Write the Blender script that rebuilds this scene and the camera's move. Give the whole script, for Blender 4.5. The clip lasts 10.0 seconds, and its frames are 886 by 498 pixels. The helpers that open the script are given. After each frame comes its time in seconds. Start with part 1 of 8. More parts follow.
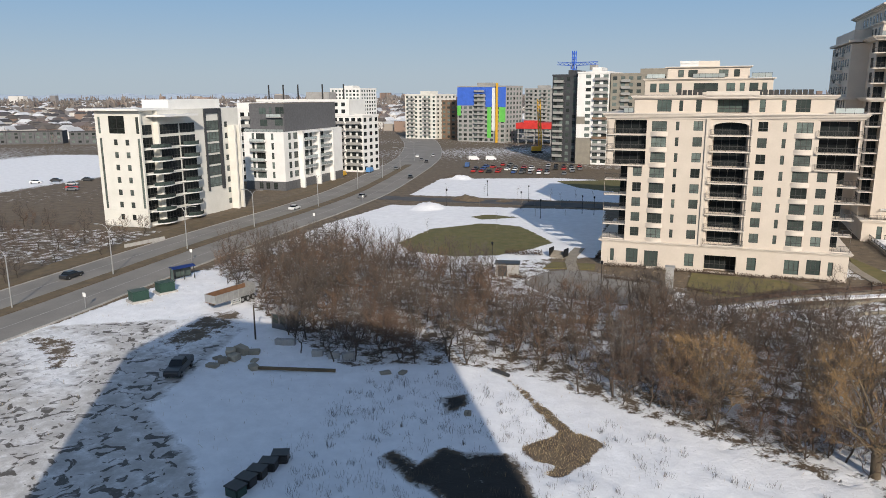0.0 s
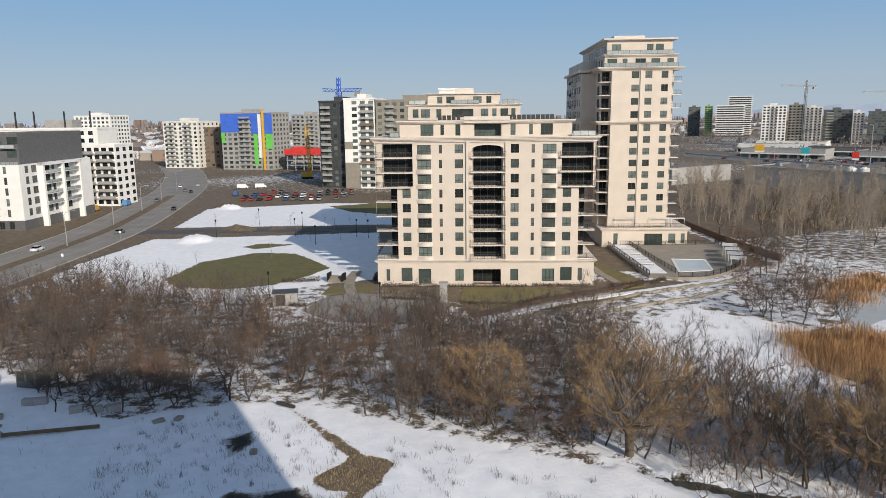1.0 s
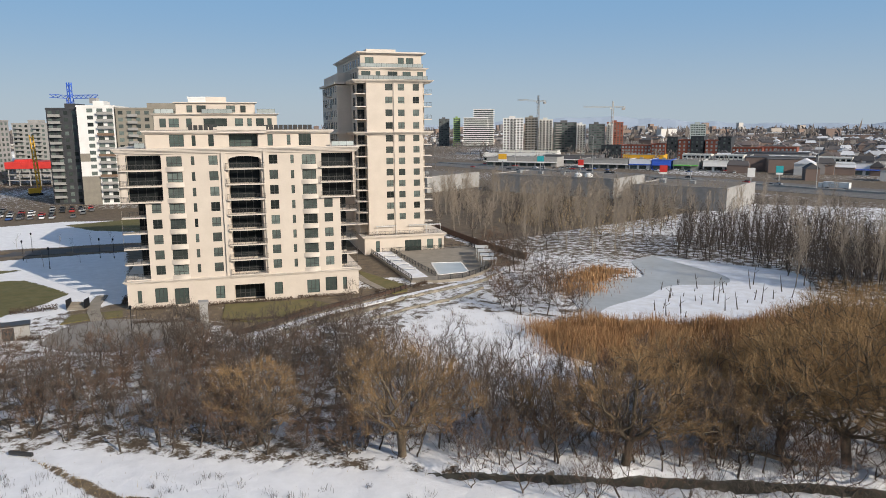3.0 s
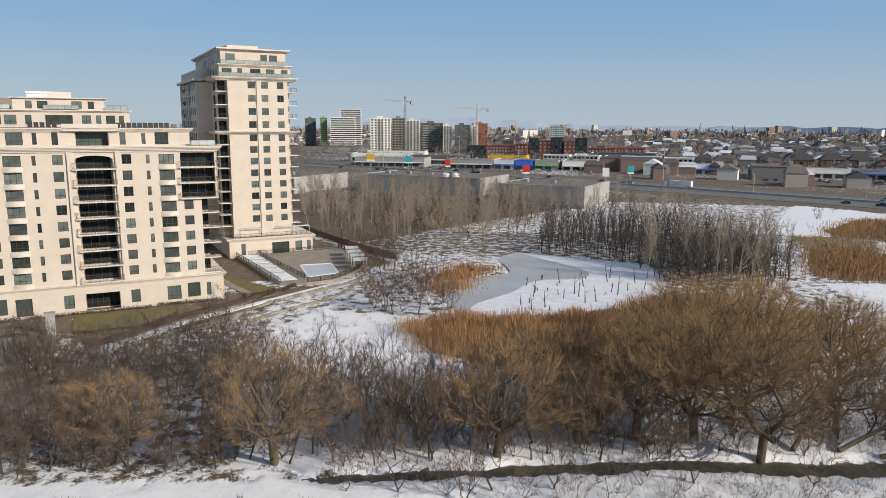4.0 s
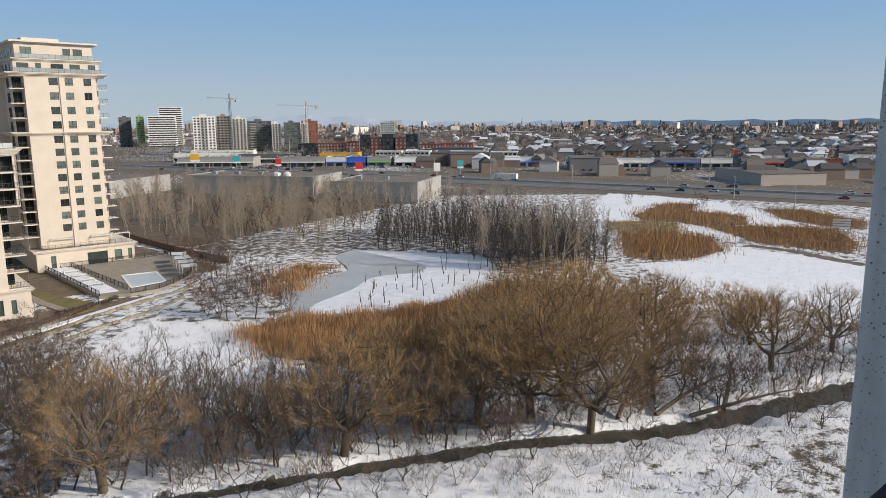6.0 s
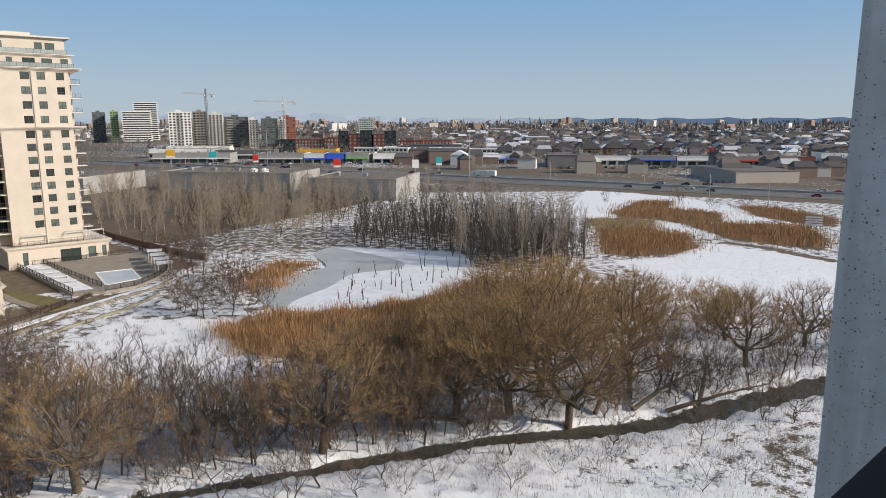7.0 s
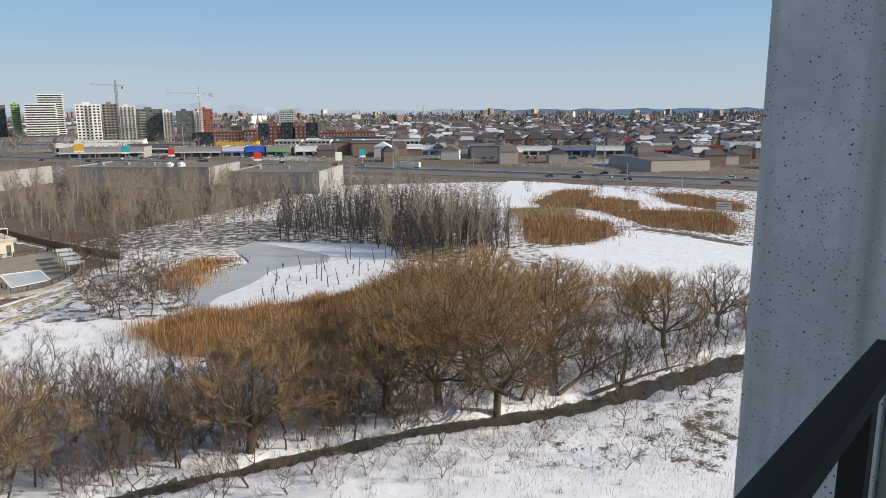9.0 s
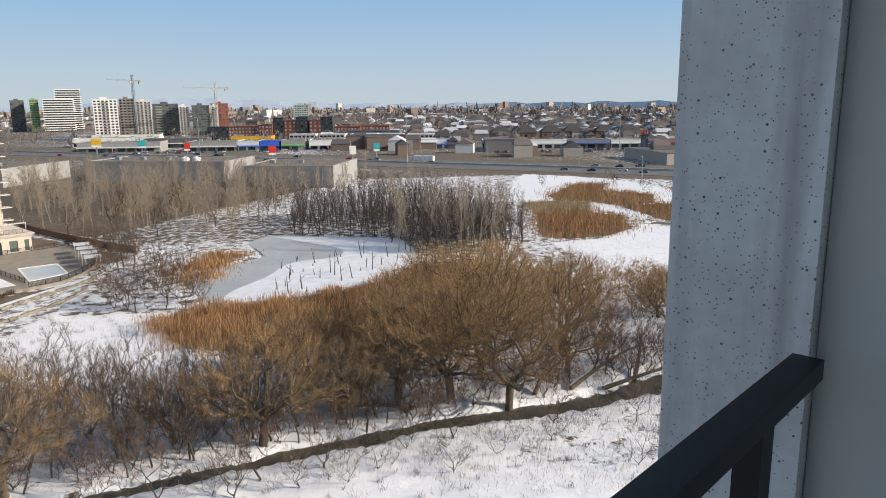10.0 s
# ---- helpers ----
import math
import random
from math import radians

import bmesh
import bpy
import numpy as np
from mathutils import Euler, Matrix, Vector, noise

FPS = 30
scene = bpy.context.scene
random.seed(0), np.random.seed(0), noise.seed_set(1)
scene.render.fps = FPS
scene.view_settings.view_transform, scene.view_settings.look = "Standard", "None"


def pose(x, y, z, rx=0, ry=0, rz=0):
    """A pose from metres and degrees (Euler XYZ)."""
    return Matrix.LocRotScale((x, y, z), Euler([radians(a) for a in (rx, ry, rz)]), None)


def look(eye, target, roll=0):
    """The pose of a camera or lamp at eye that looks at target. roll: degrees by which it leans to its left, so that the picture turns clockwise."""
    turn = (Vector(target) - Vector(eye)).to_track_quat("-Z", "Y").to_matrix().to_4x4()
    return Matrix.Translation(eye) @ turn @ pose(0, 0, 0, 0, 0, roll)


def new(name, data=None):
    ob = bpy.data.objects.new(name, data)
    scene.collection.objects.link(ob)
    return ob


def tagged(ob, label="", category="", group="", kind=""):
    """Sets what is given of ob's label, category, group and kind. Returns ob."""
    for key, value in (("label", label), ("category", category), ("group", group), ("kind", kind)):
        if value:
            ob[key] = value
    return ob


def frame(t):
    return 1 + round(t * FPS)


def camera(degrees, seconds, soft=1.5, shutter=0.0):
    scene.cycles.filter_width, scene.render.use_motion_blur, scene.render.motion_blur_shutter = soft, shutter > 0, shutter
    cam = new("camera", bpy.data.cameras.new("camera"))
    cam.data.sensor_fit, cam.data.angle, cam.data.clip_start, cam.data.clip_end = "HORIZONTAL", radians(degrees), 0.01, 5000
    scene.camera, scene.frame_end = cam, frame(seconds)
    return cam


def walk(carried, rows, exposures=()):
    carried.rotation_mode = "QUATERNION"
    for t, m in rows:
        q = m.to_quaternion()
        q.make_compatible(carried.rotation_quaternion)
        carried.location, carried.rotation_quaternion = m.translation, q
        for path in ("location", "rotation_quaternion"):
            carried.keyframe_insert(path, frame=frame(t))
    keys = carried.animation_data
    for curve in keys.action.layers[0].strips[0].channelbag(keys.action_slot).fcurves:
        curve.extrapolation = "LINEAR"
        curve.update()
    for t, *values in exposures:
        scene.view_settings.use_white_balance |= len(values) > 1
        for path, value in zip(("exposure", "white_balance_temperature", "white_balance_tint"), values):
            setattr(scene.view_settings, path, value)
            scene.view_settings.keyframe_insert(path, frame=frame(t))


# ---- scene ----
# seconds, place, pitch, yaw, lean to the right
cam = camera(63.5, 10.0, soft=0.5)
PATH = [
    (0.0, 0.000, 0.000, 34.2, -12.36, 18.09, 0.30),
    (0.5, 0.000, 0.000, 34.2, -11.28, 7.74, 0.45),
    (1.0, 0.000, 0.000, 34.2, -10.51, 0.00, 0.66),
    (1.5, 0.000, 0.000, 34.2, -10.12, -4.96, 1.02),
    (2.0, 0.000, 0.000, 34.2, -10.03, -9.10, 1.26),
    (2.5, 0.000, 0.000, 34.2, -9.94, -14.08, 0.88),
    (4.0, 0.000, 0.000, 34.2, -9.84, -29.53, -0.26),
    (4.5, 0.000, 0.000, 34.2, -9.99, -35.51, 0.11),
    (5.0, 0.000, 0.000, 34.2, -10.03, -39.62, 0.44),
    (5.5, 0.000, -0.010, 34.2, -10.03, -41.57, 0.49),
    (7.0, -0.010, -0.015, 34.2, -10.36, -44.45, 0.12),
    (7.5, -0.012, -0.012, 34.2, -10.46, -45.56, -0.03),
    (8.0, 0.000, -0.018, 34.2, -10.53, -47.08, -0.01),
    (8.5, 0.000, -0.008, 34.2, -10.69, -48.95, 0.21),
    (9.0, -0.008, 0.004, 34.2, -11.04, -50.48, 0.34),
    (9.5, 0.180, -0.090, 34.2, -11.25, -50.65, 0.21),
    (10.0, 0.287, -0.146, 34.2, -11.54, -49.28, 0.60),
]
walk(cam, [(t, pose(x, y, z, 90 + p, 0, yaw) @ pose(0, 0, 0, 0, 0, -lean)) for t, x, y, z, p, yaw, lean in PATH],
     exposures=[(0.0, -0.13, 6950, 11), (2.5, -0.12, 7000, 11), (5.5, -0.07, 7050, 11), (8.5, 0.02, 7100, 11), (10.0, 0.17, 7250, 11)])

# ---- light ----
SUN_AZ, SUN_EL = 28.5, 25.0          # the sun stands behind the camera and to its right
world = bpy.data.worlds.new("sky")
scene.world = world
world.use_nodes = True
wn = world.node_tree.nodes
sky = wn.new("ShaderNodeTexSky")
sky.sky_type = 'NISHITA'
sky.sun_disc = False
sky.sun_elevation = radians(SUN_EL)
sky.sun_rotation = radians(180 - SUN_AZ)
sky.altitude = 50
sky.air_density, sky.dust_density, sky.ozone_density = 1.1, 0.6, 2.0
wn["Background"].inputs["Strength"].default_value = 0.15
world.node_tree.links.new(sky.outputs[0], wn["Background"].inputs["Color"])
sun = new("sun", bpy.data.lights.new("sun", 'SUN'))
sun.data.energy, sun.data.angle, sun.data.color = 4.7, radians(0.53), (1.0, 0.94, 0.86)
to_sun = Vector((math.sin(radians(SUN_AZ)) * math.cos(radians(SUN_EL)), -math.cos(radians(SUN_AZ)) * math.cos(radians(SUN_EL)), math.sin(radians(SUN_EL))))
sun.matrix_world = look(to_sun * 200, (0, 0, 0))
scene.view_settings.exposure = 0.0


# ---- materials ----
def mat(name, col, col2=None, scale=1.0, rough=0.8, bump=0.0, metal=0.0, rand=0.0, spec=0.5, detail=4.0, fine=9.0):
    """A surface of two tones with grain at two sizes; rand: how much each piece differs in brightness."""
    m = bpy.data.materials.new(name)
    m.use_nodes = True
    nt = m.node_tree
    b = nt.nodes["Principled BSDF"]
    b.inputs["Roughness"].default_value = rough
    b.inputs["Metallic"].default_value = metal
    b.inputs["Specular IOR Level"].default_value = spec
    col2 = col2 or tuple(c * 0.8 for c in col)
    tc = nt.nodes.new("ShaderNodeTexCoord")
    n1 = nt.nodes.new("ShaderNodeTexNoise")
    n1.inputs["Scale"].default_value, n1.inputs["Detail"].default_value = scale, detail
    n2 = nt.nodes.new("ShaderNodeTexNoise")
    n2.inputs["Scale"].default_value, n2.inputs["Detail"].default_value = scale * fine, 3
    add = nt.nodes.new("ShaderNodeMath")
    add.operation = 'MULTIPLY_ADD'
    add.inputs[1].default_value = 0.4
    ramp = nt.nodes.new("ShaderNodeMapRange")
    ramp.inputs["From Min"].default_value, ramp.inputs["From Max"].default_value = 0.5, 0.9
    mix = nt.nodes.new("ShaderNodeMix")
    mix.data_type = 'RGBA'
    mix.inputs["A"].default_value, mix.inputs["B"].default_value = (*col, 1), (*col2, 1)
    L = nt.links.new
    for n in (n1, n2):
        L(tc.outputs["Object"], n.inputs["Vector"])
    L(n2.outputs["Fac"], add.inputs[0])
    L(n1.outputs["Fac"], add.inputs[2])
    L(add.outputs[0], ramp.inputs["Value"])
    L(ramp.outputs[0], mix.inputs["Factor"])
    out = mix.outputs["Result"]
    if rand:
        info = nt.nodes.new("ShaderNodeObjectInfo")
        mr = nt.nodes.new("ShaderNodeMapRange")
        mr.inputs["To Min"].default_value, mr.inputs["To Max"].default_value = 1 - rand, 1 + rand
        hsv = nt.nodes.new("ShaderNodeHueSaturation")
        L(info.outputs["Random"], mr.inputs["Value"])
        L(mr.outputs[0], hsv.inputs["Value"])
        L(out, hsv.inputs["Color"])
        out = hsv.outputs[0]
    L(out, b.inputs["Base Color"])
    if bump:
        bp = nt.nodes.new("ShaderNodeBump")
        bp.inputs["Strength"].default_value = bump
        bp.inputs["Distance"].default_value = 0.02
        L(add.outputs[0], bp.inputs["Height"])
        L(bp.outputs[0], b.inputs["Normal"])
    return m


def island_mat(name, cols, rough=0.8):
    """One tone for each loose piece of a joined mesh, picked from a few."""
    m = bpy.data.materials.new(name)
    m.use_nodes = True
    nt = m.node_tree
    b = nt.nodes["Principled BSDF"]
    b.inputs["Roughness"].default_value = rough
    geo = nt.nodes.new("ShaderNodeNewGeometry")
    ramp = nt.nodes.new("ShaderNodeValToRGB")
    ramp.color_ramp.interpolation = 'CONSTANT'
    el = ramp.color_ramp.elements
    el[0].color = (*cols[0], 1)
    el[1].position, el[1].color = 1 / len(cols), (*cols[1], 1)
    for i, c in enumerate(cols[2:], 2):
        e = el.new(i / len(cols))
        e.color = (*c, 1)
    nt.links.new(geo.outputs["Random Per Island"], ramp.inputs[0])
    nt.links.new(ramp.outputs[0], b.inputs["Base Color"])
    return m


STONE = mat("cream_stone", (0.60, 0.525, 0.445), (0.54, 0.47, 0.395), 0.35, 0.85, 0.2)
TRIM = mat("cream_trim", (0.64, 0.57, 0.495), (0.56, 0.50, 0.43), 0.6, 0.8, 0.1)
WHITE = mat("white_render", (0.78, 0.77, 0.74), (0.70, 0.69, 0.66), 0.3, 0.8, 0.1)
CREAM = mat("pale_cream_render", (0.71, 0.69, 0.63), (0.63, 0.61, 0.55), 0.3, 0.85, 0.1)
GREYBRICK = mat("grey_brick", (0.12, 0.12, 0.125), (0.09, 0.09, 0.095), 1.5, 0.9, 0.2)
TAUPE = mat("taupe_brick", (0.27, 0.245, 0.20), (0.22, 0.20, 0.165), 0.5, 0.9, 0.2)
DARKPANEL = mat("dark_panel", (0.05, 0.052, 0.057), (0.035, 0.037, 0.04), 0.6, 0.6)
BROWNBRICK = mat("brown_brick", (0.20, 0.13, 0.085), (0.15, 0.10, 0.07), 0.8, 0.9, 0.2)
REDBRICK = mat("red_brick", (0.30, 0.095, 0.06), (0.24, 0.075, 0.05), 0.8, 0.9)
BLUEWRAP = mat("blue_sheathing", (0.05, 0.15, 0.62), (0.04, 0.12, 0.5), 0.4, 0.6)
GREENWRAP = mat("green_sheathing", (0.14, 0.55, 0.10), (0.11, 0.45, 0.08), 0.4, 0.6)
REDPAINT = mat("red_formwork", (0.62, 0.04, 0.03), (0.5, 0.03, 0.025), 0.5, 0.6)
YELLOW = mat("yellow_paint", (0.72, 0.40, 0.03), (0.62, 0.34, 0.03), 0.8, 0.5)
CONCRETE = mat("grey_concrete", (0.36, 0.35, 0.335), (0.28, 0.275, 0.26), 0.5, 0.9, 0.25)
GLASS = mat("window_glass", (0.05, 0.062, 0.058), (0.11, 0.135, 0.122), 0.6, 0.10, rand=0.85, spec=0.4)
# darker, duller copy of the window glass, with recess shade put into its colour
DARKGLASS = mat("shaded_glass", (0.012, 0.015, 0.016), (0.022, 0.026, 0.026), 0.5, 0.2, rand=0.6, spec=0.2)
PALEGLASS = mat("pale_glass", (0.30, 0.34, 0.33), (0.38, 0.42, 0.41), 0.5, 0.1, rand=0.3, spec=0.4)
GREENGLASS = mat("green_glass", (0.06, 0.085, 0.078), (0.10, 0.13, 0.118), 0.5, 0.12, rand=0.6, spec=0.35)
FRAME = mat("dark_frame", (0.035, 0.034, 0.033), None, 1.0, 0.5)
WFRAME = mat("white_frame", (0.7, 0.7, 0.68), None, 1.0, 0.5)
DARKROOM = mat("shaded_recess", (0.10, 0.095, 0.09), (0.07, 0.066, 0.062), 0.4, 0.9)
ROOFING = mat("roof_gravel", (0.20, 0.175, 0.145), (0.13, 0.113, 0.095), 0.3, 0.95, 0.2)
BARK = mat("grey_brown_bark", (0.085, 0.066, 0.052), (0.05, 0.039, 0.031), 3.0, 0.95, 0.4, rand=0.25)
TWIG = mat("grey_twigs", (0.13, 0.104, 0.085), (0.075, 0.06, 0.049), 0.5, 0.95, rand=0.3)
SWAMPBARK = mat("dark_swamp_bark", (0.055, 0.044, 0.036), (0.034, 0.027, 0.022), 3.0, 0.95, 0.3, rand=0.2)
SWAMPTWIG = mat("dark_swamp_twigs", (0.09, 0.07, 0.056), (0.055, 0.043, 0.035), 0.5, 0.95, rand=0.2)
PALEBARK = mat("pale_bark", (0.37, 0.31, 0.245), (0.26, 0.215, 0.17), 2.0, 0.95, 0.3, rand=0.2)
WILLOWBARK = mat("willow_bark", (0.125, 0.095, 0.062), (0.075, 0.058, 0.04), 3.0, 0.95, 0.4, rand=0.2)
WILLOWTWIG = mat("ochre_willow_twigs", (0.36, 0.225, 0.105), (0.25, 0.155, 0.07), 0.4, 0.9, rand=0.2)
RUSTTWIG = mat("red_brown_twigs", (0.16, 0.10, 0.066), (0.10, 0.063, 0.043), 0.4, 0.95, rand=0.3)
REED = island_mat("dry_reed", [(0.33, 0.175, 0.078), (0.38, 0.21, 0.095), (0.26, 0.14, 0.065), (0.44, 0.28, 0.145), (0.31, 0.17, 0.078)], 0.9)
STRAW = island_mat("dry_straw", [(0.42, 0.32, 0.18), (0.33, 0.23, 0.12), (0.48, 0.38, 0.23), (0.28, 0.20, 0.11)], 0.9)
ASPHALT = mat("worn_asphalt", (0.25, 0.232, 0.208), (0.185, 0.172, 0.155), 0.12, 0.9, 0.15, fine=25)
DARKASPHALT = mat("damp_asphalt", (0.085, 0.08, 0.078), (0.055, 0.052, 0.05), 0.2, 0.75, 0.15, fine=25)
HIGHWAY = mat("motorway_asphalt", (0.155, 0.148, 0.14), (0.115, 0.11, 0.105), 0.1, 0.9, 0.1, fine=25)
MEDIAN = mat("brown_verge", (0.16, 0.115, 0.065), (0.10, 0.075, 0.045), 0.5, 0.95, 0.4)
KERB = mat("kerb_concrete", (0.42, 0.40, 0.37), (0.33, 0.315, 0.29), 0.8, 0.9)
SNOW = mat("old_snow", (0.80, 0.82, 0.86), (0.66, 0.66, 0.67), 0.5, 0.7, 0.5)
ICE = mat("grey_ice", (0.36, 0.37, 0.36), (0.50, 0.51, 0.51), 0.06, 0.35, 0.1)
WATER = mat("creek_water", (0.06, 0.057, 0.045), (0.085, 0.08, 0.062), 0.4, 0.10, 0.1)
BLACKMETAL = mat("black_metal", (0.010, 0.011, 0.013), (0.007, 0.008, 0.010), 3.0, 0.45, spec=0.3)
STEEL = mat("galvanised_steel", (0.42, 0.42, 0.41), (0.34, 0.34, 0.33), 2.0, 0.5, metal=0.5)
ROCK = mat("wall_stone", (0.33, 0.29, 0.225), (0.22, 0.195, 0.15), 1.2, 0.95, 0.5, rand=0.25)
SHINGLE = mat("dark_shingle", (0.075, 0.07, 0.068), (0.05, 0.047, 0.046), 0.6, 0.95)
TYRE = mat("black_rubber", (0.02, 0.02, 0.02), None, 3.0, 0.9)
CARGLASS = mat("car_glass", (0.015, 0.018, 0.02), None, 1.0, 0.08)


def ground_mat():
    """Snow, lawn, soil and slush, mixed by the cover painted on the sheet and by grain."""
    m = bpy.data.materials.new("snowy_ground")
    m.use_nodes = True
    nt = m.node_tree
    L = nt.links.new
    b = nt.nodes["Principled BSDF"]
    b.inputs["Roughness"].default_value = 0.85
    at = nt.nodes.new("ShaderNodeAttribute")
    at.attribute_name = "cover"
    sep = nt.nodes.new("ShaderNodeSeparateColor")
    L(at.outputs["Color"], sep.inputs[0])
    tc = nt.nodes.new("ShaderNodeTexCoord")

    def noise_tex(scale, detail=5, rough=0.6):
        n = nt.nodes.new("ShaderNodeTexNoise")
        n.inputs["Scale"].default_value, n.inputs["Detail"].default_value, n.inputs["Roughness"].default_value = scale, detail, rough
        L(tc.outputs["Object"], n.inputs["Vector"])
        return n.outputs["Fac"]

    def rng(v, a, c, lo=0.0, hi=1.0):
        r = nt.nodes.new("ShaderNodeMapRange")
        r.inputs["From Min"].default_value, r.inputs["From Max"].default_value = a, c
        r.inputs["To Min"].default_value, r.inputs["To Max"].default_value = lo, hi
        L(v, r.inputs["Value"])
        return r.outputs[0]

    def mixc(f, a, c):
        x = nt.nodes.new("ShaderNodeMix")
        x.data_type = 'RGBA'
        L(f, x.inputs["Factor"])
        for sock, v in (("A", a), ("B", c)):
            if isinstance(v, tuple):
                x.inputs[sock].default_value = (*v, 1)
            else:
                L(v, x.inputs[sock])
        return x.outputs["Result"]

    def plus(a, c, k):
        x = nt.nodes.new("ShaderNodeMath")
        x.operation = 'MULTIPLY_ADD'
        L(a, x.inputs[0])
        x.inputs[1].default_value = k
        L(c, x.inputs[2])
        return x.outputs[0]

    big, mid, fine = noise_tex(0.05), noise_tex(0.45, 6, 0.65), noise_tex(3.2, 4)
    soil = mixc(rng(mid, 0.35, 0.7), (0.085, 0.062, 0.042), (0.21, 0.155, 0.095))
    soil = mixc(rng(fine, 0.45, 0.75), soil, (0.13, 0.10, 0.07))
    lawn = mixc(rng(mid, 0.3, 0.7), (0.085, 0.085, 0.022), (0.15, 0.125, 0.045))
    snow = mixc(rng(mid, 0.3, 0.75), (0.86, 0.865, 0.88), (0.72, 0.725, 0.74))
    slush = mixc(rng(mid, 0.35, 0.65), (0.62, 0.61, 0.60), (0.38, 0.365, 0.35))
    slush = mixc(rng(fine, 0.5, 0.7), slush, (0.44, 0.425, 0.41))
    wet = nt.nodes.new("ShaderNodeTexNoise")
    wet.inputs["Scale"].default_value, wet.inputs["Detail"].default_value, wet.inputs["Distortion"].default_value = 0.55, 6, 1.2
    L(tc.outputs["Object"], wet.inputs["Vector"])
    slush = mixc(rng(wet.outputs["Fac"], 0.555, 0.585), slush, (0.10, 0.09, 0.08))
    soil = mixc(rng(sep.outputs["Blue"], 0.75, 0.95), soil, (0.022, 0.02, 0.017))
    base = mixc(rng(sep.outputs["Green"], 0.4, 0.6), soil, lawn)
    f = plus(mid, sep.outputs["Red"], 0.9)
    f = plus(fine, f, 0.35)
    white = mixc(rng(plus(mid, sep.outputs["Blue"], 0.5), 0.65, 0.9), snow, slush)
    fac = rng(f, 1.08, 1.18)
    L(mixc(fac, base, white), b.inputs["Base Color"])
    bp = nt.nodes.new("ShaderNodeBump")
    bp.inputs["Strength"].default_value, bp.inputs["Distance"].default_value = 0.9, 0.16
    L(plus(fine, plus(mid, fac, 1.2), 0.35), bp.inputs["Height"])
    L(bp.outputs[0], b.inputs["Normal"])
    return m


GROUND = ground_mat()


# ---- mesh helpers ----
def mesh_of(bm, name, material):
    me = bpy.data.meshes.new(name)
    bm.to_mesh(me)
    bm.free()
    if material:
        me.materials.append(material)
    return me


def part(name, bm, material, parent, label="", m=None):
    """Links a bmesh or a mesh as one part of a thing."""
    me = bm if isinstance(bm, bpy.types.Mesh) else mesh_of(bm, name, material)
    ob = new(name, me)
    ob.parent = parent
    if m is not None:
        ob.matrix_basis = m
    return tagged(ob, label)


def empty(name, m, label, category, group="", kind=""):
    ob = new(name)
    ob.matrix_basis = m
    return tagged(ob, label, category, group, kind)


def box(bm, x0, y0, z0, x1, y1, z1):
    vs = [bm.verts.new((x, y, z)) for z in (z0, z1) for x, y in ((x0, y0), (x1, y0), (x1, y1), (x0, y1))]
    for f in ((3, 2, 1, 0), (4, 5, 6, 7), (0, 1, 5, 4), (1, 2, 6, 5), (2, 3, 7, 6), (3, 0, 4, 7)):
        bm.faces.new([vs[i] for i in f])
    return vs


def boxes(*bs):
    bm = bmesh.new()
    for b in bs:
        box(bm, *b)
    return bm


def prism(bm, pts, z0, z1):
    """An upright prism over a plan, counter-clockwise."""
    lo = [bm.verts.new((x, y, z0)) for x, y in pts]
    hi = [bm.verts.new((x, y, z1)) for x, y in pts]
    n = len(pts)
    bm.faces.new(hi)
    bm.faces.new(lo[::-1])
    for i in range(n):
        j = (i + 1) % n
        bm.faces.new((lo[i], lo[j], hi[j], hi[i]))


def tube(bm, p, q, r0, r1, n=6):
    p, q = Vector(p), Vector(q)
    d = (q - p).normalized()
    a = d.orthogonal().normalized()
    c = d.cross(a)
    rings = []
    for o, r in ((p, r0), (q, r1)):
        rings.append([bm.verts.new(o + (a * math.cos(k * math.tau / n) + c * math.sin(k * math.tau / n)) * r) for k in range(n)])
    for k in range(n):
        j = (k + 1) % n
        bm.faces.new((rings[0][k], rings[0][j], rings[1][j], rings[1][k]))
    bm.faces.new(rings[1])
    bm.faces.new(rings[0][::-1])


def raw_mesh(name, verts, faces, material):
    me = bpy.data.meshes.new(name)
    me.from_pydata([tuple(v) for v in verts], [], faces)
    me.materials.append(material)
    return me


def smooth_line(pts, step):
    """Points along a Catmull-Rom curve through pts, about step apart."""
    P = [np.array(p, float) for p in pts]
    P = [2 * P[0] - P[1]] + P + [2 * P[-1] - P[-2]]
    out = []
    for i in range(1, len(P) - 2):
        a, b, c, d = P[i - 1:i + 3]
        n = max(1, int(np.linalg.norm(c - b) / step))
        for k in range(n):
            t = k / n
            out.append(0.5 * (2 * b + (c - a) * t + (2 * a - 5 * b + 4 * c - d) * t * t + (3 * b - a - 3 * c + d) * t ** 3))
    out.append(P[-2])
    return out


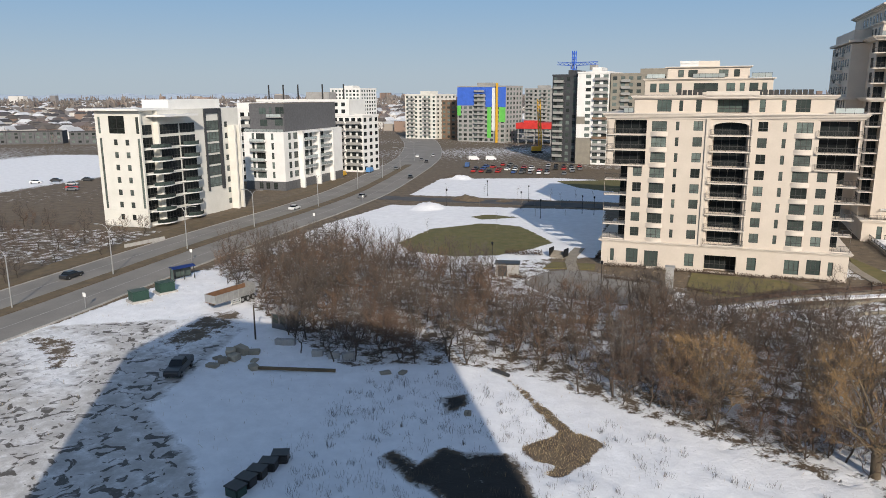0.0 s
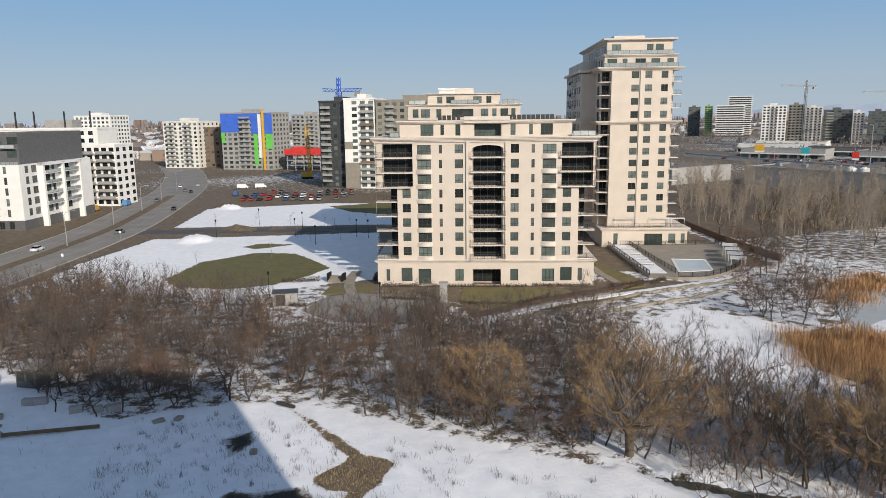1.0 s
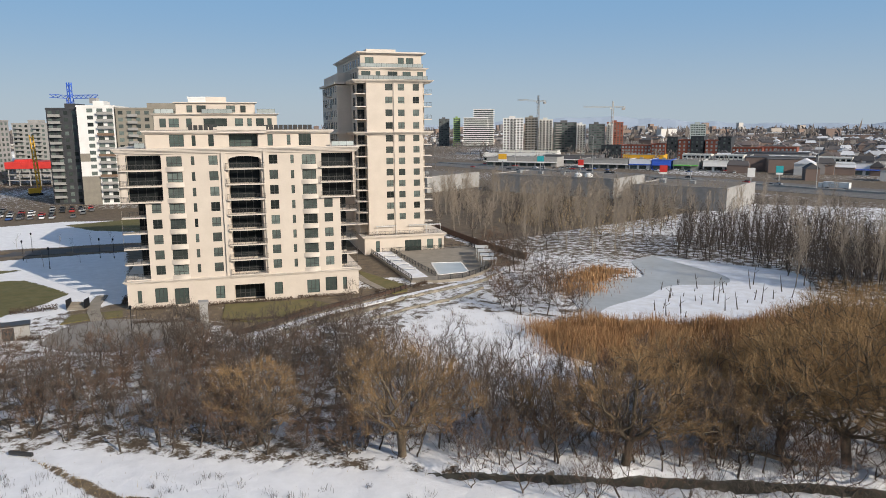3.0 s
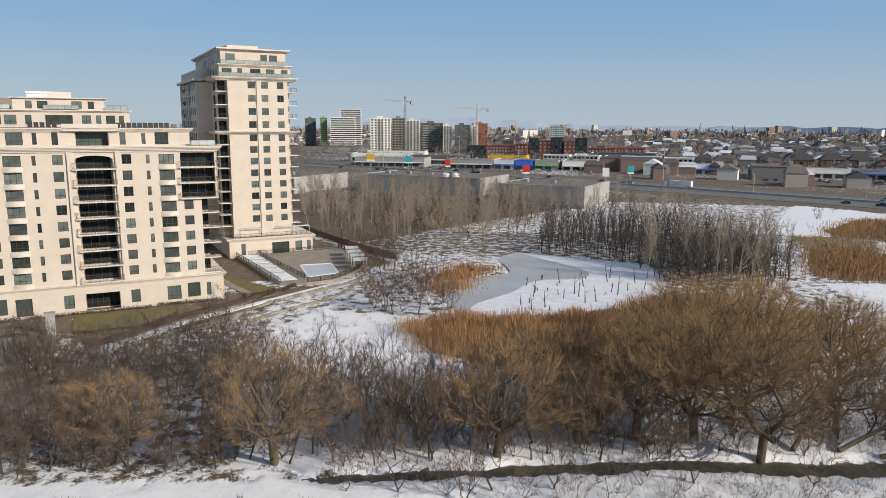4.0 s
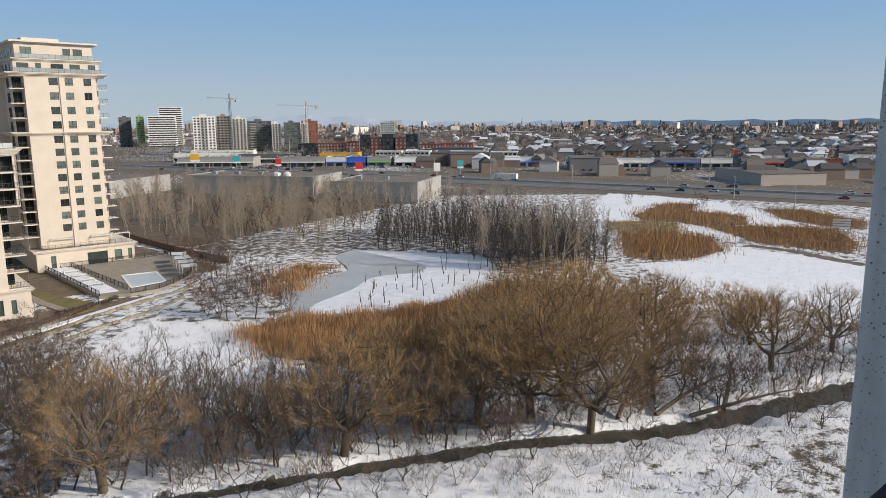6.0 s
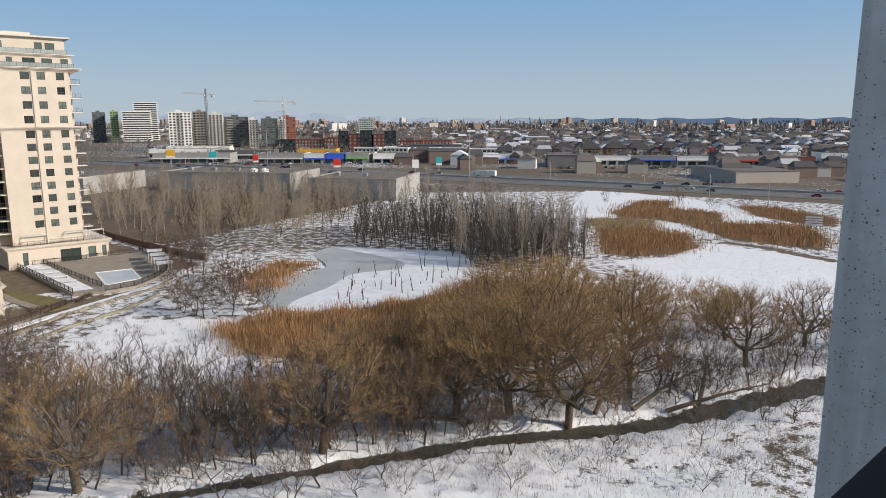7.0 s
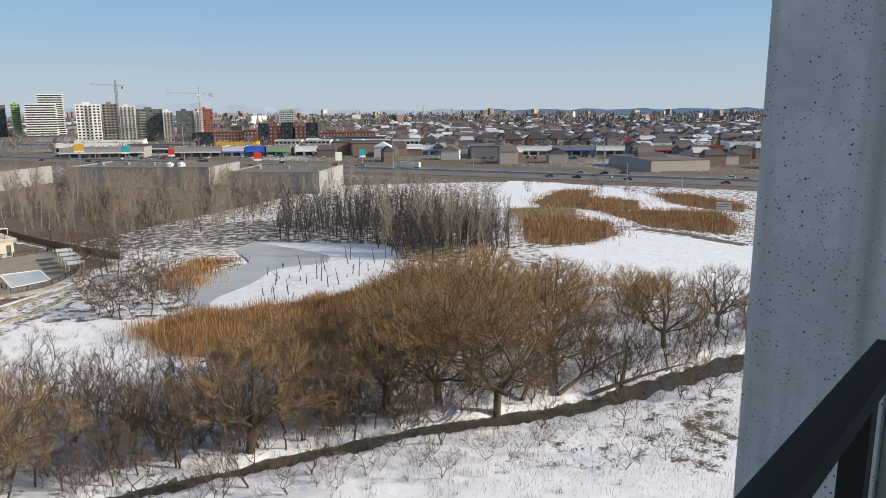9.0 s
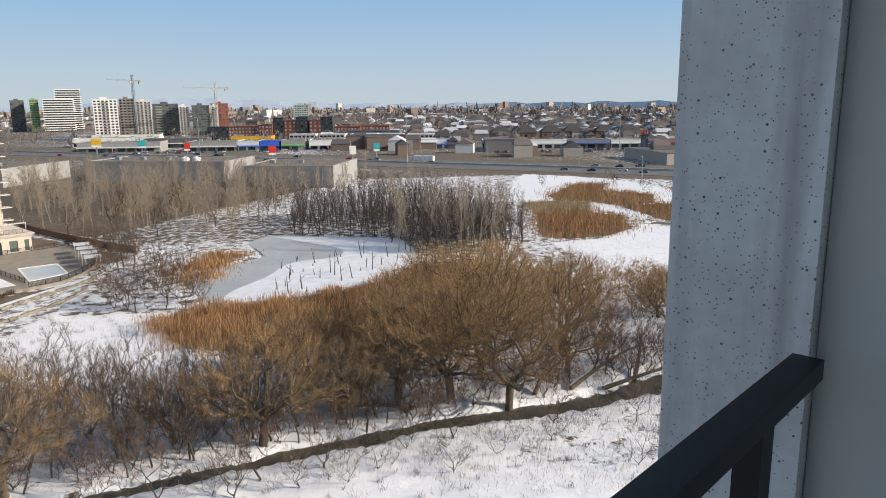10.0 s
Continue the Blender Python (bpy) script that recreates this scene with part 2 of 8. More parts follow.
def strip(pts, w0, w1, z, thick=0.3, step=4.0):
    """A flat band from w0 to w1 (to the right of the line) along a line, with sides."""
    line = smooth_line(pts, step)
    bm = bmesh.new()
    rows = []
    for i, p in enumerate(line):
        d = line[min(i + 1, len(line) - 1)] - line[max(i - 1, 0)]
        d = d / np.linalg.norm(d)
        nrm = np.array((d[1], -d[0]))
        a, b = p[:2] + nrm * w0, p[:2] + nrm * w1
        rows.append([bm.verts.new((*a, z)), bm.verts.new((*b, z)), bm.verts.new((*b, z - thick)), bm.verts.new((*a, z - thick))])
    for r, s in zip(rows, rows[1:]):
        for k in range(4):
            j = (k + 1) % 4
            bm.faces.new((r[k], r[j], s[j], s[k]))
    bm.faces.new(rows[0][::-1])
    bm.faces.new(rows[-1])
    bmesh.ops.recalc_face_normals(bm, faces=bm.faces)
    return bm


def inside(X, Y, poly):
    """Which points of a grid lie in a polygon."""
    r = np.zeros(X.shape, bool)
    for (x0, y0), (x1, y1) in zip(poly, poly[1:] + poly[:1]):
        if y0 != y1:
            c = (y0 > Y) != (y1 > Y)
            r ^= c & (X < (x1 - x0) * (Y - y0) / (y1 - y0) + x0)
    return r


def near_line(X, Y, line):
    """Distance of the grid's points from a line."""
    best = np.full(X.shape, 1e9)
    for a, b in zip(line, line[1:]):
        a, b = np.array(a[:2]), np.array(b[:2])
        d = b - a
        t = np.clip(((X - a[0]) * d[0] + (Y - a[1]) * d[1]) / (d @ d), 0, 1)
        best = np.minimum(best, np.hypot(X - a[0] - t * d[0], Y - a[1] - t * d[1]))
    return best


# ---- plan ----
CREEK = [(-14, 82), (-8, 78), (-2.3, 74.8), (1.8, 72), (7.1, 69.8), (12.8, 67.7), (18, 65.6), (23, 62.6), (30.3, 59.7), (38.9, 55.7), (47.7, 51.8), (53.3, 49.4), (58.5, 46.1), (63.2, 43), (69, 39.7), (76.5, 36.2), (85.8, 33.3), (93, 30.6), (98.5, 28.6), (125, 19)]
ROAD = [(-101, -40), (-101, 72), (-102, 100), (-103.5, 130), (-104, 160), (-104, 190), (-106, 226), (-112, 265), (-123, 325), (-137, 380), (-165, 460), (-200, 540)]
SIDE_ROAD = [(-93, 219), (-72, 219), (-50, 220), (-18, 220), (10, 222)]
POND = [(77, 136), (82, 135), (95, 136), (103, 152.5), (113.5, 156), (121.5, 142.5), (130, 126), (116, 107.5), (102, 98.5), (90.5, 96.5), (79, 100.5), (67.2, 107.2), (67.7, 118)]
RIGHT_FIELD = [(150, 92), (164, 84), (188.5, 87), (186, 60), (182, 40), (145, 36), (112, 50), (114, 60), (138, 76)]
OPEN_SNOW = [(44, 124), (57, 110), (54, 96), (51, 84), (41, 80), (32, 90), (27, 106), (34, 116)]
THICKET = [(-88, 118), (-50, 85), (-36, 80.5), (-27, 83), (-17, 83), (-10, 79.5), (0, 75), (12, 69.5), (22, 65), (36, 58.5), (60, 47), (62, 60), (52, 80), (40, 80), (30, 88), (24, 104), (30, 117), (21, 117), (10, 113), (-7, 112), (-22, 110), (-33, 122), (-51, 132), (-76, 142)]
LAWN = [(-61, 152), (-59, 171), (-49, 182), (-38, 181), (-26, 163), (-29, 155), (-35, 146), (-44, 142.5), (-55, 144)]
LAWN_B = [(-55, 191), (-50, 196.5), (-40, 194), (-50, 188)]
LAWN_C = [(-45, 280), (-20, 290), (-18, 253), (-34, 262)]
GARDEN = [(-24, 146), (-16, 150), (36, 146), (52, 144), (34, 131), (20, 124), (4, 122), (2, 130), (-12, 137), (-22, 136)]
PARK_SNOW = [(-88, 168), (-84, 205), (-20, 213), (-14, 150), (-24, 148), (-40, 136), (-64, 142)]
BIG_SNOW = [(-86, 228), (-90, 274), (-46, 290), (-18, 285), (-14, 230)]
LOT = [(-90.7, 72.9), (-89.3, 80), (-71.8, 89.8), (-68.5, 95.6), (-59.3, 87.9), (-56.5, 74.3), (-54, 60.7), (-42.8, 53.5), (-37.4, 47.7), (-36, 38), (-54, 20), (-90, 20)]
FRONT = [(-88, 10), (-88, 116), (-50, 85), (-39, 77), (-26, 82), (-18.3, 82.2), (-10.9, 79), (-2, 73.5), (7, 68.6), (14, 66), (23, 61.4), (38, 54.4), (53, 47.6), (69, 38), (95, 28), (110, 10)]
MUD_A = [(-25.7, 58.2), (-24.5, 59.8), (-21.5, 57.9), (-20.5, 61.7), (-17.5, 61.4), (-13.8, 62.6), (-11.6, 59.9), (-9.7, 55.3), (-8, 50), (-14, 49), (-18.9, 53.6), (-21.3, 54.3)]
MUD_B = [(-19.9, 82.7), (-14.3, 76.3), (-10.3, 71.4), (-8.8, 69.2), (-4.9, 67.2), (-6.3, 62.7), (-8.3, 58.9), (-9.9, 59.4), (-9, 61.3), (-11.2, 61.7), (-13, 64), (-9.8, 68.2), (-12.6, 72)]
MUD_C = [(-24.3, 73.2), (-21.4, 74.9), (-20.5, 72), (-22.1, 68.5)]
REEDS = [(53, 107), (64, 107), (76, 99.5), (93, 96), (106, 100), (114, 94), (108, 82), (98, 72), (88, 64), (76, 62), (64, 68), (56, 84), (50, 92)]
REEDS_FAR = [
    [(182.8, 118.3), (195.2, 118.4), (198.8, 110.0), (198.4, 99.9), (180.6, 87.5), (168.9, 87.8), (158.5, 92.6), (156.7, 99.6)],
    [(227.6, 143.0), (266.6, 154.5), (275.3, 145.6), (253.9, 135.3), (252.2, 113.7), (232.3, 103.7), (219.7, 110.9), (222.2, 123.2), (216.7, 132.7)],
    [(219.7, 110.9), (231.1, 99.5), (241.0, 81.0), (219.8, 67.7), (200.2, 62.7), (200.5, 74.0), (201.0, 86.2), (210.2, 98.7)],
    [(277.1, 116.5), (283.1, 105.5), (265.5, 79.8), (247.7, 74.3), (248.8, 87.2), (254.3, 101.0)]]
REEDS_POND = [(70, 126), (80, 141), (90, 146), (94, 143), (84, 137), (76, 127)]
TAN_MARSH = [(206.1, 139.4), (215.9, 133.5), (219.8, 121.8), (200.8, 111.2), (185.4, 120.2)]
MARSH_DITCH = [(193.6, 84.4), (193.6, 74.8), (189.0, 63.0), (186.8, 55.3)]


def fine_axis(a, b, step, lo, hi):
    mid_part = np.arange(a, b + step / 2, step)
    left, right, s = [], [], step
    x = a
    while x > lo:
        s *= 1.16
        x -= s
        left.append(max(x, lo))
    s, x = step, mid_part[-1]
    while x < hi:
        s *= 1.16
        x += s
        right.append(min(x, hi))
    return np.concatenate([left[::-1], mid_part, right])


def creek_half(X):
    """Half the width of the creek, which widens downstream."""
    return np.interp(X, [-10, 10, 20, 28, 40, 70, 100], [-0.8, -0.8, 0.0, 0.5, 0.75, 1.0, 2.0])


def ground_height(X, Y):
    wob = 0.10 * np.sin(X * 0.31 + 1.3 * np.sin(Y * 0.17)) * np.sin(Y * 0.27 + 1.1 * np.sin(X * 0.21))
    wob += 0.05 * np.sin(X * 0.93 + Y * 0.4) * np.sin(Y * 0.81 - X * 0.33)
    far = np.clip((np.hypot(X, Y) - 250) / 100, 0, 1)
    z = -0.08 + wob * (1 - far) * 0.8
    d = near_line(X, Y, CREEK)
    d = d + 0.35 * np.sin(X * 0.55 + 0.8) * np.sin(Y * 0.47) + 0.15 * np.sin(X * 1.7 + Y)
    z -= 0.95 * np.clip((creek_half(X) + 0.8 - d) / 0.8, 0, 1)
    for x, y, r, h in ((-71, 203, 5.5, 1.9), (-62, 221.5, 4, 1.5), (-66, 222, 3.5, 1.6), (-86, 279, 4, 2.0), (-82, 277, 4, 1.8), (-20, 244, 4, 1.6), (-30, 205, 3.5, 1.0), (-52, 222, 3, 0.8), (-6, 56, 5, 0.5), (-14, 55, 6, 0.4)):
        q = np.hypot(X - x, Y - y) / r
        z += h * np.clip(1 - q * q, 0, 1) * (0.8 + 0.2 * np.sin(X * 2.1) * np.sin(Y * 1.7))
    rd = near_line(X, Y, smooth_line(ROAD, 8))
    z = np.where(rd < 14, np.minimum(z, -0.12), z)
    hw = near_line(X, Y, [(210, 620), (330, 200), (420, -200)])
    z = np.where(hw < 30, np.minimum(z, -0.15), z)
    for poly in (POND,):
        z = np.where(inside(X, Y, poly), -0.25, z)
    return z


def height_at(x, y):
    return float(ground_height(np.array([float(x)]), np.array([float(y)]))[0])


def build_ground():
    xs = np.concatenate([fine_axis(-150, -92, 1.5, -4900, -92)[:-1], np.arange(-92, 130, 0.75), fine_axis(130, 290, 1.5, 130, 4900)])
    ys = np.concatenate([fine_axis(22, 40, 1.5, -4900, 40)[:-1], np.arange(40, 126, 0.75), fine_axis(126, 300, 1.5, 126, 4900)])
    xs, ys = np.unique(np.round(xs, 3)), np.unique(np.round(ys, 3))
    X, Y = np.meshgrid(xs, ys)
    Z = ground_height(X, Y)
    # cover: red = snow, green = lawn, blue = slush
    R = np.where(np.hypot(X, Y) > 330, 0.40, 0.27)
    R += 0.10 * np.sin(X * 0.03 + np.sin(Y * 0.021) * 2) * np.sin(Y * 0.026)
    G = np.zeros(X.shape)
    B = np.zeros(X.shape)

    def fill(poly, r=None, g=None, b=None, soft=2.4):
        k = inside(X, Y, poly)
        d = near_line(X, Y, poly + poly[:1])
        w = np.clip(0.5 + np.where(k, d, -d) / soft, 0, 1)
        for arr, v in ((R, r), (G, g), (B, b)):
            if v is not None:
                arr += (v - arr) * w
    fill([(-90, 20), (-88, 170), (-20, 150), (75, 160), (70, 230), (210, 260), (280, 200), (330, 60), (330, 10)], r=0.53)
    for p in (FRONT, PARK_SNOW, BIG_SNOW, OPEN_SNOW, RIGHT_FIELD):
        fill(p, r=0.98, g=0)
    fill(THICKET, r=0.50)
    fill([(15, 68), (36, 57), (62, 46), (100, 28), (128, 36), (118, 58), (62, 62), (52, 82), (40, 82), (30, 92), (20, 90)], r=0.64)
    fill(FRONT, r=0.98, soft=1.2)
    fill(LOT, r=0.86, b=0.66)
    fill([(-91.3, 75.3), (-82.5, 78.1), (-74.3, 73.2), (-72.7, 67.3), (-68.2, 61.2), (-78.5, 67.5)], r=0.42, b=0.3, soft=7)
    fill([(-68.1, 77.0), (-70.9, 88.6), (-66.8, 97.8), (-61.6, 93.0), (-61.1, 82.1), (-64.0, 76.0)], r=0.42, b=0.3, soft=6)
    fill([(-88, 94), (-72, 88), (-70, 104), (-86, 116)], r=0.95, b=0.1)
    fill([(56.7, 41.1), (73.1, 34.3), (94.4, 27.3), (79.3, 21.9), (66.5, 18.3), (54.3, 30.4), (48.8, 39.2)], r=0.60, soft=6)
    fill([(74.7, 28.5), (88.6, 25.5), (66.5, 18.3), (62.8, 22.0)], r=0.50, soft=6)
    fill(MUD_B, r=0.12, soft=1.4)
    for p in (MUD_A, MUD_C):
        fill(p, r=0.34, b=1.0, soft=1.6)
    for p in (LAWN, LAWN_B, LAWN_C):
        fill(p, r=0.1, g=1.0)
    fill(GARDEN, r=0.33, g=0.35)
    for p in (REEDS, *REEDS_FAR, REEDS_POND):
        fill(p, r=0.18)
    fill([(120, 100), (150, 100), (185, 160), (140, 185), (95, 210), (80, 200), (85, 175), (105, 155), (125, 145)], r=0.47)
    fill([(75, 230), (82, 195), (110, 205), (190, 235), (150, 300), (100, 310)], r=0.22)
    fill([(-230, 150), (-230, 330), (-330, 330), (-330, 150)], r=0.95)
    fill([(-170, 110), (-118, 110), (-118, 150), (-170, 140)], r=0.45)
    fill([(205, 150), (285, 195), (300, 200), (288, 140), (262, 100), (236, 92), (200, 92), (214, 128)], r=0.66)
    fill(TAN_MARSH, r=0.3)
    ditch = near_line(X, Y, MARSH_DITCH)
    R = np.where(ditch < 1.6, 0.15, R)
    for p in REEDS_FAR:
        fill(p, r=0.2)
    cd = near_line(X, Y, CREEK)
    half = creek_half(X)
    R = np.where(cd < half - 0.1, 0.25, np.where((cd < half + 3) & (X > 26), np.maximum(R, 0.66), R))
    hw = near_line(X, Y, [(210, 620), (330, 200), (420, -200)])
    R = np.where(hw < 40, 0.3, R)
    ny, nx = X.shape
    me = bpy.data.meshes.new("ground")
    co = np.stack([X, Y, Z], -1).reshape(-1, 3)
    i = (np.arange(ny - 1)[:, None] * nx + np.arange(nx - 1)[None]).reshape(-1)
    quads = np.stack([i, i + 1, i + nx + 1, i + nx], -1)
    me.vertices.add(len(co))
    me.vertices.foreach_set("co", co.reshape(-1))
    me.loops.add(quads.size)
    me.loops.foreach_set("vertex_index", quads.reshape(-1))
    me.polygons.add(len(quads))
    me.polygons.foreach_set("loop_start", np.arange(len(quads)) * 4)
    me.polygons.foreach_set("use_smooth", np.ones(len(quads), bool))
    me.update(calc_edges=True)
    ca = me.color_attributes.new("cover", 'FLOAT_COLOR', 'POINT')
    ca.data.foreach_set("color", np.stack([R, G, B, np.ones(X.shape)], -1).reshape(-1))
    me.materials.append(GROUND)
    return tagged(new("ground", me), "snowy ground with brown soil, lawn and slush", "ground", kind="structure")


build_ground()


def structure(name, bm, material, label, category):
    return tagged(new(name, mesh_of(bm, name, material)), label, category, kind="structure")


structure("road", strip(ROAD, -11.5, 11.5, -0.02), ASPHALT, "worn grey asphalt boulevard with two carriageways", "road")
structure("road_median", strip(ROAD[:9], -2.0, 1.2, 0.08), MEDIAN, "narrow brown grass median between the carriageways", "median")
structure("side_road", strip(SIDE_ROAD, -4, 4, -0.0), DARKASPHALT, "damp dark asphalt side street beside the park", "road")
structure("creek", strip(CREEK, -3.4, 3.4, -0.55, 0.2, 2.0), WATER, "narrow brown creek between snowy banks", "water")
bm = bmesh.new()
prism(bm, [tuple(p) for p in smooth_line([(x, y) for x, y in POND] + [POND[0]], 3.0)[:-1]][::-1], -0.3, 0.0)
bmesh.ops.recalc_face_normals(bm, faces=bm.faces)
structure("pond_ice", bm, ICE, "frozen grey pond with melting ice", "pond")
flat_bits = [(112, 155), (121, 142), (129, 126), (115.5, 108.3), (101.8, 99.3), (90.5, 97.3), (79.3, 101.3), (68.2, 108), (72, 114), (84, 119), (95, 125.5), (105.5, 122.5), (112, 128.5), (112.5, 142)]
bm = bmesh.new()
prism(bm, [tuple(p) for p in smooth_line(flat_bits + flat_bits[:1], 2.0)[:-1]][::-1], -0.02, 0.05)
bmesh.ops.recalc_face_normals(bm, faces=bm.faces)
structure("pond_snow", bm, SNOW, "wind-blown snow lying on the pond ice", "snow")
structure("highway", strip([(210, 620), (330, 200), (420, -200)], -26, 26, 0.0, 0.3, 60), HIGHWAY, "wide grey motorway with many lanes", "road")


# ---- buildings ----
def facade(bm, w, z0, z1, openings, depth=0.35):
    """A wall in the plane y = 0 that faces -y, with openings (x0, z0, x1, z1) cut through and their reveals."""
    xs = sorted({0.0, w, *[o[0] for o in openings], *[o[2] for o in openings]})
    zs = sorted({z0, z1, *[o[1] for o in openings], *[o[3] for o in openings]})
    vert = {}

    def v(x, y, z):
        k = (round(x, 3), round(y, 3), round(z, 3))
        if k not in vert:
            vert[k] = bm.verts.new((x, y, z))
        return vert[k]
    for x0, x1 in zip(xs, xs[1:]):
        for a, b in zip(zs, zs[1:]):
            cx, cz = (x0 + x1) / 2, (a + b) / 2
            if not any(o[0] < cx < o[2] and o[1] < cz < o[3] for o in openings):
                bm.faces.new((v(x0, 0, a), v(x1, 0, a), v(x1, 0, b), v(x0, 0, b)))
    for x0, a, x1, b in openings:
        for p, q in (((x0, a), (x0, b)), ((x0, b), (x1, b)), ((x1, b), (x1, a)), ((x1, a), (x0, a))):
            bm.faces.new([v(*c) for c in ((p[0], 0, p[1]), (p[0], depth, p[1]), (q[0], depth, q[1]), (q[0], 0, q[1]))])


WINDOW_MESH = {}


def window_meshes(w, h, bars, frame_mat, glass, sill):
    key = (round(w, 2), round(h, 2), bars, frame_mat.name, glass.name, sill)
    if key not in WINDOW_MESH:
        t = 0.07
        cuts = [0.0] + [w * k / (bars + 1) for k in range(1, bars + 1)] + [w]
        rails = [0.0, h * 0.30, h] if h > 1.5 and bars < 6 else [0.0, h]
        holes = [(a + t * 0.7, u + t * 0.7, b - t * 0.7, v - t * 0.7) for a, b in zip(cuts, cuts[1:]) for u, v in zip(rails, rails[1:])]
        bm = bmesh.new()
        facade(bm, w, 0.0, h, holes, 0.04)
        bmesh.ops.translate(bm, vec=(0, -0.04, 0), verts=bm.verts)
        fr = mesh_of(bm, "window_frame", frame_mat)
        pn = mesh_of(boxes((0.02, 0.0, 0.02, w - 0.02, 0.02, h - 0.02)), "pane", glass)
        WINDOW_MESH[key] = fr, pn
    return WINDOW_MESH[key]


def window(parent, w, h, m, bars=1, frame_mat=None, glass=None, sill=False):
    """A window as a part, with its pane under it."""
    fr, pn = window_meshes(w, h, bars, frame_mat or FRAME, glass or GLASS, sill)
    ob = part("window", fr, None, parent, m=m)
    part("pane", pn, None, ob)
    return ob


BALCONY_MESH = {}


def balcony(parent, w, d, m, slab_mat, rail="bars", slab_h=0.22):
    """A balcony slab with a railing; m puts its inner left corner on the wall, outwards is -y."""
    key = (round(w, 2), round(d, 2), slab_mat.name, rail)
    if key not in BALCONY_MESH:
        slab = mesh_of(boxes((0, -d, -slab_h, w, 0, 0)), "balcony", slab_mat)
        bs = [(0.02, -d + 0.03, 1.02, w - 0.02, -d + 0.08, 1.07), (0.02, -d + 0.03, 0.1, w - 0.02, -d + 0.07, 0.14)]
        n = max(2, int(w / 1.3))
        for k in range(n + 1):
            x = 0.03 + (w - 0.11) * k / n
            bs.append((x, -d + 0.03, 0, x + 0.05, -d + 0.08, 1.02))
        for x in (0.02, w - 0.07):
            bs.append((x, -d + 0.08, 1.02, x + 0.05, -0.01, 1.07))
        if rail == "bars":
            k = int(w / 0.22)
            for i in range(1, k):
                x = w * i / k
                bs.append((x, -d + 0.045, 0.14, x + 0.025, -d + 0.065, 1.02))
        BALCONY_MESH[key] = slab, mesh_of(boxes(*bs), "railing", FRAME), (mesh_of(boxes((0.05, -d + 0.05, 0.15, w - 0.05, -d + 0.062, 1.0)), "glass_panel", PALEGLASS) if rail == "glass" else None)
    slab, r, g = BALCONY_MESH[key]
    ob = part("balcony", slab, None, parent, m=m)
    part("railing", r, None, ob)
    if g:
        part("glass_panel", g, None, ob)
    return ob


def T(x, y, z, rz=0):
    return pose(x, y, z, 0, 0, rz)


def cornice(w, d, z, out, steps=((0.0, 0.35), (0.25, 0.3), (0.55, 0.3))):
    """A stepped moulding round a block w by d, whose lowest edge is at z."""
    bm = bmesh.new()
    for o, h in steps:
        box(bm, -out * o - 0.1, -out * o - 0.1, z, w + out * o + 0.1, d + out * o + 0.1, z + h)
        z += h + 0.002
    return bm


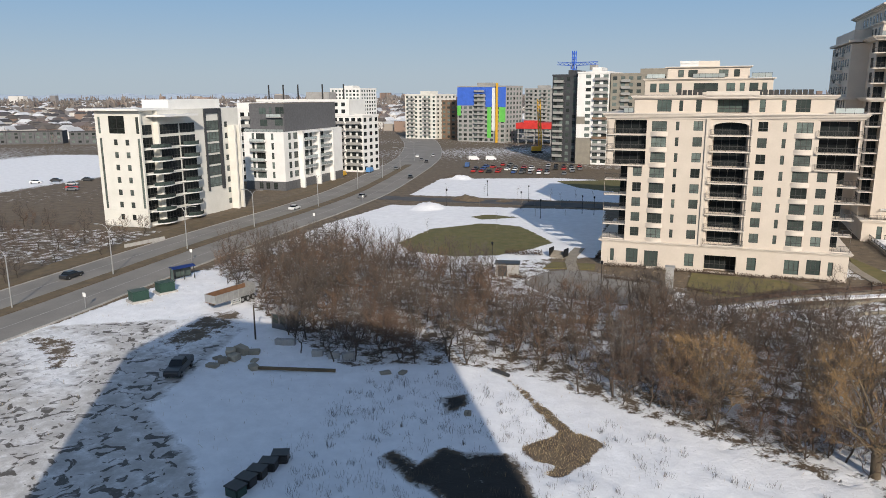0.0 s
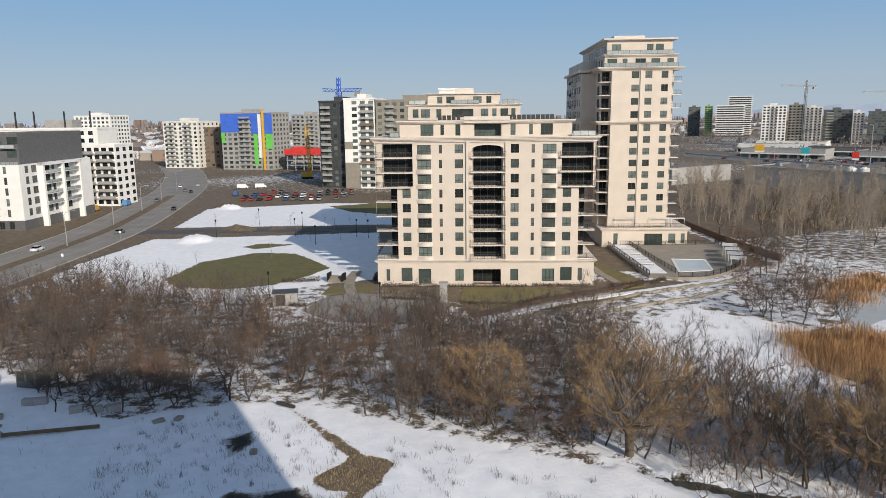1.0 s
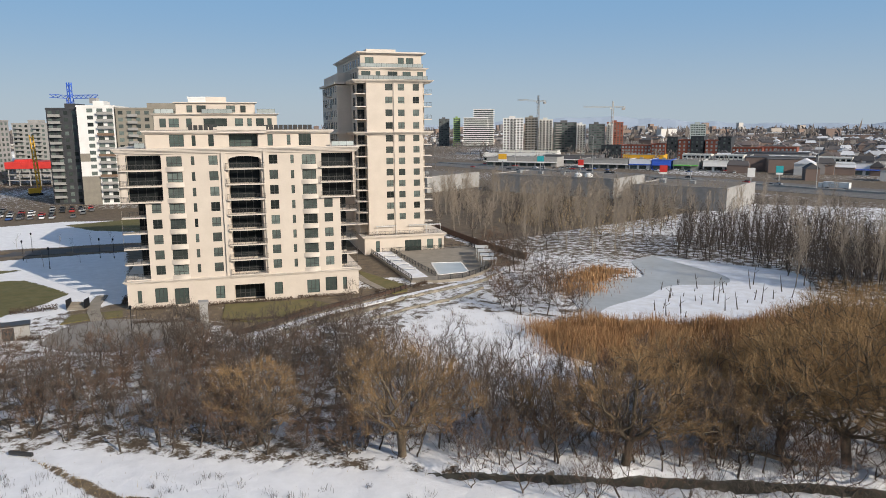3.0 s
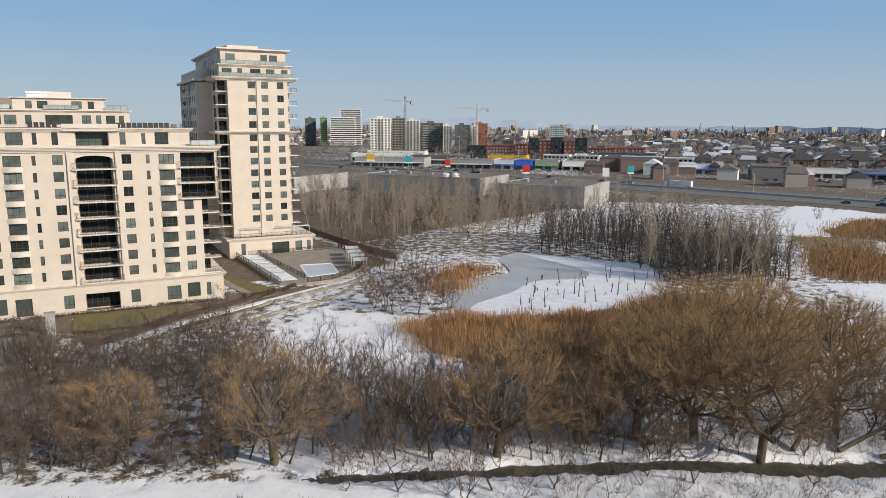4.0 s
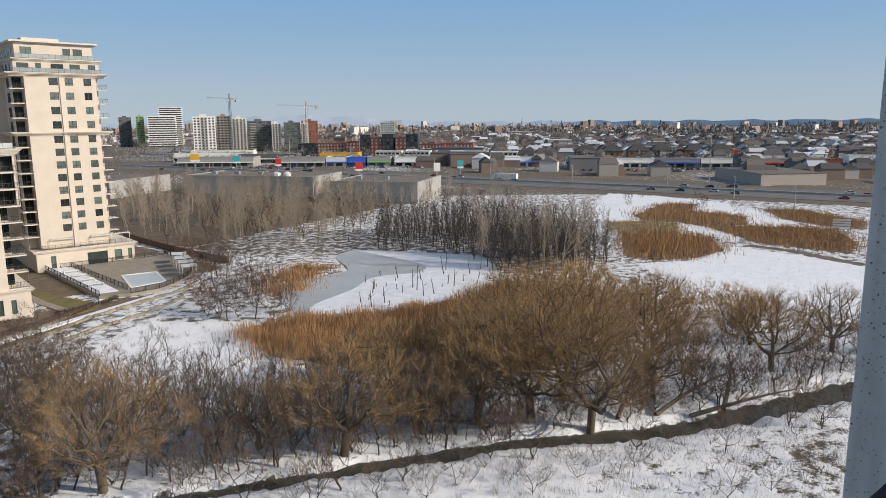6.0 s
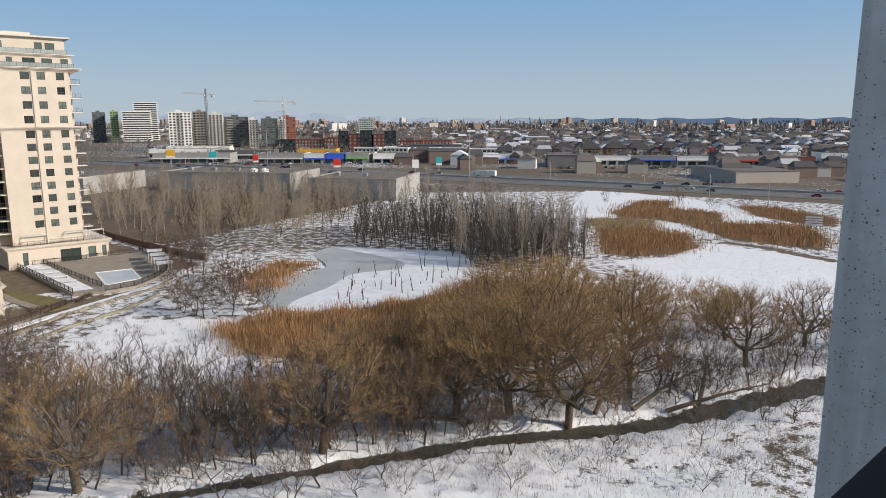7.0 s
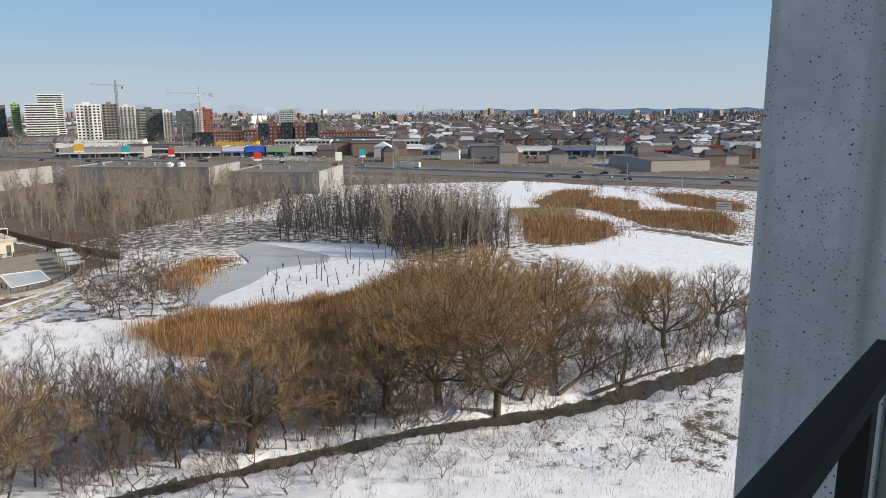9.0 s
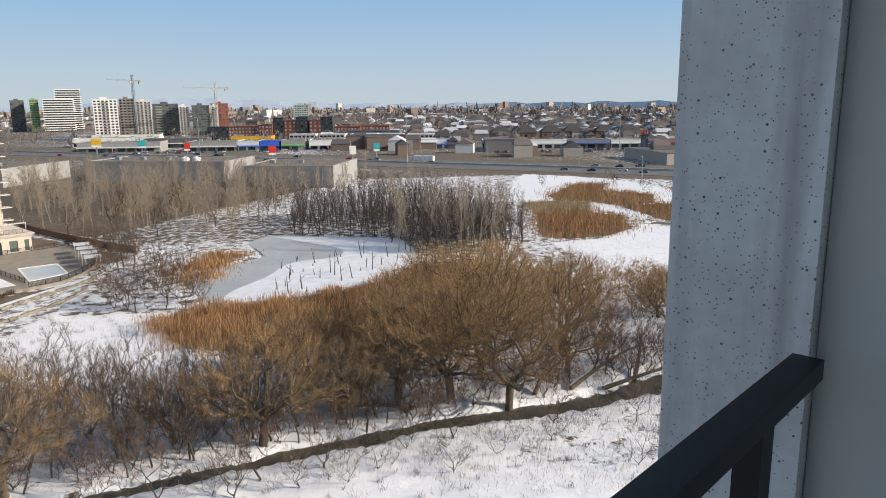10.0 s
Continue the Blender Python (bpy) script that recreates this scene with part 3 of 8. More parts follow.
def main_building():
    """The cream eight-storey block beside the ravine."""
    W, D = 44.0, 24.0
    b = empty("apartment_building", T(-13.4, 144.2, 0, -2.3), "cream stone apartment building with bays, arched balconies and cornices", "apartment building", "cream apartment blocks")
    F0, SH = 5.05, 2.95
    floors = [F0 + 0.45 + SH * k for k in range(8)]      # floor levels
    # openings on the main wall, from x = 4.4 to 40.6
    cols = [(5.35, 1.65, 1.75, 1), (12.8, 0.62, 1.65, 0), (15.95, 1.65, 1.75, 1), (27.1, 1.62, 1.75, 1), (31.2, 0.64, 1.65, 0), (37.5, 1.68, 1.75, 1)]
    bays = [(8.45, 2.72), (33.4, 2.7)]
    ops, wins = [], []
    for k, f in enumerate(floors):
        for x, w, h, bars in cols:
            if k >= 5 and (x < 6 or x > 37):
                continue
            ops.append((x, f + 0.75, x + w, f + 0.75 + h))
            wins.append((x, f + 0.75, w, h, bars))
        for x, w in bays:
            ops.append((x, f + 0.55, x + w, f + 0.55 + 1.9))
            wins.append((x, f + 0.55, w, 1.9, 2))
    core_x0, core_x1 = 19.5, 25.6
    for k, f in enumerate(floors):
        ops.append((core_x0, f + 0.05, core_x1, f + (2.75 if k < 7 else 2.35)))
    for k, f in enumerate(floors[5:], 5):
        ops.append((1.4, f + 0.05, 7.5, f + 2.7))
        ops.append((37.2, f + 0.05, 43.4, f + 2.7))
    top = floors[-1] + SH
    bm = bmesh.new()
    facade(bm, W, F0, top, ops + [(0, F0, 4.3, floors[5] - 0.2), (40.7, F0, W, floors[5] - 0.2)], 0.30)
    part("wall", bm, STONE, b)
    # body behind the front, with the recesses' back walls
    bm = boxes((4.3, 1.9, F0, 19.4, D, top), (25.7, 1.9, F0, 40.7, D, top), (19.4, 2.3, F0, 25.7, D, top), (1.4, 1.9, floors[5], 4.3, D, top), (40.7, 1.9, floors[5], 43.4, D, top), (2.6, 4.0, F0, 4.4, D, floors[5]), (40.6, 4.0, F0, 42.4, D, floors[5]))
    part("body", bm, STONE, b)
    for q in ((0.0, 0.0, floors[5] - 0.2, 0.3, 6, top), (W - 0.3, 0.0, floors[5] - 0.2, W, 6, top), (4.3, 0.01, F0, 4.6, 2, floors[5]), (40.4, 0.01, F0, 40.7, 2, floors[5]), (18.2, -0.35, F0, 19.0, -0.002, top), (26.0, -0.35, F0, 26.8, -0.002, top)):
        part("pilaster", boxes(q), STONE, b)
    for x, z, w, h, bars in wins:
        window(b, w, h, T(x, 0.18, z), bars)
    # shallow bowed bays
    for x, w in bays:
        for f in floors:
            bm = bmesh.new()
            pts = [(x - 0.25 + (w + 0.5) * i / 8, -0.62 * math.sin(math.pi * i / 8) - 0.004) for i in range(9)]
            prism(bm, pts[::1], f - 0.35, f + 0.5)
            bmesh.ops.recalc_face_normals(bm, faces=bm.faces)
            part("bay_band", bm, TRIM, b)
    # recessed balconies in the middle
    for k, f in enumerate(floors):
        balcony(b, 7.2, 1.1, T(18.95, 0.3, f), TRIM)
        # near-black panes over the pale back wall paint in the recess's shade
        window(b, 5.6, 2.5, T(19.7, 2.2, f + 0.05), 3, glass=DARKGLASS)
    bm = bmesh.new()
    zt = floors[7] + 2.35
    n = 12
    for i in range(n):
        a0, a1 = math.pi * i / n, math.pi * (i + 1) / n
        xa, xb = 22.55 - 3.06 * math.cos(a0), 22.55 - 3.06 * math.cos(a1)
        za, zb = zt - 0.75 + 0.75 * math.sin(a0), zt - 0.75 + 0.75 * math.sin(a1)
        vs = [bm.verts.new(c) for c in ((xa, -0.05, za), (xb, -0.05, zb), (xb, -0.05, zt + 0.05), (xa, -0.05, zt + 0.05))]
        if i < n:
            bm.faces.new(vs)
            bm.faces.new([bm.verts.new((c.co.x, 0.3, c.co.z)) for c in vs][::-1])
            bm.faces.new([bm.verts.new(c) for c in ((xa, -0.05, za), (xa, 0.3, za), (xb, 0.3, zb), (xb, -0.05, zb))])
    part("arch", bm, TRIM, b)
    # corner balconies
    for k, f in enumerate(floors):
        if k >= 5:
            for x in (0.2, 36.8):
                balcony(b, 7.0, 1.1, T(x, 0.5, f), TRIM, "bars")
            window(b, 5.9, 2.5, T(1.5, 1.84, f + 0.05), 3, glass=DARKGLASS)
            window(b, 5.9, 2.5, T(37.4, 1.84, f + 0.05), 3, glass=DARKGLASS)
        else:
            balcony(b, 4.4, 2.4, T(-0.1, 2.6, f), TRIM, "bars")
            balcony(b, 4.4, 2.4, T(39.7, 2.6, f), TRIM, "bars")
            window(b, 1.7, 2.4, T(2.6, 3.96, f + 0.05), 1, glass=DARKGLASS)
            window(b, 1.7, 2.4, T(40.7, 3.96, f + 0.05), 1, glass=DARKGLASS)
    # base storey
    gops = [(1.75, 1.0, 2.5, 3.45), (4.85, 0.9, 7.1, 3.75), (8.35, 0.35, 10.95, 3.5), (15.9, 0.95, 17.6, 3.45), (19.5, 0.2, 25.2, 3.4), (27.1, 1.0, 28.7, 3.45), (33.5, 0.8, 36.0, 3.5), (37.2, 1.0, 39.55, 3.8), (40.75, 1.05, 41.6, 3.6)]
    bm = bmesh.new()
    facade(bm, W, -0.6, 4.75, gops, 0.4)
    bmesh.ops.translate(bm, vec=(0, -0.45, 0), verts=bm.verts)
    part("base_wall", bm, STONE, b)
    part("base", boxes((0, -0.05, -0.6, 19.4, D, 4.75), (25.3, -0.05, -0.6, W, D, 4.75), (19.4, 2.5, -0.6, 25.3, D, 4.75), (0, -0.449, -0.6, 0.02, -0.05, 4.75), (W - 0.02, -0.449, -0.6, W, -0.05, 4.75)), STONE, b)
    for x0, a, x1, c in gops:
        if x1 - x0 > 5:
            window(b, 5.6, 3.1, T(19.6, 2.4, 0.2), 5, glass=DARKGLASS)
        else:
            window(b, x1 - x0, c - a, T(x0, -0.2, a), 2 if x1 - x0 > 2 else (1 if x1 - x0 > 1 else 0), glass=GREENGLASS)
    part("cornice", cornice(W, D, 4.76, 0.55, ((0.4, 0.18), (0.7, 0.16), (1.0, 0.14))), TRIM, b)
    part("cornice", cornice(W, D, top, 0.75, ((0.2, 0.3), (0.5, 0.25), (0.8, 0.22), (1.0, 0.2))), TRIM, b)
    # set-back penthouse storey
    z = top + 1.0
    bm = bmesh.new()
    pops = [(4.2, z + 0.25, 6.8, z + 2.45), (8.2, z + 0.35, 8.9, z + 2.35), (11.2, z + 0.25, 12.2, z + 2.45), (14.9, z + 0.1, 20.4, z + 2.5), (22.2, z + 0.25, 23.2, z + 2.45), (25.9, z + 0.35, 26.6, z + 2.35), (28.2, z + 0.25, 30.6, z + 2.45)]
    facade(bm, 34.4, top + 0.9, z + 2.6, pops, 0.3)
    bmesh.ops.translate(bm, vec=(4.9, 1.6, 0), verts=bm.verts)
    part("penthouse_wall", bm, STONE, b)
    part("penthouse", boxes((4.9, 2.0, top + 0.9, 19.9, 20, z + 2.6), (25.2, 2.0, top + 0.9, 39.3, 20, z + 2.6), (19.9, 3.6, top + 0.9, 25.2, 20, z + 2.6), (4.9, 1.601, top + 0.9, 4.93, 2.0, z + 2.6), (39.27, 1.601, top + 0.9, 39.3, 2.0, z + 2.6)), STONE, b)
    for x0, a, x1, c in pops:
        w = x1 - x0
        window(b, w, c - a, T(4.9 + x0, 1.75 if w < 5 else 3.5, a), 4 if w > 5 else (2 if w > 2 else 0), glass=GREENGLASS)
    bm = cornice(34.4, 18.4, z + 2.61, 0.6, ((0.3, 0.2), (0.7, 0.2), (1.0, 0.25)))
    bmesh.ops.translate(bm, vec=(4.9, 1.6, 0), verts=bm.verts)
    part("cornice", bm, TRIM, b)
    part("parapet", boxes((17.8, 0.9, z + 2.7, 26.9, 1.5, z + 4.0)), TRIM, b)
    part("roof", boxes((5.2, 2.2, z + 3.26, 39.0, 19.8, z + 3.32)), ROOFING, b)
    for i in range(16):
        x = 12.5 + i * 0.95 if i < 5 else 21.0 + i * 0.95
        part("roof_unit", boxes((x, 4.0, z + 3.32, x + 0.75, 4.8, z + 4.25)), FRAME, b)
    for x in (3.0, 39.3):
        balcony(b, 4.5 if x > 10 else 1.9, 0.1, T(x, 0.15, top + 0.98), TRIM, "glass")
    return b


main_building()


def tower():
    W, D = 19.6, 46.0
    b = empty("apartment_tower", T(41, 186, 0, -2.3), "tall cream stone apartment tower with cornices and corner balconies", "apartment tower", "cream apartment blocks")
    rows = [9.0 + 2.98 * k for k in range(8)] + [33.2 + 3.3 * k for k in range(4)]
    ops = []
    for z in rows:
        for x, w in ((7.2, 1.9), (10.6, 1.75), (14.65, 1.7)):
            ops.append((x, z, x + w, z + 1.7))
    top = 45.0
    bm = bmesh.new()
    facade(bm, 15.2, 5.2, top, [(x - 2.2, a, x1 - 2.2, c) for x, a, x1, c in ops], 0.3)
    bmesh.ops.translate(bm, vec=(2.2, 0, 0), verts=bm.verts)
    part("wall", bm, STONE, b)
    part("body", boxes((2.2, 0.301, 5.2, 17.4, D, top), (0.2, 3.2, 5.2, 2.2, D, top), (-3.6, 12, 5.2, 0.2, D - 4, top), (17.4, 3.2, 5.2, 18.6, D, top)), STONE, b)
    for x, a, x1, c in ops:
        window(b, x1 - x, c - a, T(x, 0.17, a), 1)
    part("pilaster", boxes((9.35, -0.28, 5.2, 10.0, -0.003, top)), STONE, b)
    for z in rows:
        f = z - 0.75
        balcony(b, 3.0, 2.9, T(-0.8, 3.2, f), TRIM)
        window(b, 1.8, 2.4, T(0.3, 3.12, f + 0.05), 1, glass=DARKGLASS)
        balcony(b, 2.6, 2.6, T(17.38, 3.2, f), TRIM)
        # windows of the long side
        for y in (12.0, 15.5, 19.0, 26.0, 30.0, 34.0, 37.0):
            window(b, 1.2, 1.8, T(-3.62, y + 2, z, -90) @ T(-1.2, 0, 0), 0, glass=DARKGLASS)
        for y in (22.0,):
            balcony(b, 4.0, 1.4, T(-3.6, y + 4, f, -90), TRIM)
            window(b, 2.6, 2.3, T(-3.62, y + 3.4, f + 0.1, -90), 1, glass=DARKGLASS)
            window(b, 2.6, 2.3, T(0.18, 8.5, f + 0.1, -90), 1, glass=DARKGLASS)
    for z in (31.6, 45.0):
        part("cornice", cornice(W + 0.2, D, z, 0.9, ((0.1, 0.25), (0.45, 0.22), (0.8, 0.2), (1.0, 0.18))), TRIM, b, m=T(-0.6, 0, 0))
    for z in (31.6, 45.0):
        part("wing_cornice", boxes((-4.4, 11.2, z + 0.25, -1.55, D - 3.2, z + 0.86)), TRIM, b)
    part("wing_storey", boxes((-3.2, 13, 45.87, 0.48, D - 5, 48.2)), STONE, b)
    part("upper_storey", boxes((0.5, 1.0, 45.9, 18.6, D - 1, 48.4)), STONE, b)
    part("cornice", cornice(17.6, D - 2, 48.4, 0.6, ((0.2, 0.2), (0.6, 0.2), (1.0, 0.2))), TRIM, b, m=T(0.8, 1, 0))
    part("top_storey", boxes((1.2, 2.0, 49.0, 17.6, D - 4, 52.2)), STONE, b)
    part("cornice", cornice(16.6, D - 6, 52.2, 0.9, ((0.1, 0.2), (0.5, 0.25), (1.0, 0.35))), TRIM, b, m=T(1.1, 2, 0))
    part("plant_room", boxes((4, 8, 53.2, 12, 16, 54.3)), TRIM, b)
    for x, w in ((1.2, 2.4), (5.0, 1.2), (8.2, 2.6), (12.2, 2.2), (16.2, 1.6)):
        window(b, w, 2.0, T(x, 0.96, 46.0), 1, glass=GREENGLASS)
    for x, w in ((2.4, 2.3), (11.2, 1.6), (13.4, 2.0)):
        window(b, w, 2.2, T(x, 1.96, 49.4), 1, glass=GREENGLASS)
    for y in (4, 8, 12, 16, 20, 24, 28):
        window(b, 1.4, 1.9, T(1.18, y, 49.6, -90) @ T(-1.4, 0, 0), 0)
        window(b, 1.4, 1.9, T(0.48, y, 46.1, -90) @ T(-1.4, 0, 0), 0)
    balcony(b, 18.6, 0.5, T(0.2, 0.6, 45.86), TRIM, "glass")
    balcony(b, 16.8, 0.6, T(1.0, 1.6, 49.0), TRIM, "glass")
    # podium with a terrace and pergolas
    gops = [(3.0, 0.6, 4.1, 3.6), (11.0, 0.3, 15.6, 3.5), (17.2, 0.9, 19.0, 3.5), (20.4, 0.9, 21.4, 3.5)]
    bm = bmesh.new()
    facade(bm, 22.0, -0.6, 4.4, gops, 0.4)
    bmesh.ops.translate(bm, vec=(0.6, -1.5, 0), verts=bm.verts)
    part("podium_wall", bm, STONE, b)
    part("podium", boxes((0.6, -1.1, -0.6, 22.6, D, 4.4), (0.6, -1.499, -0.6, 0.63, -1.1, 4.4)), STONE, b)
    for x0, a, x1, c in gops:
        window(b, x1 - x0, c - a, T(0.6 + x0, -1.3, a), 3 if x1 - x0 > 3 else 0, glass=GREENGLASS)
    part("cornice", cornice(22.2, 20, 4.4, 0.5, ((0.3, 0.2), (0.7, 0.2), (1.0, 0.2))), TRIM, b, m=T(0.5, -1.5, 0))
    balcony(b, 21.6, 0.4, T(0.8, -0.9, 5.05), TRIM)
    for x, w in ((4.0, 5.5), (13.0, 5.0), (18.4, 3.6)):
        bs = [(x, -1.0, 7.3, x + w, -0.9, 7.45), (x, -0.12, 7.3, x + w, -0.03, 7.45)]
        bs += [(x + 0.1, -1.0, 5.05, x + 0.2, -0.9, 7.3), (x + w - 0.2, -1.0, 5.05, x + w - 0.1, -0.9, 7.3)]
        bs += [(x + 0.3 + i * 0.5, -1.15, 7.45, x + 0.4 + i * 0.5, -0.03, 7.55) for i in range(int(w / 0.5))]
        part("pergola", boxes(*bs), WFRAME, b)
    return b


tower()


def block(name, m, w, d, h, wall, label, group, floors, wins, base=None, balcs=(), side=(), glass=None, frame_mat=None, roof=True, category="apartment building", detail=True, first=1.0, wh=1.6, recess=0.1, far=False):
    """A plain block of flats. wins: (x, width) on the front of each storey; balcs: (x, width); side: the same (y, width) on both ends."""
    b = empty(name, m, label, category, group)
    sh = h / floors
    ops = [(x, sh * k + first, x + ww, sh * k + first + wh) for k in range(floors) for x, ww in wins]
    bm = bmesh.new()
    facade(bm, w, -0.5, h, ops, 0.3)
    part("wall", bm, wall, b)
    part("body", boxes((0.001, 0.3, -0.5, w - 0.001, d, h), (0.0, 0.001, -0.5, 0.02, 0.3, h), (w - 0.02, 0.001, -0.5, w, 0.3, h)), wall, b)
    for x, a, x1, c in ops:
        window(b, x1 - x, c - a, T(x, recess, a), 1 if x1 - x > 1.2 else 0, frame_mat, glass)
    for k in range(floors):
        for y, ww in side:
            window(b, ww, wh, T(w + 0.02, y, sh * k + first, 90), 1 if ww > 1.2 else 0, frame_mat, glass)
        if k:
            for x, ww in balcs:
                balcony(b, ww, 1.5, T(x, 0, sh * k), base or CONCRETE, "glass")
    if roof:
        part("parapet", boxes((-0.12, -0.12, h, w + 0.12, 0.3, h + 0.7), (-0.12, d - 0.3, h, w + 0.12, d + 0.12, h + 0.7), (-0.12, 0.302, h, 0.3, d - 0.302, h + 0.7), (w - 0.3, 0.302, h, w + 0.12, d - 0.302, h + 0.7)), wall, b)
        part("roof", boxes((0.3, 0.3, h, w - 0.3, d - 0.3, h + 0.12)), ROOFING, b)
        part("plant_room", boxes((w * 0.3, d * 0.35, h + 0.12, w * 0.55, d * 0.6, h + 2.6)), wall, b)
    return b


def every(a, b, n, w):
    return [(a + (b - a - w) * i / max(1, n - 1), w) for i in range(n)]


# back wing of the cream block, with stepped roof terraces
def rear_building():
    b = empty("apartment_building", T(-8.2, 178, 0, -2.3), "cream stone rear building with stepped roof terraces", "apartment building", "cream apartment blocks")
    part("wall", boxes((0, 0, -0.5, 27.4, 24, 33.2)), STONE, b)
    part("terrace_storey", boxes((0, 0.0, 33.2, 27.4, 24, 36.6)), STONE, b)
    part("cornice", cornice(27.4, 24, 36.6, 0.5, ((0.3, 0.2), (0.8, 0.2))), TRIM, b)
    part("top_storey", boxes((4.8, 1.5, 37.0, 22.5, 20, 39.3)), STONE, b)
    part("cornice", cornice(17.7, 18.5, 39.3, 0.5, ((0.3, 0.15), (0.9, 0.2))), TRIM, b, m=T(4.8, 1.5, 0))
    part("plant_room", boxes((11.4, 5, 39.6, 16.1, 10, 41.0)), TRIM, b)
    for x, w in ((1.2, 1.4), (3.2, 2.2), (7.0, 1.2), (10.8, 5.2), (17.8, 1.8), (20.6, 1.0), (22.6, 1.8), (25.2, 1.0)):
        window(b, w, 2.0, T(x, -0.04, 33.9), 1 if w > 1.5 else 0, glass=GREENGLASS if w < 5 else GLASS)
    for x, w in ((7.2, 1.2), (9.4, 2.0), (16.0, 2.0), (19.2, 1.2)):
        window(b, w, 1.6, T(x, 1.46, 37.3), 1 if w > 1.5 else 0)
    balcony(b, 7.0, 0.4, T(10.4, 1.4, 37.02), TRIM, "glass")
    balcony(b, 4.2, 0.4, T(0.2, 0.6, 37.02), TRIM, "glass")
    balcony(b, 4.2, 0.4, T(22.9, 0.6, 37.02), TRIM, "glass")


rear_building()


# ---- other buildings ----
def far_window(parent, w, h, m, glass):
    key = ("far", round(w, 2), round(h, 2), glass.name)
    if key not in WINDOW_MESH:
        WINDOW_MESH[key] = mesh_of(boxes((0, -0.06, 0, w, 0.1, h)), "window", glass)
    return part("window", WINDOW_MESH[key], None, parent, m=m)


def far_block(x, y, rz, w, d, h, wall, label, floors, wins, side=(), balcs=(), group="far apartment blocks", glass=None, name="apartment_building", bands=None, plant=True):
    """A block of flats seen from far off: walls, a window for each opening, balconies, parapet."""
    b = empty(name, T(x, y, 0, rz), label, name.replace("_", " "), group)
    part("wall", boxes((0, 0, -0.5, w, d, h)), wall, b)
    sh = h / floors
    g = glass or GLASS
    for k in range(floors):
        for xx, ww in wins:
            far_window(b, ww, sh * 0.55, T(xx, 0, sh * (k + 0.25)), g)
        for yy, ww in side:
            if x > -70:
                far_window(b, ww, sh * 0.55, T(0, yy + ww, sh * (k + 0.25), -90), g)
            else:
                far_window(b, ww, sh * 0.55, T(w, yy, sh * (k + 0.25), 90), g)
        if k:
            for xx, ww in balcs:
                key = ("fb", round(ww, 2))
                if key not in BALCONY_MESH:
                    BALCONY_MESH[key] = mesh_of(boxes((0, -1.4, -0.2, ww, 0, 0), (0, -1.4, 0, ww, -1.32, 1.0)), "balcony", bands or CONCRETE)
                part("balcony", BALCONY_MESH[key], None, b, m=T(xx, -0.01, sh * k))
    part("parapet", boxes((-0.2, -0.2, h, w + 0.2, 0.4, h + 0.8), (-0.2, d - 0.4, h, w + 0.2, d + 0.2, h + 0.8), (-0.2, 0.402, h, 0.4, d - 0.402, h + 0.8), (w - 0.4, 0.402, h, w + 0.2, d - 0.402, h + 0.8)), wall, b)
    part("roof", boxes((0.4, 0.4, h, w - 0.4, d - 0.4, h + 0.2)), ROOFING, b)
    if plant:
        part("plant_room", boxes((w * 0.3, d * 0.3, h + 0.2, w * 0.6, d * 0.7, h + 3.0)), wall, b)
    return b


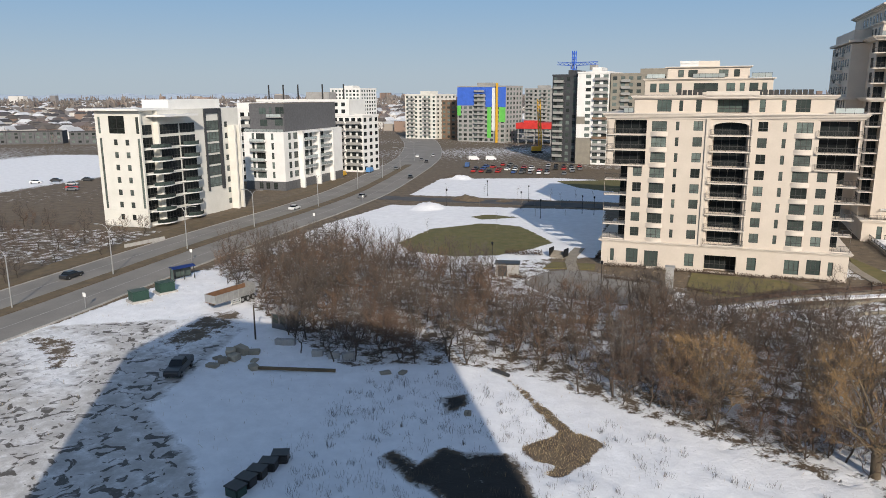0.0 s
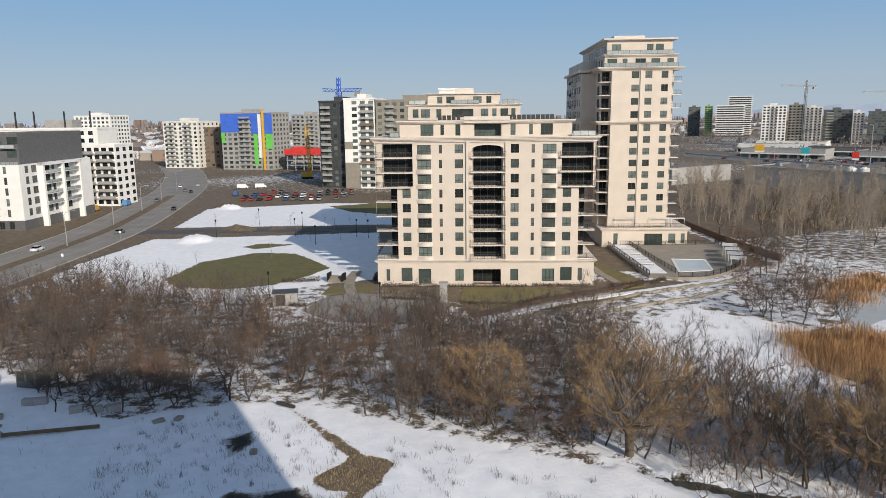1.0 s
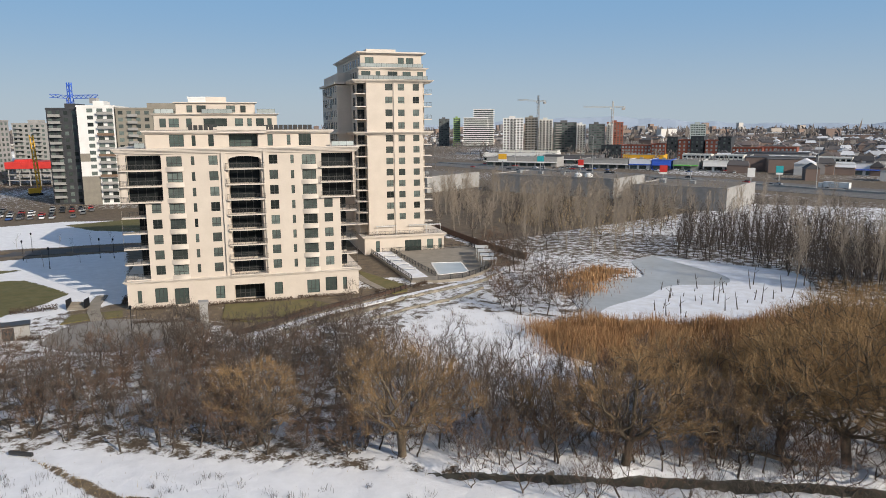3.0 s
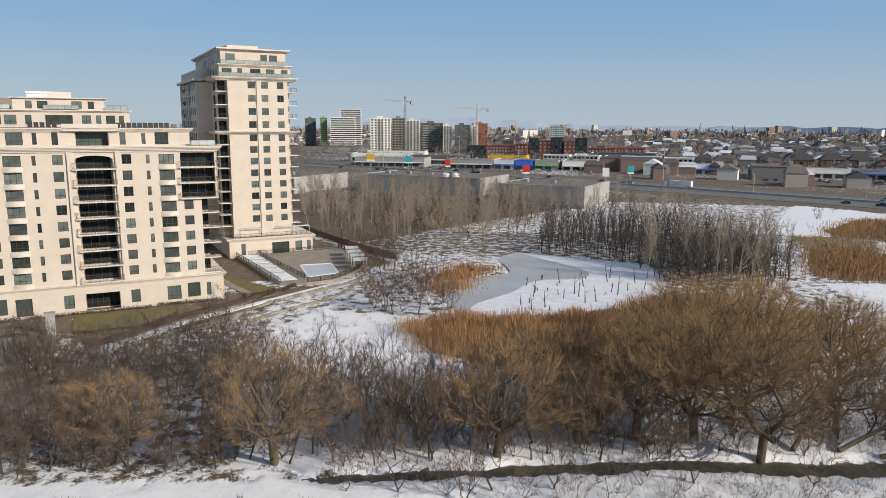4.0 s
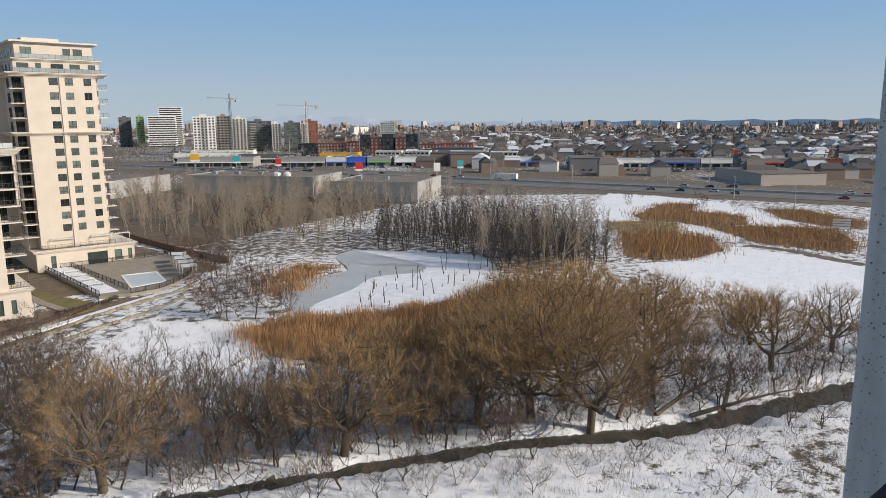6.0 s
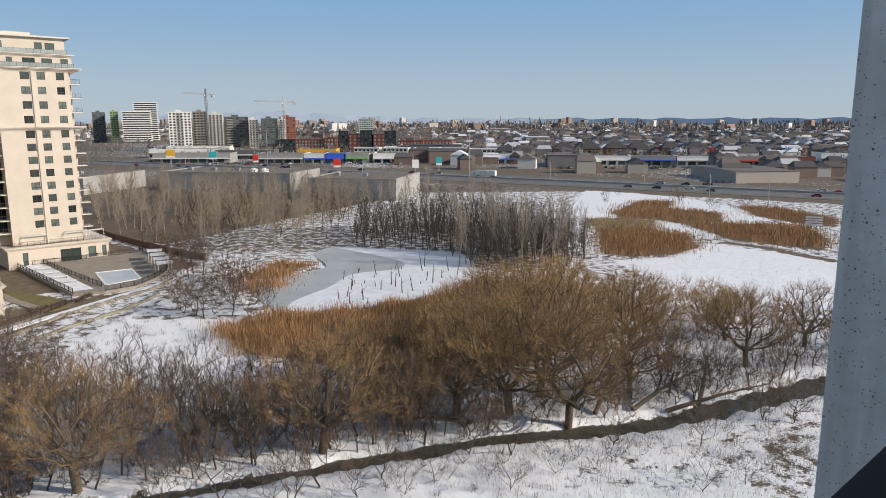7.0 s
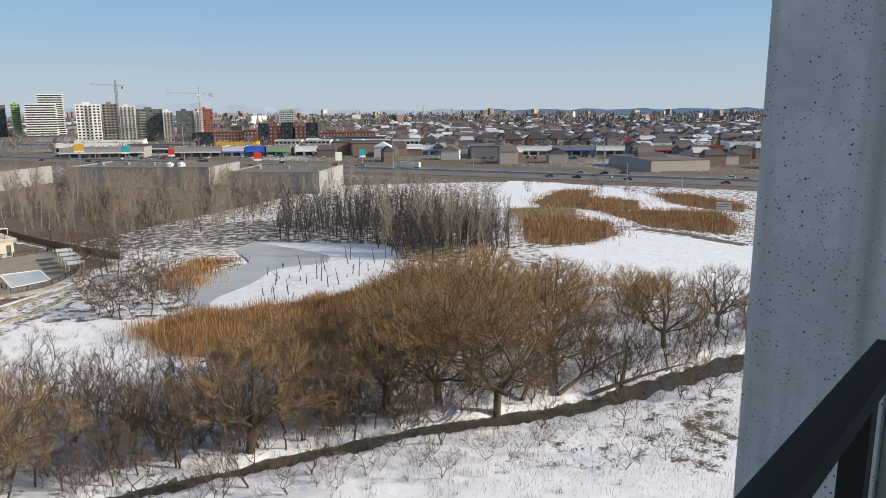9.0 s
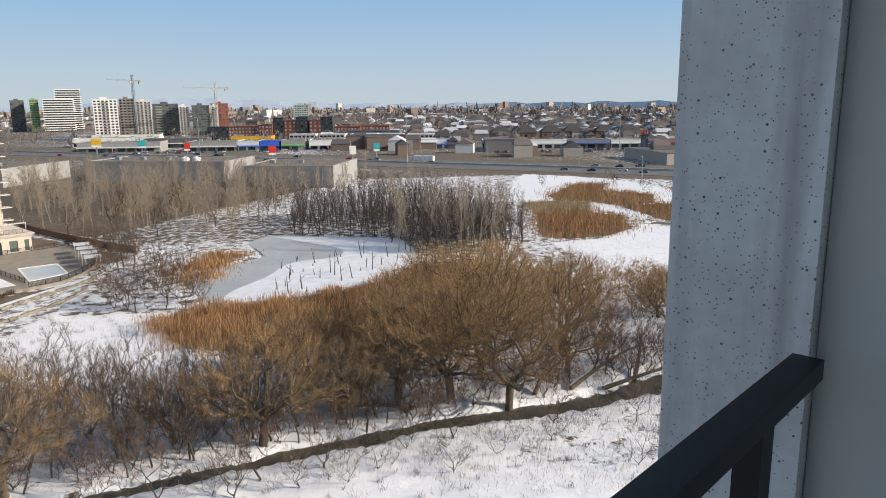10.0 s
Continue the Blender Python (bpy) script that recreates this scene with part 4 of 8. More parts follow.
def white_corner_block():
    """White block with a curved corner of glazed balconies beside the boulevard."""
    W, D, H = 17.0, 40.0, 30.0
    b = empty("apartment_building", T(-144.5, 151.5, 0, -2.0), "white rendered apartment building with rounded glass balconies and flat overhanging roof", "apartment building", "white apartment blocks")
    fl = [1.0 + 3.25 * k for k in range(8)]
    ops = []
    for k, f in enumerate(fl):
        for x in (5.6, 9.4):
            ops.append((x, f + 0.7, x + 1.25, f + 2.2))
    ops = [o for o in ops if o[1] < 24] + [(4.4, 24.2, 9.6, 28.7), (0.9, 24.2, 1.7, 28.4), (13.2, 24.2, 14.2, 28.4), (1.0, 4.5, 1.8, 23.0), (13.4, 5.0, 14.2, 23.0)]
    bm = bmesh.new()
    facade(bm, 14.6, -0.5, H, ops, 0.3)
    part("wall", bm, CREAM, b)
    part("body", boxes((0, 0.301, -0.5, 13.9, D, H), (13.9, 5.5, -0.5, W - 1.6, D, H), (0, 0.001, -0.5, 0.02, 0.301, H), (14.58, 0.001, -0.5, 14.6, 0.6, H)), CREAM, b)
    for x0, a, x1, c in ops:
        w = x1 - x0
        window(b, w, c - a, T(x0, 0.15, a), 1 if w > 2 else (0 if w < 1 else 1))
    part("string_course", boxes((-0.06, -0.08, 4.0, 14.66, -0.002, 4.2)), CREAM, b)
    part("overhanging_roof", boxes((-3.5, -1.6, H + 0.01, 15.5, 12, H + 0.5), (12, 3, H - 1.6, W + 3.0, 16, H - 1.1)), WHITE, b)
    # glazed corner and long side with curved balconies
    for k, f in enumerate(fl):
        for y0, y1, out in ((0.6, 9.0, 3.2), (13.0, 20.0, 2.8)):
            if k == 7:
                continue
            n = 9
            pts = [(W - 1.7, y0)] + [(W - 1.7 + out * math.sin(math.pi * (i + 0.5) / n) ** 0.5, y0 + (y1 - y0) * (i + 0.5) / n) for i in range(n)] + [(W - 1.7, y1)]
            bm = bmesh.new()
            prism(bm, pts, f - 0.25, f)
            bmesh.ops.recalc_face_normals(bm, faces=bm.faces)
            bal = part("balcony", bm, WHITE, b)
            bm = bmesh.new()
            for p, q in zip(pts[1:-1], pts[2:-1]):
                tube(bm, (*p, f + 1.05), (*q, f + 1.05), 0.035, 0.035, 4)
                tube(bm, (*p, f), (*p, f + 1.05), 0.025, 0.025, 4)
            part("railing", bm, FRAME, bal)
            bm = bmesh.new()
            for p, q in zip(pts[1:-1], pts[2:-1]):
                vs = [bm.verts.new(c) for c in ((*p, f + 0.1), (*q, f + 0.1), (*q, f + 1.0), (*p, f + 1.0))]
                bm.faces.new(vs)
            bmesh.ops.solidify(bm, geom=bm.faces[:], thickness=0.02)
            part("glass_panel", bm, GREENGLASS, bal)
        window(b, 7.0, 2.5, T(W - 1.55, 6.0, f + 0.1, 90), 5, glass=DARKGLASS)
        window(b, 3.6, 2.5, T(13.95, 5.0, f + 0.1, 90) @ T(-3.9, 0, 0), 2, glass=DARKGLASS)
        window(b, 6.0, 2.5, T(W - 1.55, 13.6, f + 0.1, 90), 4, glass=DARKGLASS)
        if k > 1:
            window(b, 5.6, 2.7, T(W - 1.55, 24.5, f + 0.1, 90), 3, glass=GLASS)
        window(b, 1.2, 1.6, T(W - 1.55, 33, f + 0.7, 90), 1)
        balcony(b, 4.0, 1.4, T(0, 6, f, -90), CONCRETE, "glass")
        window(b, 3.0, 2.2, T(-0.03, 5.5, f + 0.1, -90), 1)
    part("dark_bay", boxes((W - 1.59, 23.8, 6.6, W - 1.2, 24.4, H), (W - 1.59, 30.2, 6.6, W - 1.2, 31.4, H), (W - 1.59, 24.402, H - 1.4, W - 1.25, 30.198, H)), DARKPANEL, b)
    part("fin", boxes((W - 1.58, 34.6, 0, W + 0.8, 35.2, 25), (W - 1.58, 37.0, 0, W + 0.8, 37.6, 25)), CREAM, b)
    part("penthouse", boxes((3, 14, H, 12, 36, H + 2.6)), WHITE, b)
    return b


white_corner_block()


def white_grey_block():
    b = block("apartment_building", T(-149, 225.5, 0, -1.5), 16.6, 44, 17.0, WHITE, "white apartment building on a grey brick base with grey upper storeys", "white apartment blocks", 5, [(3.4, 1.0), (5.2, 3.6), (11.4, 1.0)], balcs=[(3.2, 6.0)], side=[(3, 1.6), (6.5, 2.6), (14, 2.6), (18, 1.6), (26, 2.6), (34, 2.6)], roof=False, first=0.7, wh=2.3)
    b.matrix_basis = T(-149, 225.5, 3.6, -1.5)
    part("base", boxes((0.02, 0.02, -4.1, 16.58, 43.9, -0.5)), GREYBRICK, b)
    for x in (5.6, 8.4, 11.6):
        window(b, 1.6, 2.3, T(x, -0.02, -3.2), 1)
    part("side_pier", boxes((16.6, 10, -4, 18.4, 11, 17), (16.6, 22, -4, 18.4, 23, 17), (16.6, 33, -4, 18.4, 34, 17), (16.6, 10, 16.2, 18.4, 34, 17.0)), WHITE, b)
    for k in range(1, 5):
        balcony(b, 9, 1.6, T(16.6, 12, 3.4 * k, 90), WHITE, "glass")
        balcony(b, 9, 1.6, T(16.6, 23.5, 3.4 * k, 90), WHITE, "glass")
    part("grey_upper_block", boxes((0.6, 3.5, 17.0, 15.0, 42, 26.8)), GREYBRICK, b)
    for x, z, w in ((5.0, 19.0, 3.0), (11.2, 19.2, 3.2), (4.8, 23.2, 2.8), (9.0, 23.4, 1.0), (11.6, 23.4, 3.4)):
        window(b, w, 2.3, T(x, 3.45, z), 1, glass=GREENGLASS)
    balcony(b, 6.2, 1.2, T(8.2, 3.5, 22.2), CONCRETE, "glass")
    balcony(b, 16.4, 0.2, T(0.1, 0.3, 17.02), WHITE, "glass")
    part("roof", boxes((0.7, 3.6, 26.8, 14.9, 41.9, 27.0)), ROOFING, b)
    return b


white_grey_block()
LONGWHITE = far_block(-190, 300, -3, 49, 16, 30.5, WHITE, "long white apartment building with steel masts on its roof", 10, every(1.5, 17, 5, 1.6) + every(19, 47, 8, 1.9), (), [(8, 5), (20, 6), (34, 6)], "white apartment blocks", DARKGLASS, plant=False)
for x in (4, 12, 20, 33, 44):
    part("mast", boxes((x, 4, 30.5, x + 0.5, 4.5, 38)), FRAME, LONGWHITE)
part("plant_room", boxes((24, 5, 30.7, 36, 12, 34.5)), CONCRETE, LONGWHITE)
far_block(-146, 290, -6, 15.5, 14, 24.0, WHITE, "white apartment building with open dark balconies under scaffolding", 8, every(0.6, 15, 5, 2.0), every(1, 13, 3, 2.2), [(0.5, 6.4), (8, 7)], "white apartment blocks", DARKGLASS, plant=False)
far_block(-176, 246, -2, 24, 20, 27.5, WHITE, "white apartment building with dark windows behind the boulevard", 9, every(2, 22, 6, 1.8), (), [(4, 7), (14, 7)], "white apartment blocks", DARKGLASS)
far_block(-285, 565, -8, 30, 26, 37.0, WHITE, "white and grey chequered block under construction", 12, every(1.5, 28.5, 8, 2.0), every(2, 24, 6, 2.0))

# construction blocks up the boulevard
b = far_block(-150, 494, -14, 38, 26, 37.5, CONCRETE, "half-clad apartment block with blue and green sheathing", 12, every(1, 37, 9, 2.4), every(2, 24, 5, 2.4), [(14, 8)])
part("blue_sheathing", boxes((-0.12, -0.12, 25, 13.5, -0.02, 37.4), (22.5, -0.12, 24, 38.1, -0.02, 37.4), (13.6, -0.12, 33, 22.4, -0.02, 37.4), (-0.12, -0.015, 22, -0.02, 26, 37.4)), BLUEWRAP, b)
part("green_sheathing", boxes((24, -0.13, 3, 27.0, -0.02, 23.9), (33, -0.13, 14, 38, -0.02, 23.9), (-0.12, -0.15, 18, 2.8, -0.02, 24.8)), GREENWRAP, b)
part("hoist_mast", boxes((31.2, -1.6, 0, 32.4, -0.4, 40)), YELLOW, b)
part("white_panel", boxes((27.6, -0.2, 8, 30.8, -0.02, 37)), WHITE, b)
b = far_block(-60, 357, -10, 13, 40, 41.5, DARKPANEL, "tall dark and white apartment block with stacked balconies", 14, every(0.8, 12, 4, 1.6), every(1.5, 38, 9, 2.2), [(1, 5)])
b = far_block(-47, 350.5, -6, 15, 34, 42.5, WHITE, "white panelled apartment block with grey and copper balconies", 14, every(4, 14.5, 3, 2.4), (), [(8, 6.6)])
part("grey_panel", boxes((0.0, -0.15, 19, 4.0, -0.02, 22.5), (0, -0.15, 0, 7.4, -0.02, 12.5)), TAUPE, b)
part("copper_panel", boxes((7.8, -1.45, 30.2, 14.8, -1.41, 31.3), (7.8, -1.45, 21.2, 14.8, -1.41, 22.3), (7.8, -1.45, 12.2, 14.8, -1.41, 13.3)), BROWNBRICK, b)
far_block(-31.5, 349, -4, 40, 30, 41.5, TAUPE, "taupe brick apartment block with pale balconies", 14, every(1, 39, 11, 1.9), (), [(5, 4), (16, 4), (28, 4)])
far_block(-198, 516, -12, 27, 30, 32, CREAM, "pale beige apartment block with balconies", 11, every(1, 26, 7, 1.8), every(2, 28, 5, 2.0), [(3, 6), (16, 6)])
far_block(-170, 519, -12, 24, 30, 27.5, BROWNBRICK, "brown brick apartment block under scaffolding", 9, every(1, 23, 6, 2.2), every(2, 28, 5, 2.0))
far_block(-118, 572, -12, 26, 24, 36, CONCRETE, "grey concrete apartment block", 12, every(1, 25, 7, 1.8), (), [(2, 5), (14, 5)])
far_block(-78, 560, -12, 20, 22, 30, TAUPE, "taupe apartment block up the boulevard", 10, every(1, 19, 5, 1.8))
far_block(-1, 300, -3, 8, 10, 44.6, WHITE, "white stair tower with a yellow edge", 1, [], plant=False)


def red_site():
    b = empty("construction_frame", T(-104, 480, 0, -8), "concrete floors under construction with red formwork on top", "construction site")
    for k in range(3):
        part("floor_slab", boxes((0, 0, 3.3 * k + 3, 30, 22, 3.3 * k + 3.3)), CONCRETE, b)
        for i in range(6):
            part("pillar", boxes((0.5 + i * 5.7, 0.5, 3.3 * k - 0.3, 1.0 + i * 5.7, 1.0, 3.3 * k + 2.998)), CONCRETE, b)
            part("pillar", boxes((0.5 + i * 5.7, 20.5, 3.3 * k - 0.3, 1.0 + i * 5.7, 21.0, 3.3 * k + 2.998)), CONCRETE, b)
    part("formwork", boxes((-0.6, -0.6, 9.95, 30.6, 22.6, 13.8), (4, 2, 13.8, 12, 8, 15.2)), REDPAINT, b)


red_site()


def lattice(bm, p0, p1, w, r, n, axis):
    """A square lattice beam between two points."""
    p0, p1 = Vector(p0), Vector(p1)
    d = (p1 - p0).normalized()
    a = Vector((0, 0, 1)) if axis == 'x' else Vector((1, 0, 0))
    a = (a - d * a.dot(d)).normalized()
    c = d.cross(a)
    cs = [a * (w / 2) * sa + c * (w / 2) * sc for sa, sc in ((-1, -1), (1, -1), (1, 1), (-1, 1))]
    for o in cs:
        tube(bm, p0 + o, p1 + o, r, r, 4)
    for i in range(n):
        q0, q1 = p0.lerp(p1, i / n), p0.lerp(p1, (i + 1) / n)
        for k in range(4):
            tube(bm, q0 + cs[k], q1 + cs[(k + 1) % 4], r * 0.7, r * 0.7, 3)


def tower_crane(x, y, h, rz, jib, material, label):
    t = empty("tower_crane", T(x, y, 0, rz), label, "tower crane", "tower cranes")
    bm = bmesh.new()
    lattice(bm, (0, 0, 0), (0, 0, h), 2.0, 0.22, int(h / 4), 'z')
    part("mast", bm, material, t)
    bm = bmesh.new()
    lattice(bm, (2, 0, h + 0.6), (jib, 0, h + 1.2), 1.4, 0.18, int(jib / 3), 'x')
    part("jib", bm, material, t)
    bm = bmesh.new()
    lattice(bm, (-2, 0, h + 0.6), (-14, 0, h + 0.6), 1.4, 0.2, 5, 'x')
    part("counter_jib", bm, material, t)
    part("counterweight", boxes((-14, -1, h - 2.5, -10.5, 1, h - 0.1)), CONCRETE, t)
    bm = bmesh.new()
    lattice(bm, (0, 0, h), (0, 0, h + 7), 1.4, 0.2, 3, 'z')
    part("tower_head", bm, material, t)
    part("cab", boxes((0.9, -1.6, h - 1.6, 2.6, -0.6, h + 0.4)), WHITE, t)
    return t


tower_crane(392, 786, 61, 205, 38, STEEL, "grey tower crane over the far apartment towers")
tower_crane(446, 709, 52, 165, 34, STEEL, "grey tower crane beside the brick blocks")
tower_crane(-52, 372, 47, 150, 10, BLUEWRAP, "blue tower crane on a block under construction")


def crawler_crane(x, y):
    t = empty("mobile_crane", T(x, y, 0, 20), "yellow crawler crane with a raised lattice boom", "mobile crane")
    part("track", boxes((-3, -2.6, 0, 3, -1.6, 1.1)), TYRE, t)
    part("track", boxes((-3, 1.6, 0, 3, 2.6, 1.1)), TYRE, t)
    part("cab", boxes((-3, -1.6, 1.1, 2.4, 1.6, 3.6)), YELLOW, t)
    bm = bmesh.new()
    lattice(bm, (2, 0, 2.4), (0.5, 0, 30), 1.5, 0.25, 10, 'z')
    part("boom", bm, YELLOW, t)


crawler_crane(-77, 410)

# far towers beyond the motorway
LIME = mat("lime_cladding", (0.24, 0.36, 0.12), (0.20, 0.30, 0.10), 0.4, 0.6)
far_block(330.6, 750.4, -24, 23, 20, 40.6, WHITE, "white and glass apartment tower", 14, every(1, 22, 6, 2.2), every(2, 18, 4, 2.4), [(8, 6)], "far apartment towers", DARKGLASS)
far_block(379, 795, -26, 15.5, 20, 41.5, TAUPE, "grey-brown apartment tower with balconies", 14, every(0.8, 14.5, 4, 2.0), (), [(2, 5), (9, 5)], "far apartment towers", DARKGLASS)
far_block(393.5, 786, -26, 16, 20, 39, CREAM, "pale apartment tower with stacked balconies", 14, every(0.8, 15, 4, 2.2), (), [(1, 6), (9, 6)], "far apartment towers", DARKGLASS)
far_block(420.6, 801, -28, 28, 20, 35.7, GREYBRICK, "dark glass apartment tower in the distance", 12, every(0.6, 27, 8, 2.7), (), [(3, 7)], "far apartment towers", GREENGLASS)
far_block(438.5, 774.5, -28, 10.5, 16, 33, WHITE, "white apartment tower with stacked balconies", 12, every(0.8, 9.5, 3, 2.0), (), [(0.8, 8.5)], "far apartment towers", DARKGLASS)
far_block(448.5, 764, -30, 19, 18, 33.6, GREYBRICK, "grey-green glass apartment tower", 12, every(0.6, 18, 6, 2.4), (), (), "far apartment towers", GREENGLASS)
far_block(466, 752, -30, 7, 16, 33.0, CREAM, "narrow pale apartment tower", 12, every(0.8, 6.2, 2, 2.0), (), [(0.5, 6)], "far apartment towers", DARKGLASS)
far_block(506, 816, -30, 20, 20, 35.7, REDBRICK, "red brick apartment tower", 12, every(1, 19, 5, 2.0), (), (), "far apartment towers")
far_block(378.8, 1117, -20, 17, 20, 43, GREYBRICK, "grey apartment tower beside a lime-green one", 14, every(1, 16, 5, 2.2), (), (), "far apartment towers")
far_block(392, 1084, -20, 11, 20, 44, LIME, "lime-green glass apartment tower", 14, every(0.6, 10.4, 3, 2.8), (), (), "far apartment towers", GREENGLASS)
far_block(700, 900, -35, 22, 20, 33, PALEGLASS, "blue-grey glass office tower", 10, every(1, 21, 6, 2.6), (), (), "far apartment towers", GREENGLASS)
def banded_tower(x, y, w, h, floors):
    b = empty("apartment_tower", T(x, y, 0, -25), "white apartment tower with wavy balcony bands", "apartment tower", "far apartment towers")
    part("core", boxes((1, 1.5, 0, w - 1, 24, h)), GLASS, b)
    for k in range(floors):
        o = 0.6 * math.sin(k * 0.9)
        part("balcony_band", boxes((-0.4 - o, 0, h / floors * k + 1.9, w + 0.4 + o, 25, h / floors * (k + 1))), WHITE, b)
    return b


banded_tower(402, 1066, 38, 45, 14)
banded_tower(436, 1109, 33, 59, 19)
for x, y, w, h, wall, n in ((398, 652, 22, 12, DARKPANEL, 4), (411, 635, 30, 12.5, REDBRICK, 4), (429, 610, 14, 14, REDBRICK, 4), (440, 600, 10, 20.5, DARKPANEL, 6), (447, 592, 12, 18, REDBRICK, 5), (454, 582, 12, 21.5, DARKPANEL, 6), (462, 571, 12, 18, REDBRICK, 5), (469, 562, 12, 21, DARKPANEL, 6), (480, 560, 30, 11, REDBRICK, 3), (500, 545, 34, 11.5, REDBRICK, 3)):
    far_block(x, y, -52, w, 15, h, wall, "red and black brick town block", n, every(0.8, w - 0.8, max(2, int(w / 3.2)), 1.7), group="town blocks beyond the motorway", glass=PALEGLASS if wall == REDBRICK else GLASS, plant=False)
def low_hall(x, y, rz, w, d, h, wall, label, group="low halls and shops", sign=None, shop=False, category="warehouse"):
    b = empty(category.replace(" ", "_"), T(x, y, 0, rz), label, category, group)
    part("wall", boxes((0, 0, -0.5, w, d, h)), wall, b)
    part("roof", boxes((0.5, 0.5, h, w - 0.5, d - 0.5, h + 0.15)), ROOFING, b)
    part("parapet", boxes((-0.1, -0.1, h, w + 0.1, 0.5, h + 0.6), (-0.1, 0.502, h, 0.5, d, h + 0.6), (w - 0.5, 0.502, h, w + 0.1, d, h + 0.6)), wall, b)
    for i in range(max(1, int(w / 14))):
        part("roof_unit", boxes((6 + i * 13, d * 0.4, h + 0.15, 8.4 + i * 13, d * 0.4 + 2, h + 1.6)), STEEL, b)
    if shop:
        n = int(w / 7)
        for i in range(n):
            far_window(b, 5.2, 2.6, T(0.9 + i * 7, -0.02, 0.3), GLASS)
        part("canopy", boxes((0, -2.0, 3.3, w, -0.11, 4.0)), sign or WHITE, b)
    return b


low_hall(174.7, 261.4, -57, 39.6, 40, 8.6, CONCRETE, "low grey concrete warehouse with a gravel roof")
low_hall(146, 345, -57, 68, 36, 8.6, CONCRETE, "long low grey warehouse beyond the grove")
low_hall(84, 389, -57, 50, 46, 7.6, CONCRETE, "long low grey warehouse behind the tower")
for k, (x, y) in enumerate(((186, 322), (189.5, 318))):
    t = empty("silo", T(x - 8, y - 10, 0), "white round silo beside the warehouse", "silo", "warehouse silos")
    bm = bmesh.new()
    tube(bm, (0, 0, -0.3), (0, 0, 10), 1.9, 1.9, 14)
    part("drum", bm, WHITE, t)
    bm = bmesh.new()
    tube(bm, (0, 0, 10.01), (0, 0, 10.8), 1.9, 0.4, 14)
    part("cap", bm, WHITE, t)
SHOP_SIGNS = (DARKPANEL, WHITE, BLUEWRAP, WHITE, REDPAINT, GREYBRICK)
for i in range(6):
    low_hall(430 + 19.2 * i, 330 - 25.3 * i, -52.8, 31, 22, 6.2, (CREAM, WHITE, CONCRETE, WHITE, CONCRETE, REDBRICK)[i], "row of low shops with a glass front", shop=True, sign=SHOP_SIGNS[i], category="shop")
for x, y, rz, w, mt, sg in ((288, 500, -46, 36, CONCRETE, WHITE), (314, 474, -46, 16, WHITE, BLUEWRAP), (326, 462, -46, 14, BLUEWRAP, BLUEWRAP), (337, 451, -46, 18, CONCRETE, GREENWRAP), (352, 436, -46, 26, WHITE, WHITE), (232, 560, -42, 60, CONCRETE, WHITE), (292, 575, -42, 50, GREYBRICK, WHITE), (355, 545, -44, 34, YELLOW, YELLOW), (262, 640, -38, 70, WHITE, GREYBRICK), (402, 372, -50, 30, WHITE, BLUEWRAP), (300, 690, -36, 60, CREAM, WHITE), (590, 190, -55, 60, WHITE, WHITE), (600, 330, -50, 80, REDPAINT, REDPAINT), (690, 270, -55, 70, WHITE, WHITE)):
    low_hall(x, y, rz, w, 24, 7.0, mt, "low commercial building beyond the motorway", shop=True, sign=sg, category="shop")
for x, y in ((384, 502), (400, 482), (417, 461), (426, 438), (436, 413)):
    b = far_block(x, y, -52, 22, 13, 8.5, CREAM, "row of beige town houses with snowy flat roofs", 3, every(0.8, 21, 6, 2.4), group="town houses beyond the motorway", glass=DARKGLASS, plant=False)
    part("roof_snow", boxes((0.5, 0.5, 8.71, 21.5, 12.5, 8.95)), SNOW, b)


